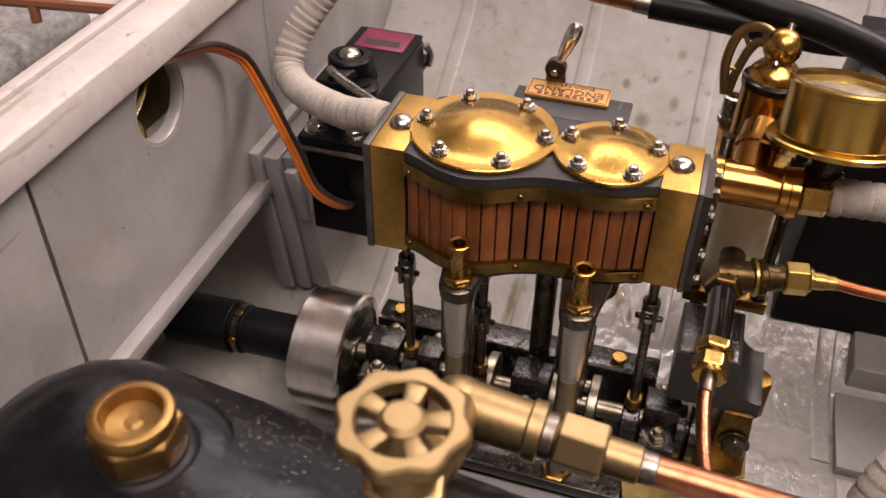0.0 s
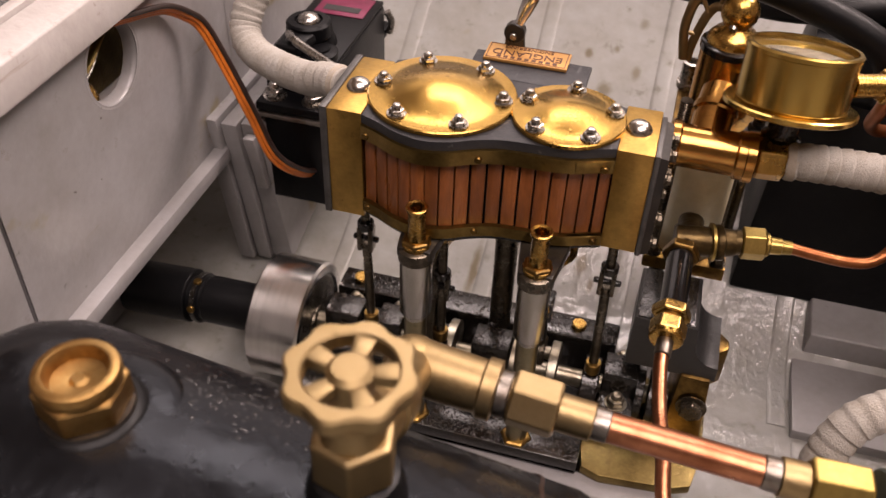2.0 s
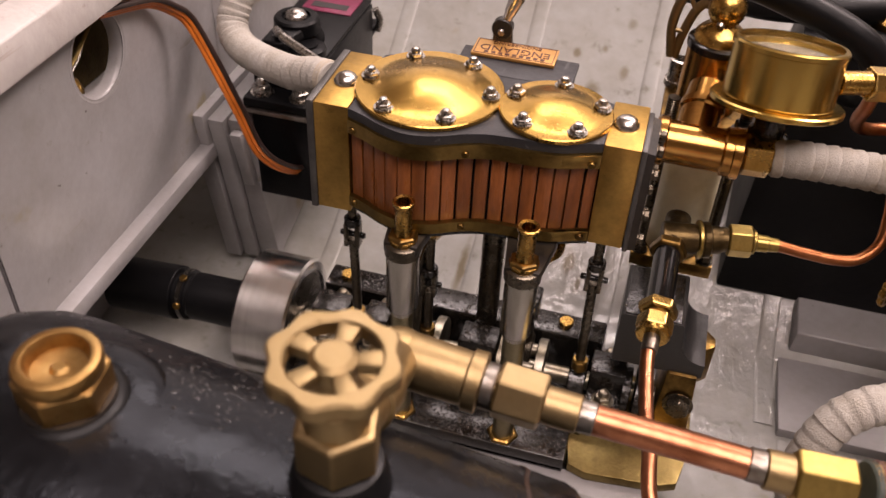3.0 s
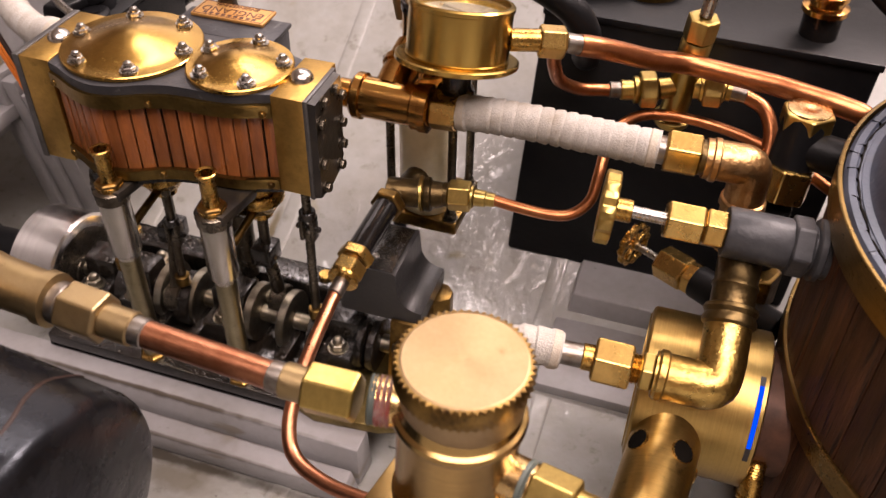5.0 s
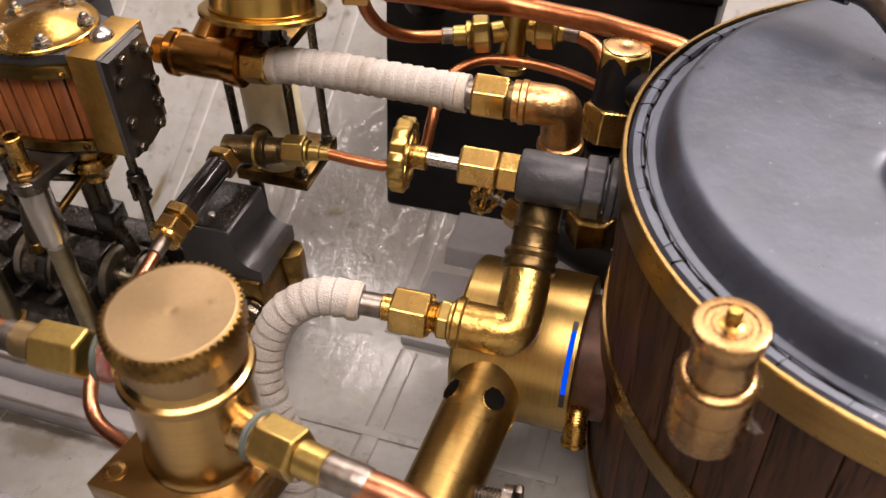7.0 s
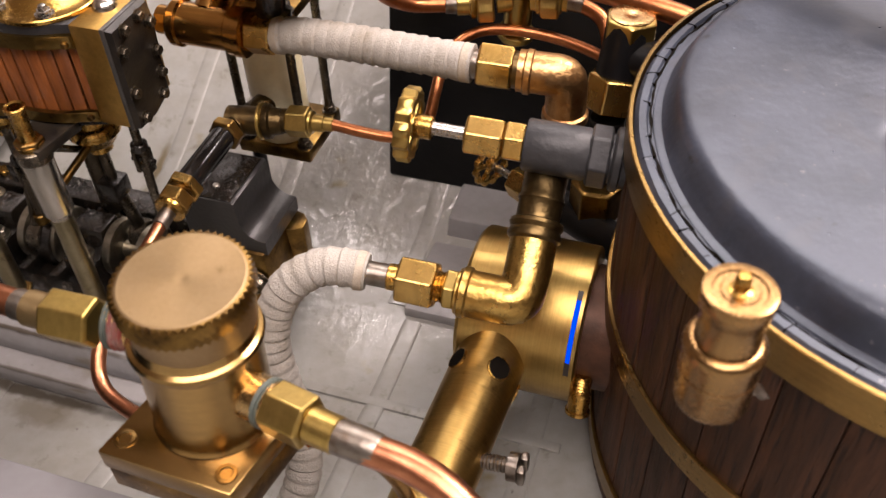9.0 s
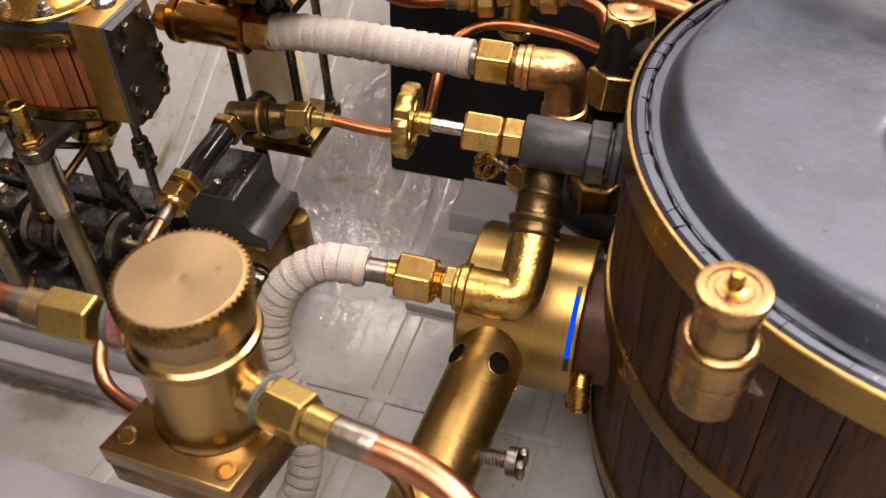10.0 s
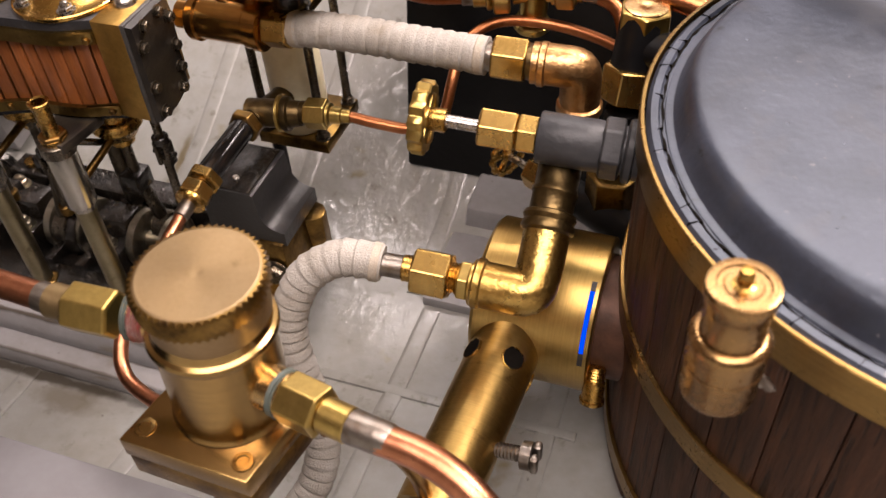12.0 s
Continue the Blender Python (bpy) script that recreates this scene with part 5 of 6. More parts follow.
part("barrel", lathe(B(), (63, 37, -60.4), (63, 37, 0), [(0, 7.6), (0.5, 8), (38, 8), (39, 7.4)], 32), CREAM, pu, "yellowed metal barrel")
part("barrel_stain", lathe(B(), (63, 37, -26.5), (63, 37, 0), [(0, 8.1), (3, 8.6), (4.6, 8.6), (5, 8.0)], 32), BRONZE, pu)
part("top_plate", box(B(), 51.8, 74.6, 28.6, 51, -20.4, -17.4, 0.4), BRASS_OLD, pu, "tarnished brass top plate")
for x, y in ((54.2, 30.8), (72.2, 30.8)):
    part("thread", lathe(B(), (x, y, -17.4), (x, y, 0), [(k * 0.35, 1.55 if k % 2 else 1.25) for k in range(18)], 14), OILY_SMOOTH, pu)
part("cap_bolt", lathe(B(), (54.2, 48.6, -17.4), (54.2, 48.6, 0), [(0, 3.2), (1.6, 3.2), (1.7, 2.6), (7.2, 2.6), (7.4, 1.8), (5.8, 1.7), (5.8, 0)], 22), STEEL, pu, "bright socket-head bolt")
part("corner_nut", bolt(B(), (72.2, 30.8, -17.4), (0, 0, 1), 4.2, 2.2), STEEL_DARK, pu)
part("upper_body", lathe(B(), (62, 41, -18), (62, 41, 20), [(0, 7.6), (1, 8), (2.5, 7.4), (16, 7.2), (17.5, 6.8)], 32), BRONZE, pu)
part("seal_ring", lathe(B(), (62, 41, -1.6), (62, 41, 20), [(0, 7.0), (0.4, 7.6), (2.0, 7.6), (2.4, 7.0)], 32), BLACK_GLOSS, pu, "glossy black seal ring")
part("bonnet", lathe(B(), (62, 41, 0.6), (62, 41, 20), [(0, 6.4), (1.6, 6.2), (3.0, 5.0), (4.0, 3.0), (5.6, 2.2)], 32), BRASS, pu, "polished brass bonnet")
part("ball", ball(B(), (62, 41, 8.6), 4.6), BRASS, pu, "polished brass ball")
part("ball_pin", tube(B(), [(61, 37, 5.4), (62, 41, 9), (63, 44, 13.4)], 1.0, 12, smooth=False), STEEL, pu)
lv = B()
tube(lv, [(60, 44, 9.8), (57, 45, 11.0), (53.6, 46, 10.2), (51.4, 46.5, 7.2), (50.4, 46.8, 3), (50.2, 47, -2), (51.4, 47, -9)], 0.75, 12, wide=1.7)
tube(lv, [(58.6, 44.6, 7.2), (56.6, 45.4, 7.0), (55.2, 46, 5.0), (54.0, 46.4, 1.6), (52.8, 47, -4), (52.2, 47, -9)], 0.7, 12, wide=1.7)
for a, b in (((57.8, 45, 10.8), (57.4, 45.2, 7.0)), ((52.6, 46.2, 9.0), (55.0, 45.9, 4.8)), ((50.3, 46.9, -1.4), (53.3, 46.7, -1.6))):
    tube(lv, [a, b], 0.6, 10, smooth=False)
part("lever", lv, PALE, pu, "pierced and curved dull brass lever arm")
part("outlet_elbow", tube(B(), [(62.5, 30, -47), (62, 18, -45), (61, 14, -44.4)], 3.4, 20, smooth=False), SOOT_BRASS, pu)
part("outlet_body", rod(B(), (58.5, 17, -44), (70, 18.6, -43.6), 3.9), SOOT_BRASS, pu)
part("outlet_collar", lathe(B(), (68.5, 18.4, -43.7), (76, 20, -43.2), [(0, 4.4), (0.5, 4.7), (1.8, 4.7), (2.2, 3.8), (5.0, 3.4)], 24), SOOT_BRASS, pu)
part("union_nut", nut(B(), (74.8, 19.8, -43.2), (81.0, 20.5, -42.9), 7.4, 0.04), VALVE_BRASS, pu)
part("nut_collar", rod(B(), (73.2, 19.6, -43.3), (75.0, 19.8, -43.2), 3.3), SOOT_BRASS, pu)
part("nut_tail", lathe(B(), (80.8, 20.5, -42.9), (87.5, 21, -42.8), [(0, 3.2), (0.8, 3.1), (1.2, 2.3), (4.0, 2.2), (4.2, 1.9), (6.6, 1.8)], 20), VALVE_BRASS, pu)
part("down_elbow_collar", nut(B(), (60.8, 13.0, -44), (60.6, 9.8, -44), 8.2), BRASS_OLD, pu)
part("elbow_ring", lathe(B(), (67.2, 18.2, -43.7), (76, 20, -43.2), [(0, 4.4), (0.3, 5.0), (1.0, 5.0), (1.3, 4.4)], 24), VALVE_BRASS, pu)
solid("pump_pipe", tube(B(), [(87, 21, -42.8), (94, 21.4, -43.8), (102, 22.2, -44.6), (107.6, 23.6, -44.0), (111.6, 26.4, -40.4), (112.4, 31, -34.6), (112.8, 38, -29.2), (115.6, 45, -26.8), (122, 50.5, -26.2), (134, 53, -27.2), (148, 50.6, -28.4), (162, 44, -30.4), (170, 39, -32)], 1.5, 14), COPPER_BROWN, "thin bent copper pipe from pump to boiler", "pipe")

# ---- black pipe with its union, and the small drain pipe ----
bp = thing("check_valve_pipe", (60.5, 3, -48), "glossy black sleeved pipe with brass union", "pipe")
part("sleeve", rod(B(), (60.6, 11, -44), (60.4, -9.5, -44.6), 3.3, seg=24), BLACK_GLOSS, bp)
UA, UD = Vector((60.4, -8.6, -44.6)), Vector((-0.05, -1.0, -0.19)).normalized()
part("upper_nut", nut(B(), UA, UA + UD * 3.0, 8.2, 0.1), NUT, bp)
part("thread", lathe(B(), UA + UD * 2.9, UA + UD * 9, [(k * 0.3, 3.0 if k % 2 else 3.3) for k in range(6)], 20), BRASS_OLD, bp)
part("union_nut", nut(B(), UA + UD * 4.0, UA + UD * 8.2, 7.6, 0.0), NUT, bp)
part("union_rim", lathe(B(), UA + UD * 7.8, UA + UD * 12, [(0, 3.3), (0.4, 3.95), (1.3, 4.05), (1.8, 3.7), (1.9, 2.4)], 28), BRASS, bp)
part("tail", rod(B(), UA + UD * 9.2, UA + UD * 14, 1.95), SOLDER, bp)
solid("drain_pipe", tube(B(), [(59.6, -19, -46.6), (59.8, -26, -48), (61, -38, -48.6), (62.8, -49, -48.6), (64.4, -58, -52), (68, -63.5, -55), (76, -67, -55.4), (86, -69.4, -53.6), (98, -71, -51)], 1.65, 14), COPPER, "small bent copper pipe running down from the union", "pipe")

# ---- tee, gauge and the taped steam line ----
te = thing("steam_tee", (60, 15, -18), "browned bronze steam tee with collars", "pipe tee")
part("body", lathe(B(), (47.4, 15, -14.4), (80, 14.8, -14.4), [(0, 3.6), (3.6, 3.6), (3.9, 5.3), (4.6, 5.9), (6.4, 5.9), (6.8, 5.2), (19.5, 5.2), (20, 5.8), (22, 5.8), (22.4, 5.0)], 36), BRONZE, te)
part("branch", lathe(B(), (60, 17, -13), (61.5, 30, -7), [(0, 4.6), (6.5, 4.8), (6.9, 5.4), (8.6, 5.4), (9, 4.8), (14, 4.6)], 28), BRONZE, te)
part("flange", lathe(B(), (69, 14.8, -14.4), (80, 15, -14.3), [(0, 5.6), (0.3, 6.1), (2.2, 6.1), (2.5, 5.4)], 28), BRONZE, te)
part("union_nut", nut(B(), (71.5, 15, -14.3), (78.2, 15.4, -14.2), 8.8, -0.2), NUT, te)
part("gauge_stem", lathe(B(), (76, 19, -16), (76.6, 19.4, 0), [(0, 3.6), (2, 4.6), (6, 4.6), (6.5, 3.6), (13.5, 3.6)], 24), OILY, te)
ga = thing("pressure_gauge", (76.6, 19.4, -3), "polished brass pressure gauge with pale dial", "gauge")
GC, GA = Vector((76.0, 19.4, -2.8)), Vector((0.0, 0.25, 1.0)).normalized()
_, GU, GV = frame_of(GC, GC + GA)


def dial_at(a, r, h):
    return GC + GA * h + (GU * math.cos(a) + GV * math.sin(a)) * r


part("back_flange", lathe(B(), GC, GC + GA, [(0, 14.5), (0.3, 14.9), (1.2, 14.9), (1.5, 14.4)], 64), GAUGE, ga, "", 30)
part("case", lathe(B(), GC + GA * 1.5, GC + GA * 9, [(0, 12.2), (0.4, 12.5), (0.5, 12.3), (11.4, 12.3), (11.6, 12.6), (12.5, 12.6), (12.9, 12.2), (12.9, 11.4), (12.0, 11.2), (9.2, 11.2), (9.2, 0)], 64), GAUGE, ga, "", 30)
part("dial", lathe(B(), GC + GA * 10.9, GC + GA * 20, [(0, 0), (0.01, 11.1), (0.2, 11.1), (0.25, 0)], 48), DIAL, ga, "pale dial card")
bm = B()
for i in range(22):
    tube(bm, [dial_at(0.8 + i * 0.23, 8.2, 11.2), dial_at(0.8 + i * 0.23, 9.9, 11.2)], 0.09, 4, smooth=False)
part("dial_marks", bm, DIAL_PRINT, ga)
part("needle", tube(B(), [dial_at(3.6, 2.2, 11.6), dial_at(0.5, 7.6, 11.6)], 0.14, 6, smooth=False), DIAL_PRINT, ga)
pane = part("pane", lathe(B(), GC + GA * 12.4, GC + GA * 20, [(0, 0), (0.01, 11.2), (0.5, 11.2), (0.6, 0)], 48), GLASS, ga)
pane.visible_shadow = False
part("side_boss", rod(B(), (88.0, 22.4, 3.6), (94.8, 24.8, 3.5), 2.7), BRASS, ga)
sp = thing("gauge_union", (97, 26, 0), "brass union beside the gauge with a soldered copper siphon", "pipe union")
part("nut", nut(B(), (94.2, 24.9, 3.2), (100.2, 27.3, 2.6), 6.9, 0.04), NUT, sp)
part("ferrule", rod(B(), (100, 27.2, 2.7), (103.6, 29.3, 1.6), 2.4), SOLDER, sp)
part("siphon", tube(B(), [(97.5, 28, -0.5), (97.6, 31, -6), (98.2, 37, -13), (102, 44, -18.6), (108, 48.6, -20.4), (113, 50.4, -20.4)], 1.7, 14), COPPER_BROWN, sp)
solid("steam_pipe", tube(B(), [(103.2, 29.1, 1.7), (107, 31.6, 0.5), (112, 36, -2), (120, 42.5, -6), (127, 48.0, -8.5), (134, 49.4, -9.6), (141, 49, -10), (150, 47.8, -10), (157.5, 45.6, -10), (165.8, 43.8, -10.5), (172, 43, -12), (176, 44, -18)], 2.65, 18), COPPER_BROWN, "thick copper steam pipe from the gauge towards the boiler", "pipe")
th_line = [(78, 15.4, -14.2), (84, 15.6, -13.6), (96, 16.4, -13.8), (110, 17.2, -14.6), (126.5, 17.6, -15.2)]
th = thing("steam_hose", (78, 15.4, -14.2), "white tape-wrapped straight steam line", "hose")
part("wrapping", wrapped(th_line, 4.3, 2.9), TAPE, th)
for e, f in ((th_line[0], th_line[1]), (th_line[-1], th_line[-2])):
    d = (Vector(f) - Vector(e)).normalized()
    part("end_binding", lathe(B(), Vector(e) + d * 0.2, Vector(f), [(0, 4.3 * 0.86), (0.3, 4.3 * 1.03), (2.0, 4.3 * 1.07), (2.6, 4.3 * 0.95)], 24), BINDING, th, "stained end turn of the tape")
el = thing("steam_elbow", (140, 19, -22), "copper elbow with brass union nut", "pipe elbow")
part("tail", rod(B(), (125.2, 17.6, -15.1), (128.5, 17.7, -15.2), 3.4), SOLDER, el)
part("union_nut", nut(B(), (127.8, 17.6, -15.1), (136.0, 18.3, -15.5), 9.4, -0.38), NUT, el)
part("nut_neck", rod(B(), (135.6, 18.3, -15.5), (138.8, 18.5, -15.7), 4.2), SOOT_BRASS, el)
part("bend", tube(B(), [(137, 18.4, -15.6), (143.6, 19.1, -15.9), (146.4, 19.7, -16.3), (147.7, 20.0, -17.5), (148, 20.1, -20.2), (148, 20.1, -28), (148, 20, -40)], 4.8, 28), ELBOW, el)
part("foot_lip", lathe(B(), (148, 20.1, -25.4), (148, 20, -40), [(0, 4.8), (0.5, 5.4), (2.2, 5.5), (2.8, 4.8)], 28), ELBOW, el)
part("lip", lathe(B(), (138.4, 18.5, -15.7), (145, 19, -16), [(0, 4.8), (0.4, 5.2), (1.6, 5.2), (2, 4.7)], 28), ELBOW, el)

# ---- water tank, its valve tee and fittings ----
tk = thing("water_tank", (130, 90, -97), "black painted sheet-metal water tank", "tank")
part("body", hexa(B(), [(82, 66, -97), (172, 66.5, -97), (172, 112, -70), (82, 112, -70), (86, 71.5, -11), (177, 72.8, -13), (180, 114, -13), (89, 112, -11)], 0.9), BLACK, tk)
part("seam", hexa(B(), [(85.5, 70.6, -12.6), (177.6, 72, -14.6), (180.6, 115, -14.6), (88.5, 113, -12.6), (85.5, 70.8, -10.6), (177.6, 72.2, -12.4), (180.6, 115, -12.4), (88.5, 113, -10.6)], 0.5), BLACK, tk)
fb = thing("tank_fitting", (159, 86, -12), "brass and copper pipe fitting on the tank's top", "fitting")
part("collar", rod(B(), (160, 84, -12.6), (160, 84, -5), 5.2), BLACK_GLOSS, fb)
part("nut", lathe(B(), (160, 84, -6), (160, 84, 20), [(0, 4.4), (1, 6.2), (2.4, 6.2), (3, 4.6), (4.4, 4.6), (5, 5.6), (6.4, 5.6), (7, 4)], 28), BRONZE, fb)
part("stub", rod(B(), (160, 84, 0), (161, 86, 14), 3.4), COPPER, fb)
fa = thing("tank_filler", (112, 95, -11), "round brass filler cap on the tank's top", "filler cap")
part("cap", lathe(B(), (112, 95, -11.6), (112, 95, 20), [(0, 9.5), (0.6, 10), (2.4, 10), (3, 9), (3.6, 6), (6, 5.6), (6.6, 5)], 40), BRASS_OLD, fa)
vt = thing("valve_tee", (128, 55, -30), "upright brass valve tee with two union nuts", "valve")
part("body", lathe(B(), (126.6, 56.6, -31), (129.4, 54.4, -4), [(0, 4.6), (0.6, 5.0), (2.0, 5.0), (2.6, 3.7), (13, 3.7), (19, 3.7), (20, 4.0), (26, 4.0), (26.6, 3.6)], 28), VALVE_BRASS, vt)
part("bonnet", nut(B(), (129.3, 54.4, -4.5), (129.9, 54, 2.0), 7.4, 0.2), VALVE_BRASS, vt)
part("spindle", rod(B(), (130, 54, 2), (132, 56, 20), 1.7), STEEL, vt)
handwheel(vt, (132, 56, 21), (0.1, 0.1, 1), 8, BRASS, 1.2)
part("left_nut", nut(B(), (117.2, 51.7, -20.2), (121.6, 53.1, -19.9), 8.6, 0.04), VALVE_BRASS, vt)
part("left_collar", lathe(B(), (115.6, 51.2, -20.3), (121.6, 53.1, -19.9), [(0, 3.0), (0.3, 3.7), (1.2, 3.7), (1.8, 3.2)], 24), VALVE_BRASS, vt)
part("left_ferrule", rod(B(), (112.4, 50.2, -20.4), (116.2, 51.4, -20.3), 2.7), VALVE_BRASS, vt)
part("left_tail", rod(B(), (109.6, 49.3, -20.4), (113, 50.4, -20.4), 2.2), SOLDER, vt)
part("left_arm", rod(B(), (122, 53.2, -19.8), (128, 55.4, -19), 2.8), VALVE_BRASS, vt)
part("right_nut", nut(B(), (133.4, 55.5, -18.5), (138.4, 55.8, -18.3), 8.4, 0.04), VALVE_BRASS, vt)
part("right_collar", lathe(B(), (131, 55.3, -18.6), (138.4, 55.8, -18.3), [(0, 3.0), (1.4, 3.0), (1.6, 3.7), (2.4, 3.7), (2.6, 3.0)], 24), VALVE_BRASS, vt)
part("right_collar", lathe(B(), (138.2, 55.8, -18.3), (145, 55.6, -18.6), [(0, 3.4), (0.8, 3.4), (1.2, 2.6), (2.4, 2.5)], 24), VALVE_BRASS, vt)
part("right_tail", rod(B(), (140, 55.8, -18.4), (144.6, 55.6, -18.6), 2.2), SOLDER, vt)
part("right_pipe", tube(B(), [(144, 55.6, -18.6), (149.6, 53.6, -20.6), (152.6, 49.4, -25.4), (152.4, 44, -31.6), (150.6, 39.6, -36)], 1.9, 14), COPPER_BROWN, vt)
pv = thing("check_valve", (158, 36, -30), "black valve body with bright brass hexagon plugs", "valve")
part("body", rod(B(), (158.4, 38.4, -12), (157, 33, -29), 5.4), BLACK, pv)
part("top_plug", nut(B(), (158.5, 38.6, -15.2), (158.56, 38.8, -10.0), 11.2, 0.35, 0.5), VALVE_BRASS, pv, "polished brass hexagon plug")
part("plug_face", lathe(B(), (158.56, 38.8, -10.0), (158.64, 39.06, -3), [(-0.1, 5.2), (0.2, 5.1), (0.35, 4.8), (0.37, 1.2), (0.2, 0.9), (0.2, 0)], 32), BRASS_SATIN, pv, "bright faced top of the plug")
part("bottom_nut", nut(B(), (157.4, 34.6, -23.4), (156.8, 32.2, -32.0), 12.0, 0.3), NUT, pv)
part("inlet", rod(B(), (158, 36.6, -19), (172, 33, -19), 4.8), BLACK, pv)
part("lower_pipe", rod(B(), (156.6, 31.6, -34), (156.4, 31, -62), 4.4), BLACK, pv)
part("lower_nut", nut(B(), (156.5, 28, -52), (156.4, 27, -62), 12, 0.1), BRASS_OLD, pv)
dv = thing("drain_valve", (138, 34, -66), "small brass drain valve with handwheel", "valve")
handwheel(dv, (124.2, 42.2, -64.4), (14, -8, 0.6), 6.6, BRASS, 1.0, 5, 12, 1.8, 1.8)
part("spindle", rod(B(), (124.6, 42, -64.4), (134, 36.4, -64), 1.1), STEEL, dv)
part("gland_nut", nut(B(), (132.6, 37.2, -64), (140.6, 32.6, -63.6), 8.6, 0.2), NUT, dv)
part("second_nut", nut(B(), (140.6, 32.6, -63.6), (143.6, 30.8, -63.4), 8.2, 0.5), NUT, dv)
part("body", rod(B(), (143, 31, -63.4), (165, 18, -63), 4.8), BLACK, dv)

# ---- the main stop valve and gas elbow ----
mv = thing("stop_valve", (140, -3, -20), "brass handwheel stop valve on a dark grey pipe", "valve")
handwheel(mv, (119.0, -5.4, -17.2), (46, 4, -3), 7.8, VALVE_BRASS, 1.5, 5, 14, 2.4, 3.4)
part("hub_end", rod(B(), (120.4, -5.3, -17.3), (124.4, -5, -17.5), 2.6), BRASS, mv)
part("spindle", rod(B(), (123.6, -5, -17.4), (132, -4.3, -18), 1.45), STEEL, mv)
part("gland_nut", nut(B(), (131.4, -4.4, -17.9), (139.6, -3.6, -18.5), 8.0, -0.38), NUT, mv)
part("bonnet_nut", nut(B(), (139.6, -3.6, -18.5), (144.4, -3.2, -18.8), 7.7, -0.3), NUT, mv)
part("pipe", lathe(B(), (144.2, -3.2, -18.8), (166, -1.4, -20.2), [(0, 5.3), (0.4, 5.6), (13.0, 5.6), (13.6, 5.2), (18.2, 5.2), (18.4, 6.4), (18.8, 6.8), (20.0, 6.8), (20.4, 6.0), (26, 6.0)], 32), PIPE_GREY, mv, "dark grey painted pipe")
part("pipe_hexagon", nut(B(), (157.4, -2.1, -19.65), (162.0, -1.7, -19.95), 11.6, 0.2), PIPE_GREY, mv)
ge = thing("gas_elbow", (150, -20, -42), "brass elbow with union nut, tarnished dark above", "pipe elbow")
part("collar", lathe(B(), (149, 1.5, -23.6), (149.6, -25, -42), [(0, 5.2), (0.6, 5.6), (2.4, 5.6), (3, 5.0)], 28), BLACK_GLOSS, ge)
part("upper_pipe", lathe(B(), (149, -0.4, -25), (149.8, -25, -42.2), [(0, 5.0), (1.0, 4.8), (7.6, 4.7), (8.0, 5.0), (8.8, 5.1), (9.2, 4.8), (13.0, 4.8), (13.4, 5.7), (14.2, 5.9), (15.2, 5.4), (16.4, 5.9), (17.2, 5.8), (17.8, 5.1)], 32), SOOT_BRASS, ge, "sooty dark upper pipe with collars")
part("bend", tube(B(), [(149.5, -14.4, -34.9), (149.7, -19, -38.2), (149.7, -23.2, -40.9), (149.2, -25.4, -42.0), (147.6, -26.4, -42.4), (145, -26.6, -42.4), (136.4, -26.8, -42.2)], 5.1, 28), BRASS_WORN, ge)
part("bend_collar", lathe(B(), (139, -26.7, -42.3), (134, -26.9, -42), [(0, 5.1), (0.5, 5.6), (1.8, 5.6), (2.4, 5.0)], 28), BRASS_WORN, ge)
part("thread", lathe(B(), (133.6, -26.95, -42.0), (128, -27.2, -41.8), [(k * 0.35, 3.1 if k % 2 else 3.45) for k in range(8)], 20), BRASS, ge)
part("small_nut", nut(B(), (136.4, -26.8, -42.2), (133.4, -26.9, -42.1), 8.0, 0.26), VALVE_BRASS, ge)
part("union_nut", nut(B(), (131.6, -27.1, -41.9), (123.2, -27.5, -41.5), 9.6, 0.26), NUT, ge)
part("ferrule", rod(B(), (123.6, -27.5, -41.5), (120.8, -27.8, -41.3), 3.0), BRASS, ge)
part("tail", rod(B(), (121.0, -27.8, -41.3), (113.6, -28.6, -40.8), 2.7), SOLDER, ge)
gh_line = [(116.2, -28.2, -40.9), (111.6, -28.8, -40.3), (106, -30, -40.6), (99.6, -33, -44.6), (96, -36.6, -52), (95.6, -39.6, -60), (97.8, -42, -69), (101.4, -45, -78), (104, -49, -87), (103.6, -55, -95), (100, -62, -101.5)]
gh = thing("gas_hose", (116.2, -28.2, -40.9), "white tape-wrapped gas hose in a tight bend", "hose")
part("wrapping", wrapped(gh_line, 4.2, 3.0), TAPE, gh)
for e, f in ((gh_line[0], gh_line[1]), (gh_line[-1], gh_line[-2])):
    d = (Vector(f) - Vector(e)).normalized()
    part("end_binding", lathe(B(), Vector(e) + d * 0.2, Vector(f), [(0, 4.2 * 0.86), (0.3, 4.2 * 1.03), (2.0, 4.2 * 1.07), (2.6, 4.2 * 0.95)], 24), BINDING, gh, "stained end turn of the tape")

# ---- burner ----
bu = thing("gas_burner", (148, -6, -107), "brass drum burner with air tube and blue flame slot", "burner")
DR, DC = 19.2, (-5.5, -68.2)
part("drum", lathe(B(), (133.5, *DC), (170, *DC), [(0, DR - 2.0), (0.3, DR - 0.6), (1.0, DR), (28.4, DR), (28.8, DR - 0.6), (28.8, 0)], 72), BRASS_DRUM, bu, "brushed brass drum", 30)
part("fire_tube", rod(B(), (161.8, *DC), (172, *DC), DR - 4.2, seg=48), SCALED, bu, "heat-browned tube into the boiler")
part("drum_face", lathe(B(), (133.2, *DC), (170, *DC), [(0, 0), (0.01, DR - 2.2), (1, DR - 2)], 48), BRASS_DRUM, bu)
sl = B()
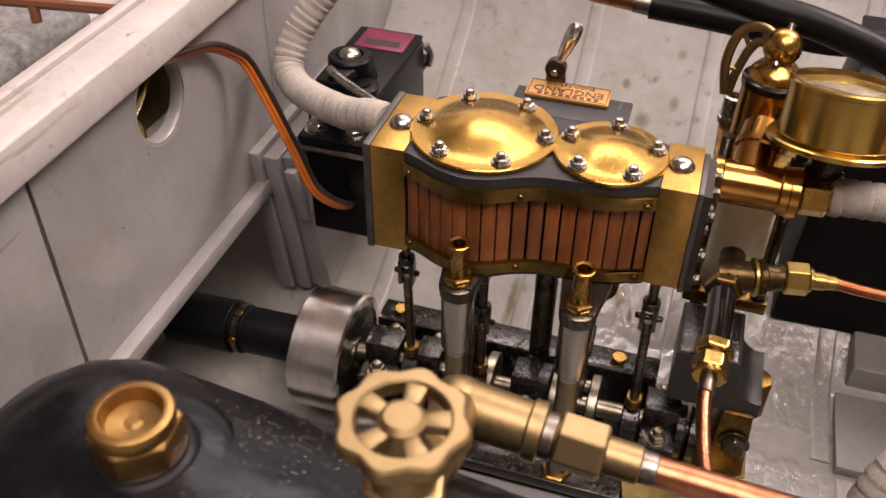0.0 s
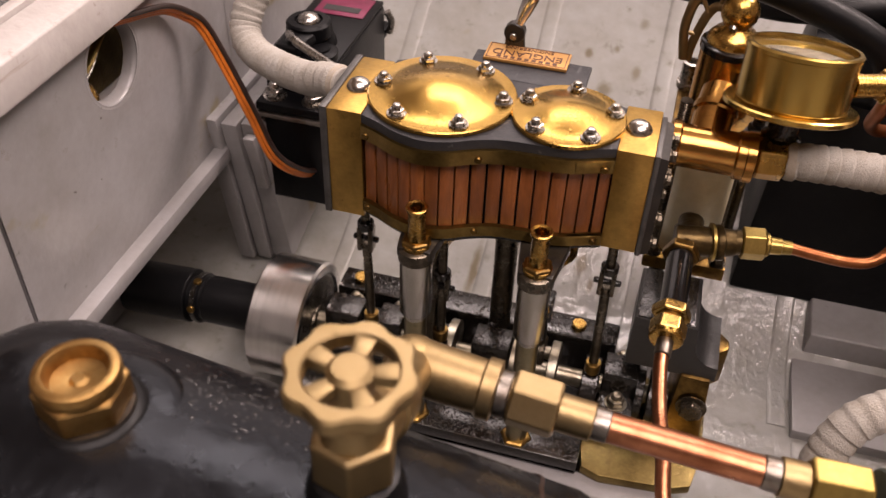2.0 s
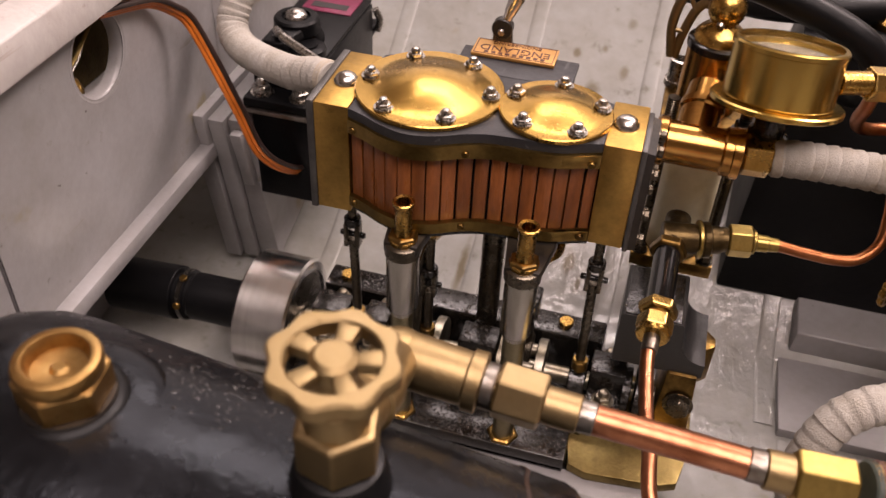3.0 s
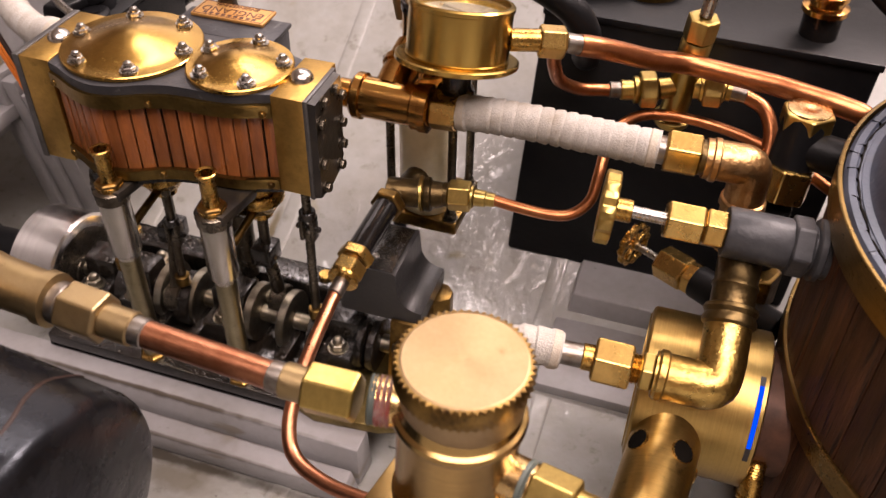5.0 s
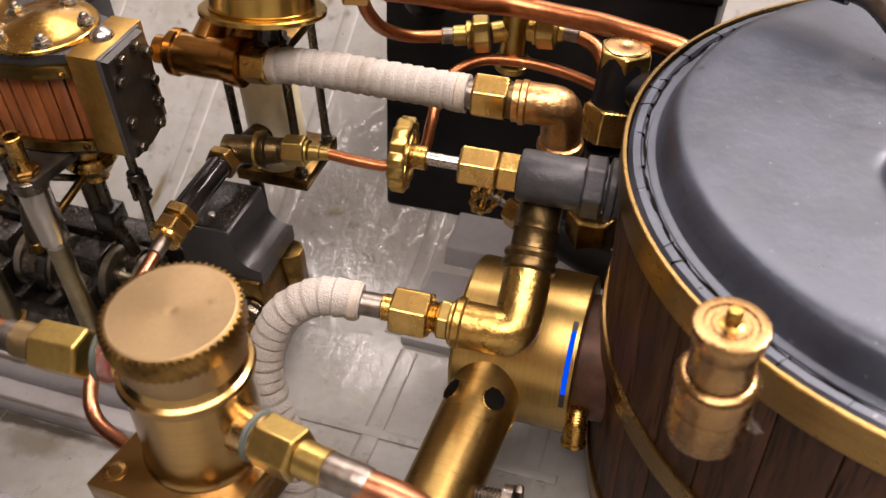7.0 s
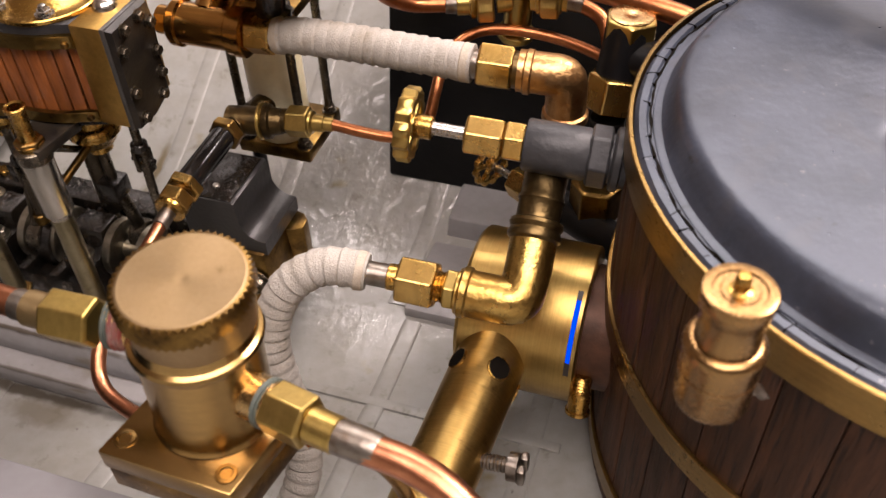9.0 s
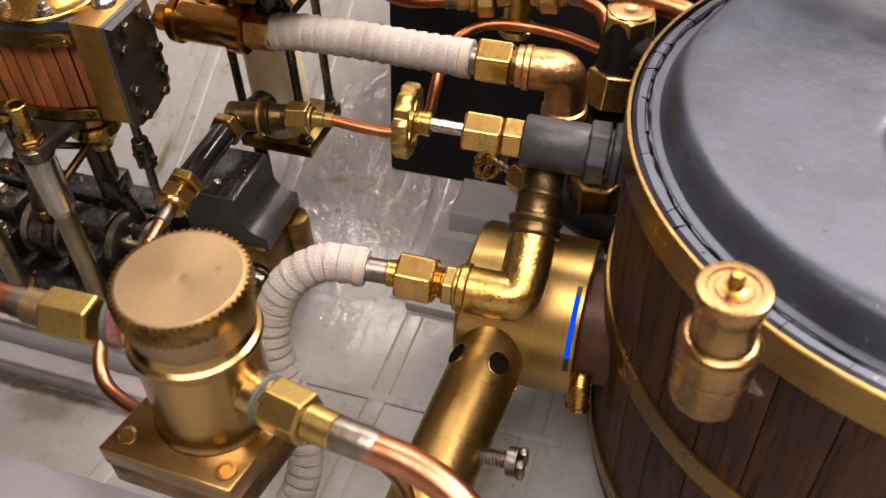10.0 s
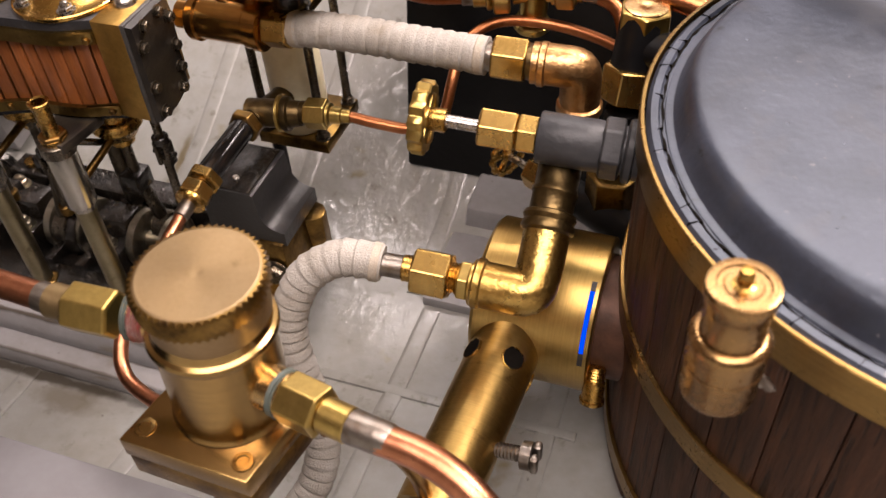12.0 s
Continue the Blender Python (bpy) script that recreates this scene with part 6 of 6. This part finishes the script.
for i in range(9):
    a0, a1 = (math.radians(110 + 62 * (i + k) / 9) for k in (0, 1))
    hexa(sl, [(x, DC[0] + r * math.cos(a), DC[1] + r * math.sin(a)) for r in (DR - 0.6, DR + 0.06) for x, a in ((159.9, a0), (161.1, a0), (161.1, a1), (159.9, a1))], 0)
part("slot", sl, INK, bu, "dark burner slot")
sl = B()
for i in range(7):
    a0, a1 = (math.radians(117 + 44 * (i + k) / 7) for k in (0, 1))
    hexa(sl, [(x, DC[0] + r * math.cos(a), DC[1] + r * math.sin(a)) for r in (DR - 0.4, DR + 0.16) for x, a in ((160.0, a0), (161.0, a0), (161.0, a1), (160.0, a1))], 0)
part("flame", sl, FLAME, bu, "blue gas flame")
TA, TB = Vector((143.5, -16, -66)), Vector((139, -66, -73))
tdir = (TB - TA).normalized()
at_ = part("air_tube", tube(B(), [TA, TB], 8.2, 40, smooth=False), BRASS_TUBE, bu)
for ang in (0.55, -0.8, 1.95):
    rad = Vector((0, 0, 1)) * math.cos(ang) + Vector((1, 0, 0)) * math.sin(ang)
    rad = (rad - tdir * rad.dot(tdir)).normalized()
    c = TA + tdir * 13 + rad * 7.2
    part("hole_edge", lathe(B(), c + rad * 0.6, c + rad * 2, [(0, 2.55), (0, 2.85), (0.5, 2.8), (0.55, 2.55)], 24, closed=True), BRASS, at_)
    # a black disc paints the unlit bore of each hole
    part("air_hole", lathe(B(), c, c + rad, [(0, 2.6), (1.0, 2.6), (1.05, 2.5)], 24), HOLLOW_BLACK, at_, "black disc for a drilled air hole")
sc = TA + tdir * 33.5
part("jet_screw", lathe(B(), sc + Vector((7.2, 0, 1.6)), sc + Vector((20, 0, 3)), [(k * 0.4, 1.9 if k % 2 else 1.6) for k in range(16)] + [(6.4, 3.2), (8.6, 3.2)], 16), SOLDER, at_, "bright slotted screw")
jd = (Vector((12.8, 0, 1.4))).normalized()
for k in (-1, 1):
    e = sc + Vector((7.2, 0, 1.6)) + jd * 8.6
    part("screw_head", box(B(), e.x - 0.2, e.x + 1.7, e.y + (0.45 if k > 0 else -2.9), e.y + (2.9 if k > 0 else -0.45), e.z - 2.6, e.z + 2.6, 0.7), SOLDER, at_)
part("jet_holder", lathe(B(), TB - tdir * 4, TB + tdir * 9, [(0, 6.0), (5, 6.0), (5.4, 4.6), (8, 4.4), (8.2, 3.6), (6, 3.2)], 28), BRASS_OLD, bu)
part("clamp_screw", lathe(B(), (164, -20.4, -69), (164.2, -24.6, -79), [(0, 1.9)] + [(0.5 + k * 0.4, 2.4 if k % 2 else 2.1) for k in range(9)] + [(4.6, 2.6), (9, 2.6), (9.2, 3.0), (10, 3.0)], 18), BRASS, bu)

# ---- boiler ----
BX, BY, BR = 235.4, 6.0, 70.6
bo = thing("boiler", (BX, BY, -107), "upright boiler clad in dark wood with brass hoops", "boiler")
part("shell", lathe(B(), (BX, BY, -107), (BX, BY, 0), [(0, BR - 3), (92, BR - 3), (94, BR - 4)], 96), BLACK, bo)
NP = 40
for i in range(NP):
    a = 2 * math.pi * i / NP
    h = math.pi / NP * 0.975
    bm = B()
    cols = [[bm.verts.new((BX + r * math.cos(a + b), BY + r * math.sin(a + b), z)) for r, b in ((BR - 2.6, -h), (BR - 0.25, -h), (BR, -h * 0.9), (BR, 0), (BR, h * 0.9), (BR - 0.25, h), (BR - 2.6, h))] for z in (-106, -10.2)]
    for k in range(6):
        bm.faces.new((cols[0][k], cols[0][k + 1], cols[1][k + 1], cols[1][k]))
    bm.faces.new(cols[0]), bm.faces.new(cols[1])
    part("plank", bm, WOOD, bo)
for z0, z1 in ((-14.2, -6.4), (-56.4, -50), (-100, -94)):
    part("hoop", lathe(B(), (BX, BY, z0), (BX, BY, 50), [(0, BR + 0.05), (0.01, BR + 0.7), (0.2, BR + 0.95), (z1 - z0 - 0.2, BR + 0.95), (z1 - z0, BR + 0.7), (z1 - z0 + 0.01, BR + 0.05)], 120, closed=True), HOOP, bo, "brass hoop", 30)
bm = lathe(B(), (BX, BY, -11), (BX, BY, 50), [(0, 60), (0.01, BR - 0.2), (3.6, BR - 0.4), (4.4, BR - 1.2), (4.5, BR - 2.6), (3.8, BR - 3.0), (3.7, 60)], 120)
for v in bm.verts:
    if v.co.z > -7.5:
        v.co.z += 0.28 * noise.noise((v.co.x * 0.45, v.co.y * 0.45, 0.3))
part("end_ring", bm, LID, bo, "black end ring with a cracked paint seam", 30)
lidp = [(0, 0), (0.01, 66.9), (1.8, 66.9), (2.6, 66.6), (2.75, 66.2), (2.7, 65.6), (2.85, 65.1), (3.5, 64.6), (5.0, 63.9), (6.8, 63.1), (8.0, 62.4), (8.7, 61.6), (9.1, 60.6), (9.3, 59.4)]
lidp += [(9.4 + 0.6 * (1 - (q / 59) ** 2), q) for q in (58.2 - 1.2 * i for i in range(36))]
lidp += [(9.8, 15), (8.8, 11.5), (7.0, 9.5), (6.2, 7), (6.0, 0)]
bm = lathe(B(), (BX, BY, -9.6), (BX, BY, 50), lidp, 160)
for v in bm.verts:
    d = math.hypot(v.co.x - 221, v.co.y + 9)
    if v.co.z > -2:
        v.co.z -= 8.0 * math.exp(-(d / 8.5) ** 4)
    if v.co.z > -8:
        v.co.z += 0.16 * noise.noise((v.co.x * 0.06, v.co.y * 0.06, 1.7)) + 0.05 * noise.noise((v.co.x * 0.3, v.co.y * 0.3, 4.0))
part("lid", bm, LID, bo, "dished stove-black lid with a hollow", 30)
bm = B()
rows = []
for i in range(360):
    a = 2 * math.pi * i / 360
    r0 = 67.2 + 0.45 * noise.noise((math.cos(a) * 9, math.sin(a) * 9, 2.0)) + 0.25 * noise.noise((math.cos(a) * 34, math.sin(a) * 34, 5.0))
    w = 0.12 + 0.34 * max(0.0, noise.noise((math.cos(a) * 22, math.sin(a) * 22, 8.0)) + 0.25)
    rows.append([bm.verts.new((BX + q * math.cos(a), BY + q * math.sin(a), z)) for q, z in ((r0 - w, -7.9), (r0 - w, -7.0), (r0 + w, -6.95), (r0 + w, -7.9))])
for p, q in zip(rows, rows[1:] + rows[:1]):
    for k in range(4):
        m = (k + 1) % 4
        bm.faces.new((p[k], p[m], q[m], q[k]))
a = 0.0
while a < 2 * math.pi:
    w, q1, lean = random.uniform(0.08, 0.2) / 67, 67 + random.uniform(1.2, 3.2), random.uniform(-0.012, 0.012)
    hexa(bm, [(BX + q * math.cos(b), BY + q * math.sin(b), z) for z in (-7.3, -6.46) for q, b in ((67.3, a - w), (q1, a + lean - w * 0.5), (q1, a + lean + w * 0.5), (67.3, a + w))], 0)
    a += random.uniform(0.06, 0.24)
part("seam", bm, HOLLOW_BLACK, bo, "dark cracked paint in the lid's seam")
bm = B()
for _ in range(60):
    q, a = 57 * math.sqrt(random.random()), random.uniform(0, 2 * math.pi)
    x, y, c = BX + q * math.cos(a), BY + q * math.sin(a), random.choice((0.2, 0.26, 0.34, 0.5))
    top = -0.2 + 0.6 * (1 - (q / 59) ** 2) - 8.0 * math.exp(-(math.hypot(x - 221, y + 9) / 8.5) ** 4) + 0.16 * noise.noise((x * 0.06, y * 0.06, 1.7))
    lathe(bm, (x, y, top - 0.12), (x + random.uniform(-0.3, 0.3), y, top + 2), [(0, c), (0.16, c * 0.9), (0.24, c * 0.4), (0.25, 0)], 7)
part("specks", bm, LID, bo, "grit under the lid's paint")["kind"] = "stuff"
wv = thing("whistle_valve", (187.6, -64, -12), "turned bronze whistle valve soldered to the boiler's side", "valve")
SX, SY = 187.6, -64.0
part("body", lathe(B(), (SX, SY, -12), (SX, SY, 20), [(0, 3), (0.5, 4.9), (1.2, 5.4), (2.0, 5.6), (12.2, 5.6), (12.4, 5.85), (13.4, 5.9), (13.9, 5.7), (14.3, 5.0), (14.4, 4.6)], 48), TURNED_BRONZE, wv)
part("body_ring", lathe(B(), (SX, SY, -4.4), (SX, SY, 20), [(0, 5.6), (0.15, 5.75), (0.6, 5.75), (0.75, 5.6)], 48), TURNED_BRONZE, wv)
part("neck", lathe(B(), (SX, SY, 2), (SX, SY, 20), [(0, 4.6), (3, 4.5), (5.8, 4.5), (6.6, 4.7), (7.2, 4.95), (9.6, 5.15), (10.1, 4.95), (10.2, 4.6), (10.2, 3.7), (9.9, 3.5), (9.9, 2.7), (10.1, 2.5), (10.1, 0)], 48), TURNED_BRONZE, wv)
part("pin", lathe(B(), (SX, SY, 11.9), (SX, SY, 20), [(0, 1.7), (0.3, 1.7), (0.5, 1.1), (2.4, 1.1), (2.9, 0.8), (3.0, 0)], 18), BRASS, wv)
bm = tube(B(), [(191.4, -60.6, -9.6), (193.6, -59.4, -12.2), (196.4, -58.0, -15.4)], lambda q: 1.7 + 0.5 * math.sin(q * 2.3) - 0.12 * q, 12, wide=0.6)
for v in bm.verts:
    v.co += Vector((1, 0.4, 1)) * (0.5 * noise.noise(v.co * 0.7))
part("clamp", bm, SOLDER, wv, "ragged grey solder lug")

# ---- oil separator ----
lu = thing("oil_separator", (105, -76, -44), "turned brass separator pot with knurled cap", "pot")
LX, LY = 107.0, -73.6
part("base_plate", hexa(B(), [(91, -89, -37), (117, -90, -37), (121, -69, -37), (95.5, -66, -37), (91, -89, -32), (117, -90, -32), (121, -69, -32), (95.5, -66, -32)], 0.4), POT, lu)
part("base_block", hexa(B(), [(91.3, -88.7, -43), (116.8, -89.6, -43), (120.6, -69, -43), (95.7, -66.3, -43), (91.3, -88.7, -37.4), (116.8, -89.6, -37.4), (120.6, -69, -37.4), (95.7, -66.3, -37.4)], 0.4), BRASS_OLD, lu)
for x, y in ((94.4, -85.4), (114.6, -86.6), (117.4, -72)):
    part("screw", lathe(B(), (x, y, -32), (x, y, 0), [(0, 2.0), (0.3, 1.9), (0.35, 1.3), (0.1, 1.1), (0.1, 0)], 18), POT, lu)
part("pot", lathe(B(), (LX - 0.6, LY - 1.2, -32), (LX, LY, 0), [(0, 11.0), (0.7, 10.6), (1.6, 10.45), (18.0, 10.45), (18.5, 10.8), (19.0, 11.2), (19.8, 11.3), (20.4, 11.0), (20.8, 10.3), (23, 9.8)], 72), POT, lu, "", 30)
cap = part("cap", lathe(B(), (LX, LY, -9.6), (LX, LY, 5), [(0, 9.4), (0.2, 10.2), (3.0, 10.4), (9.2, 10.4), (9.6, 10.3), (9.75, 9.9)] + [(9.75 - 0.035 * (k % 2), 9.8 - 0.35 * k) for k in range(26)] + [(9.70, 0.6), (9.62, 0)], 72), FACED, lu, "turned brass cap", 30)
kn, n = B(), 108
rows = []
for h, r0, amp in ((-4.4, 10.3, 0), (-4.3, 10.8, 0.35), (-3.2, 11.0, -0.35), (-2.1, 11.05, 0.35), (-1.0, 11.05, -0.35), (-0.3, 11.0, 0.35), (-0.05, 10.75, 0.33), (0.02, 10.2, 0)):
    rows.append([kn.verts.new((LX + (r0 + amp * (1 if i % 2 else -1)) * math.cos(2 * math.pi * i / n), LY + (r0 + amp * (1 if i % 2 else -1)) * math.sin(2 * math.pi * i / n), h)) for i in range(n)])
for p, q in zip(rows, rows[1:]):
    for i in range(n):
        j = (i + 1) % n
        kn.faces.new((p[i], p[j], q[j], q[i]))
# tarnished brass here carries the shade below the cap's rim
part("knurled_ring", kn, BRASS_OLD, cap, "knurled band, darkened for shade", 15)
part("left_socket", rod(B(), (99, -74.8, -13), (92, -76, -12.6), 4.2), BRASS_SATIN, lu)
part("thread_seal", lathe(B(), (95.6, -75.5, -12.8), (88, -77, -12.4), [(k * 0.45, 4.45 if k % 2 else 4.05) for k in range(7)], 22), RED, lu, "red thread sealant")
part("thread_tape", lathe(B(), (93.0, -75.9, -12.7), (88, -77, -12.4), [(0, 4.0), (0.3, 4.35), (0.8, 4.2), (1.1, 4.35), (1.4, 4.0)], 22), THREAD, lu, "pale thread tape")
part("thread_tape", lathe(B(), (118.9, -77.15, -22.3), (130, -79.6, -22), [(0, 4.1), (0.3, 4.45), (0.9, 4.3), (1.3, 4.5), (1.6, 4.1)], 22), THREAD, lu, "pale thread tape")
part("right_socket", rod(B(), (114, -76, -22.4), (121, -77.6, -22.2), 4.2), BRASS_SATIN, lu)
part("right_nut", nut(B(), (120.4, -77.6, -22.2), (128.2, -79.2, -22), 8.2, 0.33), VALVE_BRASS, lu)
part("right_ferrule", rod(B(), (128, -79.2, -22), (133.4, -80.1, -22), 3.2), VALVE_BRASS, lu)
part("right_solder", lathe(B(), (133, -80.05, -22), (141, -80.95, -22), [(0, 3.0), (1.5, 3.05), (3, 2.95), (5, 2.98), (7.5, 2.8), (7.8, 2.6)], 24), SOLDER, lu)
part("drain_stub", rod(B(), (104, -71.4, -43), (99, -71.4, -52), 2.6), BRASS_OLD, lu)
part("foot", rod(B(), (106, -82, -42.6), (106, -84, -70.5), 4), BRASS_OLD, lu)
solid("return_pipe", tube(B(), [(138, -80.8, -22), (146, -81.6, -22.4), (153, -83.4, -24), (160, -86.6, -28), (166, -91, -36), (169, -95, -48), (170, -98, -62), (170, -99, -80)], 2.75, 18), COPPER, "thick bent copper pipe from the separator pot", "pipe")
solid("thin_drain", tube(B(), [(126, -77, -30), (131, -73, -36), (136, -69, -48), (138, -66, -64), (138, -64, -88), (138, -62, -106)], 1.7, 12), BRONZE, "thin dark copper drain pipe", "pipe")

# ---- gas tank and main copper line ----
gt = thing("gas_tank", (10, -107, -47), "black leather-covered gas cylinder with brass filler", "gas tank")
TY, TR = -107, 31.4
TD = Vector((1, -0.027, -0.117)).normalized()
TC = Vector((0, -109.5, -30.3))
_, TU, TV = frame_of(TC, TC + TD)
T0, T1 = TC - TD * 58, TC + TD * 49
TL = 107
shell_line = [(0, 0), (0.5, 10), (2.6, 18.5), (7, 25.5), (12, 29.2), (17, 31), (22, TR), (TL - 4.2, TR), (TL - 2.6, TR - 0.4), (TL - 1.2, TR - 1.4), (TL - 0.4, TR - 2.8), (TL, TR - 5), (TL + 0.9, TR - 12), (TL + 1.4, TR - 20), (TL + 1.5, 0)]
part("shell", lathe(B(), T0, T1, shell_line, 96), LAGGED, gt, "", 30)


def on_tank(s, a, h):
    """A point on the shell: s along from the middle, a the angle from the top towards the engine, h above the skin."""
    return TC + TD * s + (Vector((0, 0, 1)) * math.cos(a) + Vector((0, 1, 0)) * math.sin(a)).normalized() * (TR + h)


part("seam_strip", tube(B(), [on_tank(41 + (5.5 - 6.5 * a) + 0.6 * math.sin(9 * a), a, 0.15) for a in (0.0, 0.2, 0.4, 0.6, 0.8, 0.95, 1.05)], 0.4, 8, wide=0.6), BROWN, gt, "worn brown overlap of the covering")
part("seat", lathe(B(), (-21.5, TY, 0), (-21.5, TY, 20), [(0, 13.6), (1.4, 12.6), (2.2, 11.2), (2.4, 8)], 48), LAGGED, gt)
part("filler_boss", lathe(B(), (-21.5, TY, 2.0), (-21.5, TY, 20), [(0, 8.4), (0.8, 8.0), (1.6, 7.2), (1.8, 6)], 40), BLACK, gt)
part("filler_washer", lathe(B(), (-21.5, TY, 3.4), (-21.5, TY, 20), [(0, 6.6), (0.3, 6.8), (0.8, 6.6), (0.9, 5)], 36), VALVE, gt)
part("filler_hexagon", nut(B(), (-21.5, TY, 3.8), (-21.5, TY, 8.9), 11.6, 0.4), AMBER, gt, "amber brass hexagon")
part("filler_plug", lathe(B(), (-21.5, TY, 8.4), (-21.5, TY, 20), [(0, 5.2), (0.3, 5.9), (2.0, 6.1), (2.7, 5.8), (3.0, 5.2), (2.9, 4.5), (2.2, 4.1), (0.9, 3.8), (0.6, 1.4), (1.1, 0.9), (1.1, 0)], 40), AMBER, gt, "brass filler plug with a recessed top")
# raised blisters of the covering, thickest beside the filler
rnd = random.Random(11)
bm = B()
for i in range(300):
    q, a = rnd.gauss(-4.5, 6.5), rnd.gauss(0.40, 0.13)
    r = rnd.uniform(0.32, 0.62)
    p = on_tank(q, a, 0)
    if math.hypot(p.x + 21.5, p.y - TY) > 13.2:
        lathe(bm, on_tank(q, a, -0.05), on_tank(q, a, 1), [(0, r), (r * 0.35, r * 0.8), (r * 0.55, r * 0.4), (r * 0.6, 0)], 7)
part("blister_beading", bm, BLACK_GLOSS, gt, "small glossy blisters on the covering")["kind"] = "stuff"
part("support", hexa(B(), [(-30, -122, -70.5), (40, -122, -70.5), (40, -92, -70.5), (-30, -92, -70.5), (-30, -124, -52), (40, -124, -58), (40, -96, -58), (-30, -96, -52)], 0.6), BLACK, gt)
gv = thing("gas_valve", (17.8, -107, 0), "brass gas valve with scalloped handwheel on the tank", "valve")
VX, VY = 18.0, -106.0
part("base", lathe(B(), (VX, VY, -4.5), (VX, VY, 20), [(0, 7.4), (5, 6.8), (8, 6.0), (9.0, 4)], 32), BLACK, gv)
part("body", nut(B(), (VX, VY, 4), (VX, VY, 12), 10.4, 0.3), PALE, gv)
part("gland", lathe(B(), (VX, VY, 11), (VX, VY, 30), [(0, 4.8), (1, 4.4), (5, 4.2), (6, 3), (9, 1.6), (11.5, 1.6)], 28), PALE, gv)
handwheel(gv, (VX, VY, 22), (0, 0, 1), 8.2, PALE, 1.45, 5, 8, 3.0, 2.6)
part("arm", lathe(B(), (VX, VY + 3, 7), (16.6, -77, -8), [(0, 4.2), (8, 4.2), (8.4, 4.8), (16, 4.8), (16.4, 4.0), (33, 4.0)], 28), PALE, gv)
ln = thing("gas_line", (50, -76, -14), "straight copper gas pipe with brass unions", "pipe")
part("corner", ball(B(), (16.4, -75, -9), 5.2), PALE, ln)
part("elbow", lathe(B(), (16.4, -75, -9), (60, -76.6, -12.2), [(0, 4.9), (12, 4.6), (12.4, 5.2), (14.6, 5.2), (15, 3.6), (18, 3.4)], 28), PALE, ln)
part("seal", rod(B(), (31.2, -75.6, -10.2), (33.4, -75.7, -10.3), 4.0), SOLDER, ln)
part("nut", nut(B(), (33.4, -75.7, -10.3), (41.6, -76, -10.9), 8.6, 0.04), PALE, ln)
part("ferrule", rod(B(), (41.4, -76, -10.9), (47.4, -76.2, -11.3), 3.2), PALE, ln)
part("solder", rod(B(), (47, -76.2, -11.3), (50, -76.3, -11.5), 2.75), SOLDER, ln)
part("tube", tube(B(), [(49.6, -76.3, -11.5), (76, -77.2, -12.4)], 2.55, 18, smooth=False), COPPER, ln)
part("solder", rod(B(), (74, -77.1, -12.3), (77, -77.2, -12.4), 2.75), SOLDER, ln)
part("ferrule", rod(B(), (76.6, -77.2, -12.4), (82, -77.2, -12.5), 3.2), PALE, ln)
part("nut", nut(B(), (80.8, -77.2, -12.5), (90.0, -76.8, -12.6), 7.9, 0.04), VALVE_BRASS, ln)

# ---- black rubber hoses along the top ----
solid("rubber_hose", tube(B(), [(20, 54, 28), (38, 51, 18.6), (54.4, 50, 14.2), (69.6, 50, 11.3), (86.4, 50, 5.8), (97, 49.4, 0.6), (101.4, 50.4, -6), (101.4, 56, -15), (100, 69, -22)], 3.9, 20), RUBBER, "black rubber hose drooping to the water tank", "hose")
hs = thing("joined_hose", (60, 84, -8), "black rubber hose on a soldered copper tail", "hose")
part("hose", tube(B(), [(27, 85, -4.6), (40, 84.6, -5.2), (52, 84.4, -6), (66, 84, -7), (78, 84, -7.6), (92, 85, -6.6), (106, 90, -6.4)], 4.0, 20), RUBBER, hs)
part("tail", tube(B(), [(8, 85.6, -3), (18, 85.2, -4), (29, 85, -4.8)], 2.8, 16), COPPER, hs)
part("solder", rod(B(), (22, 85.1, -4.3), (27.4, 85, -4.7), 3.1), SOLDER, hs)
hr = thing("lid_hose", (205, 38, 0), "black rubber hose on a dull metal tail over the boiler lid", "hose")
part("hose", tube(B(), [(160, 54, 24), (170, 51, 15.5), (179, 48.5, 11.4), (191, 46, 10.2), (203, 41, 10)], 4.3, 20), RUBBER, hr)
part("tail", tube(B(), [(202, 41.4, 10), (208, 36.4, 9.6), (214, 29, 6), (218, 22, -1)], 3.2, 16), SOLDER, hr)
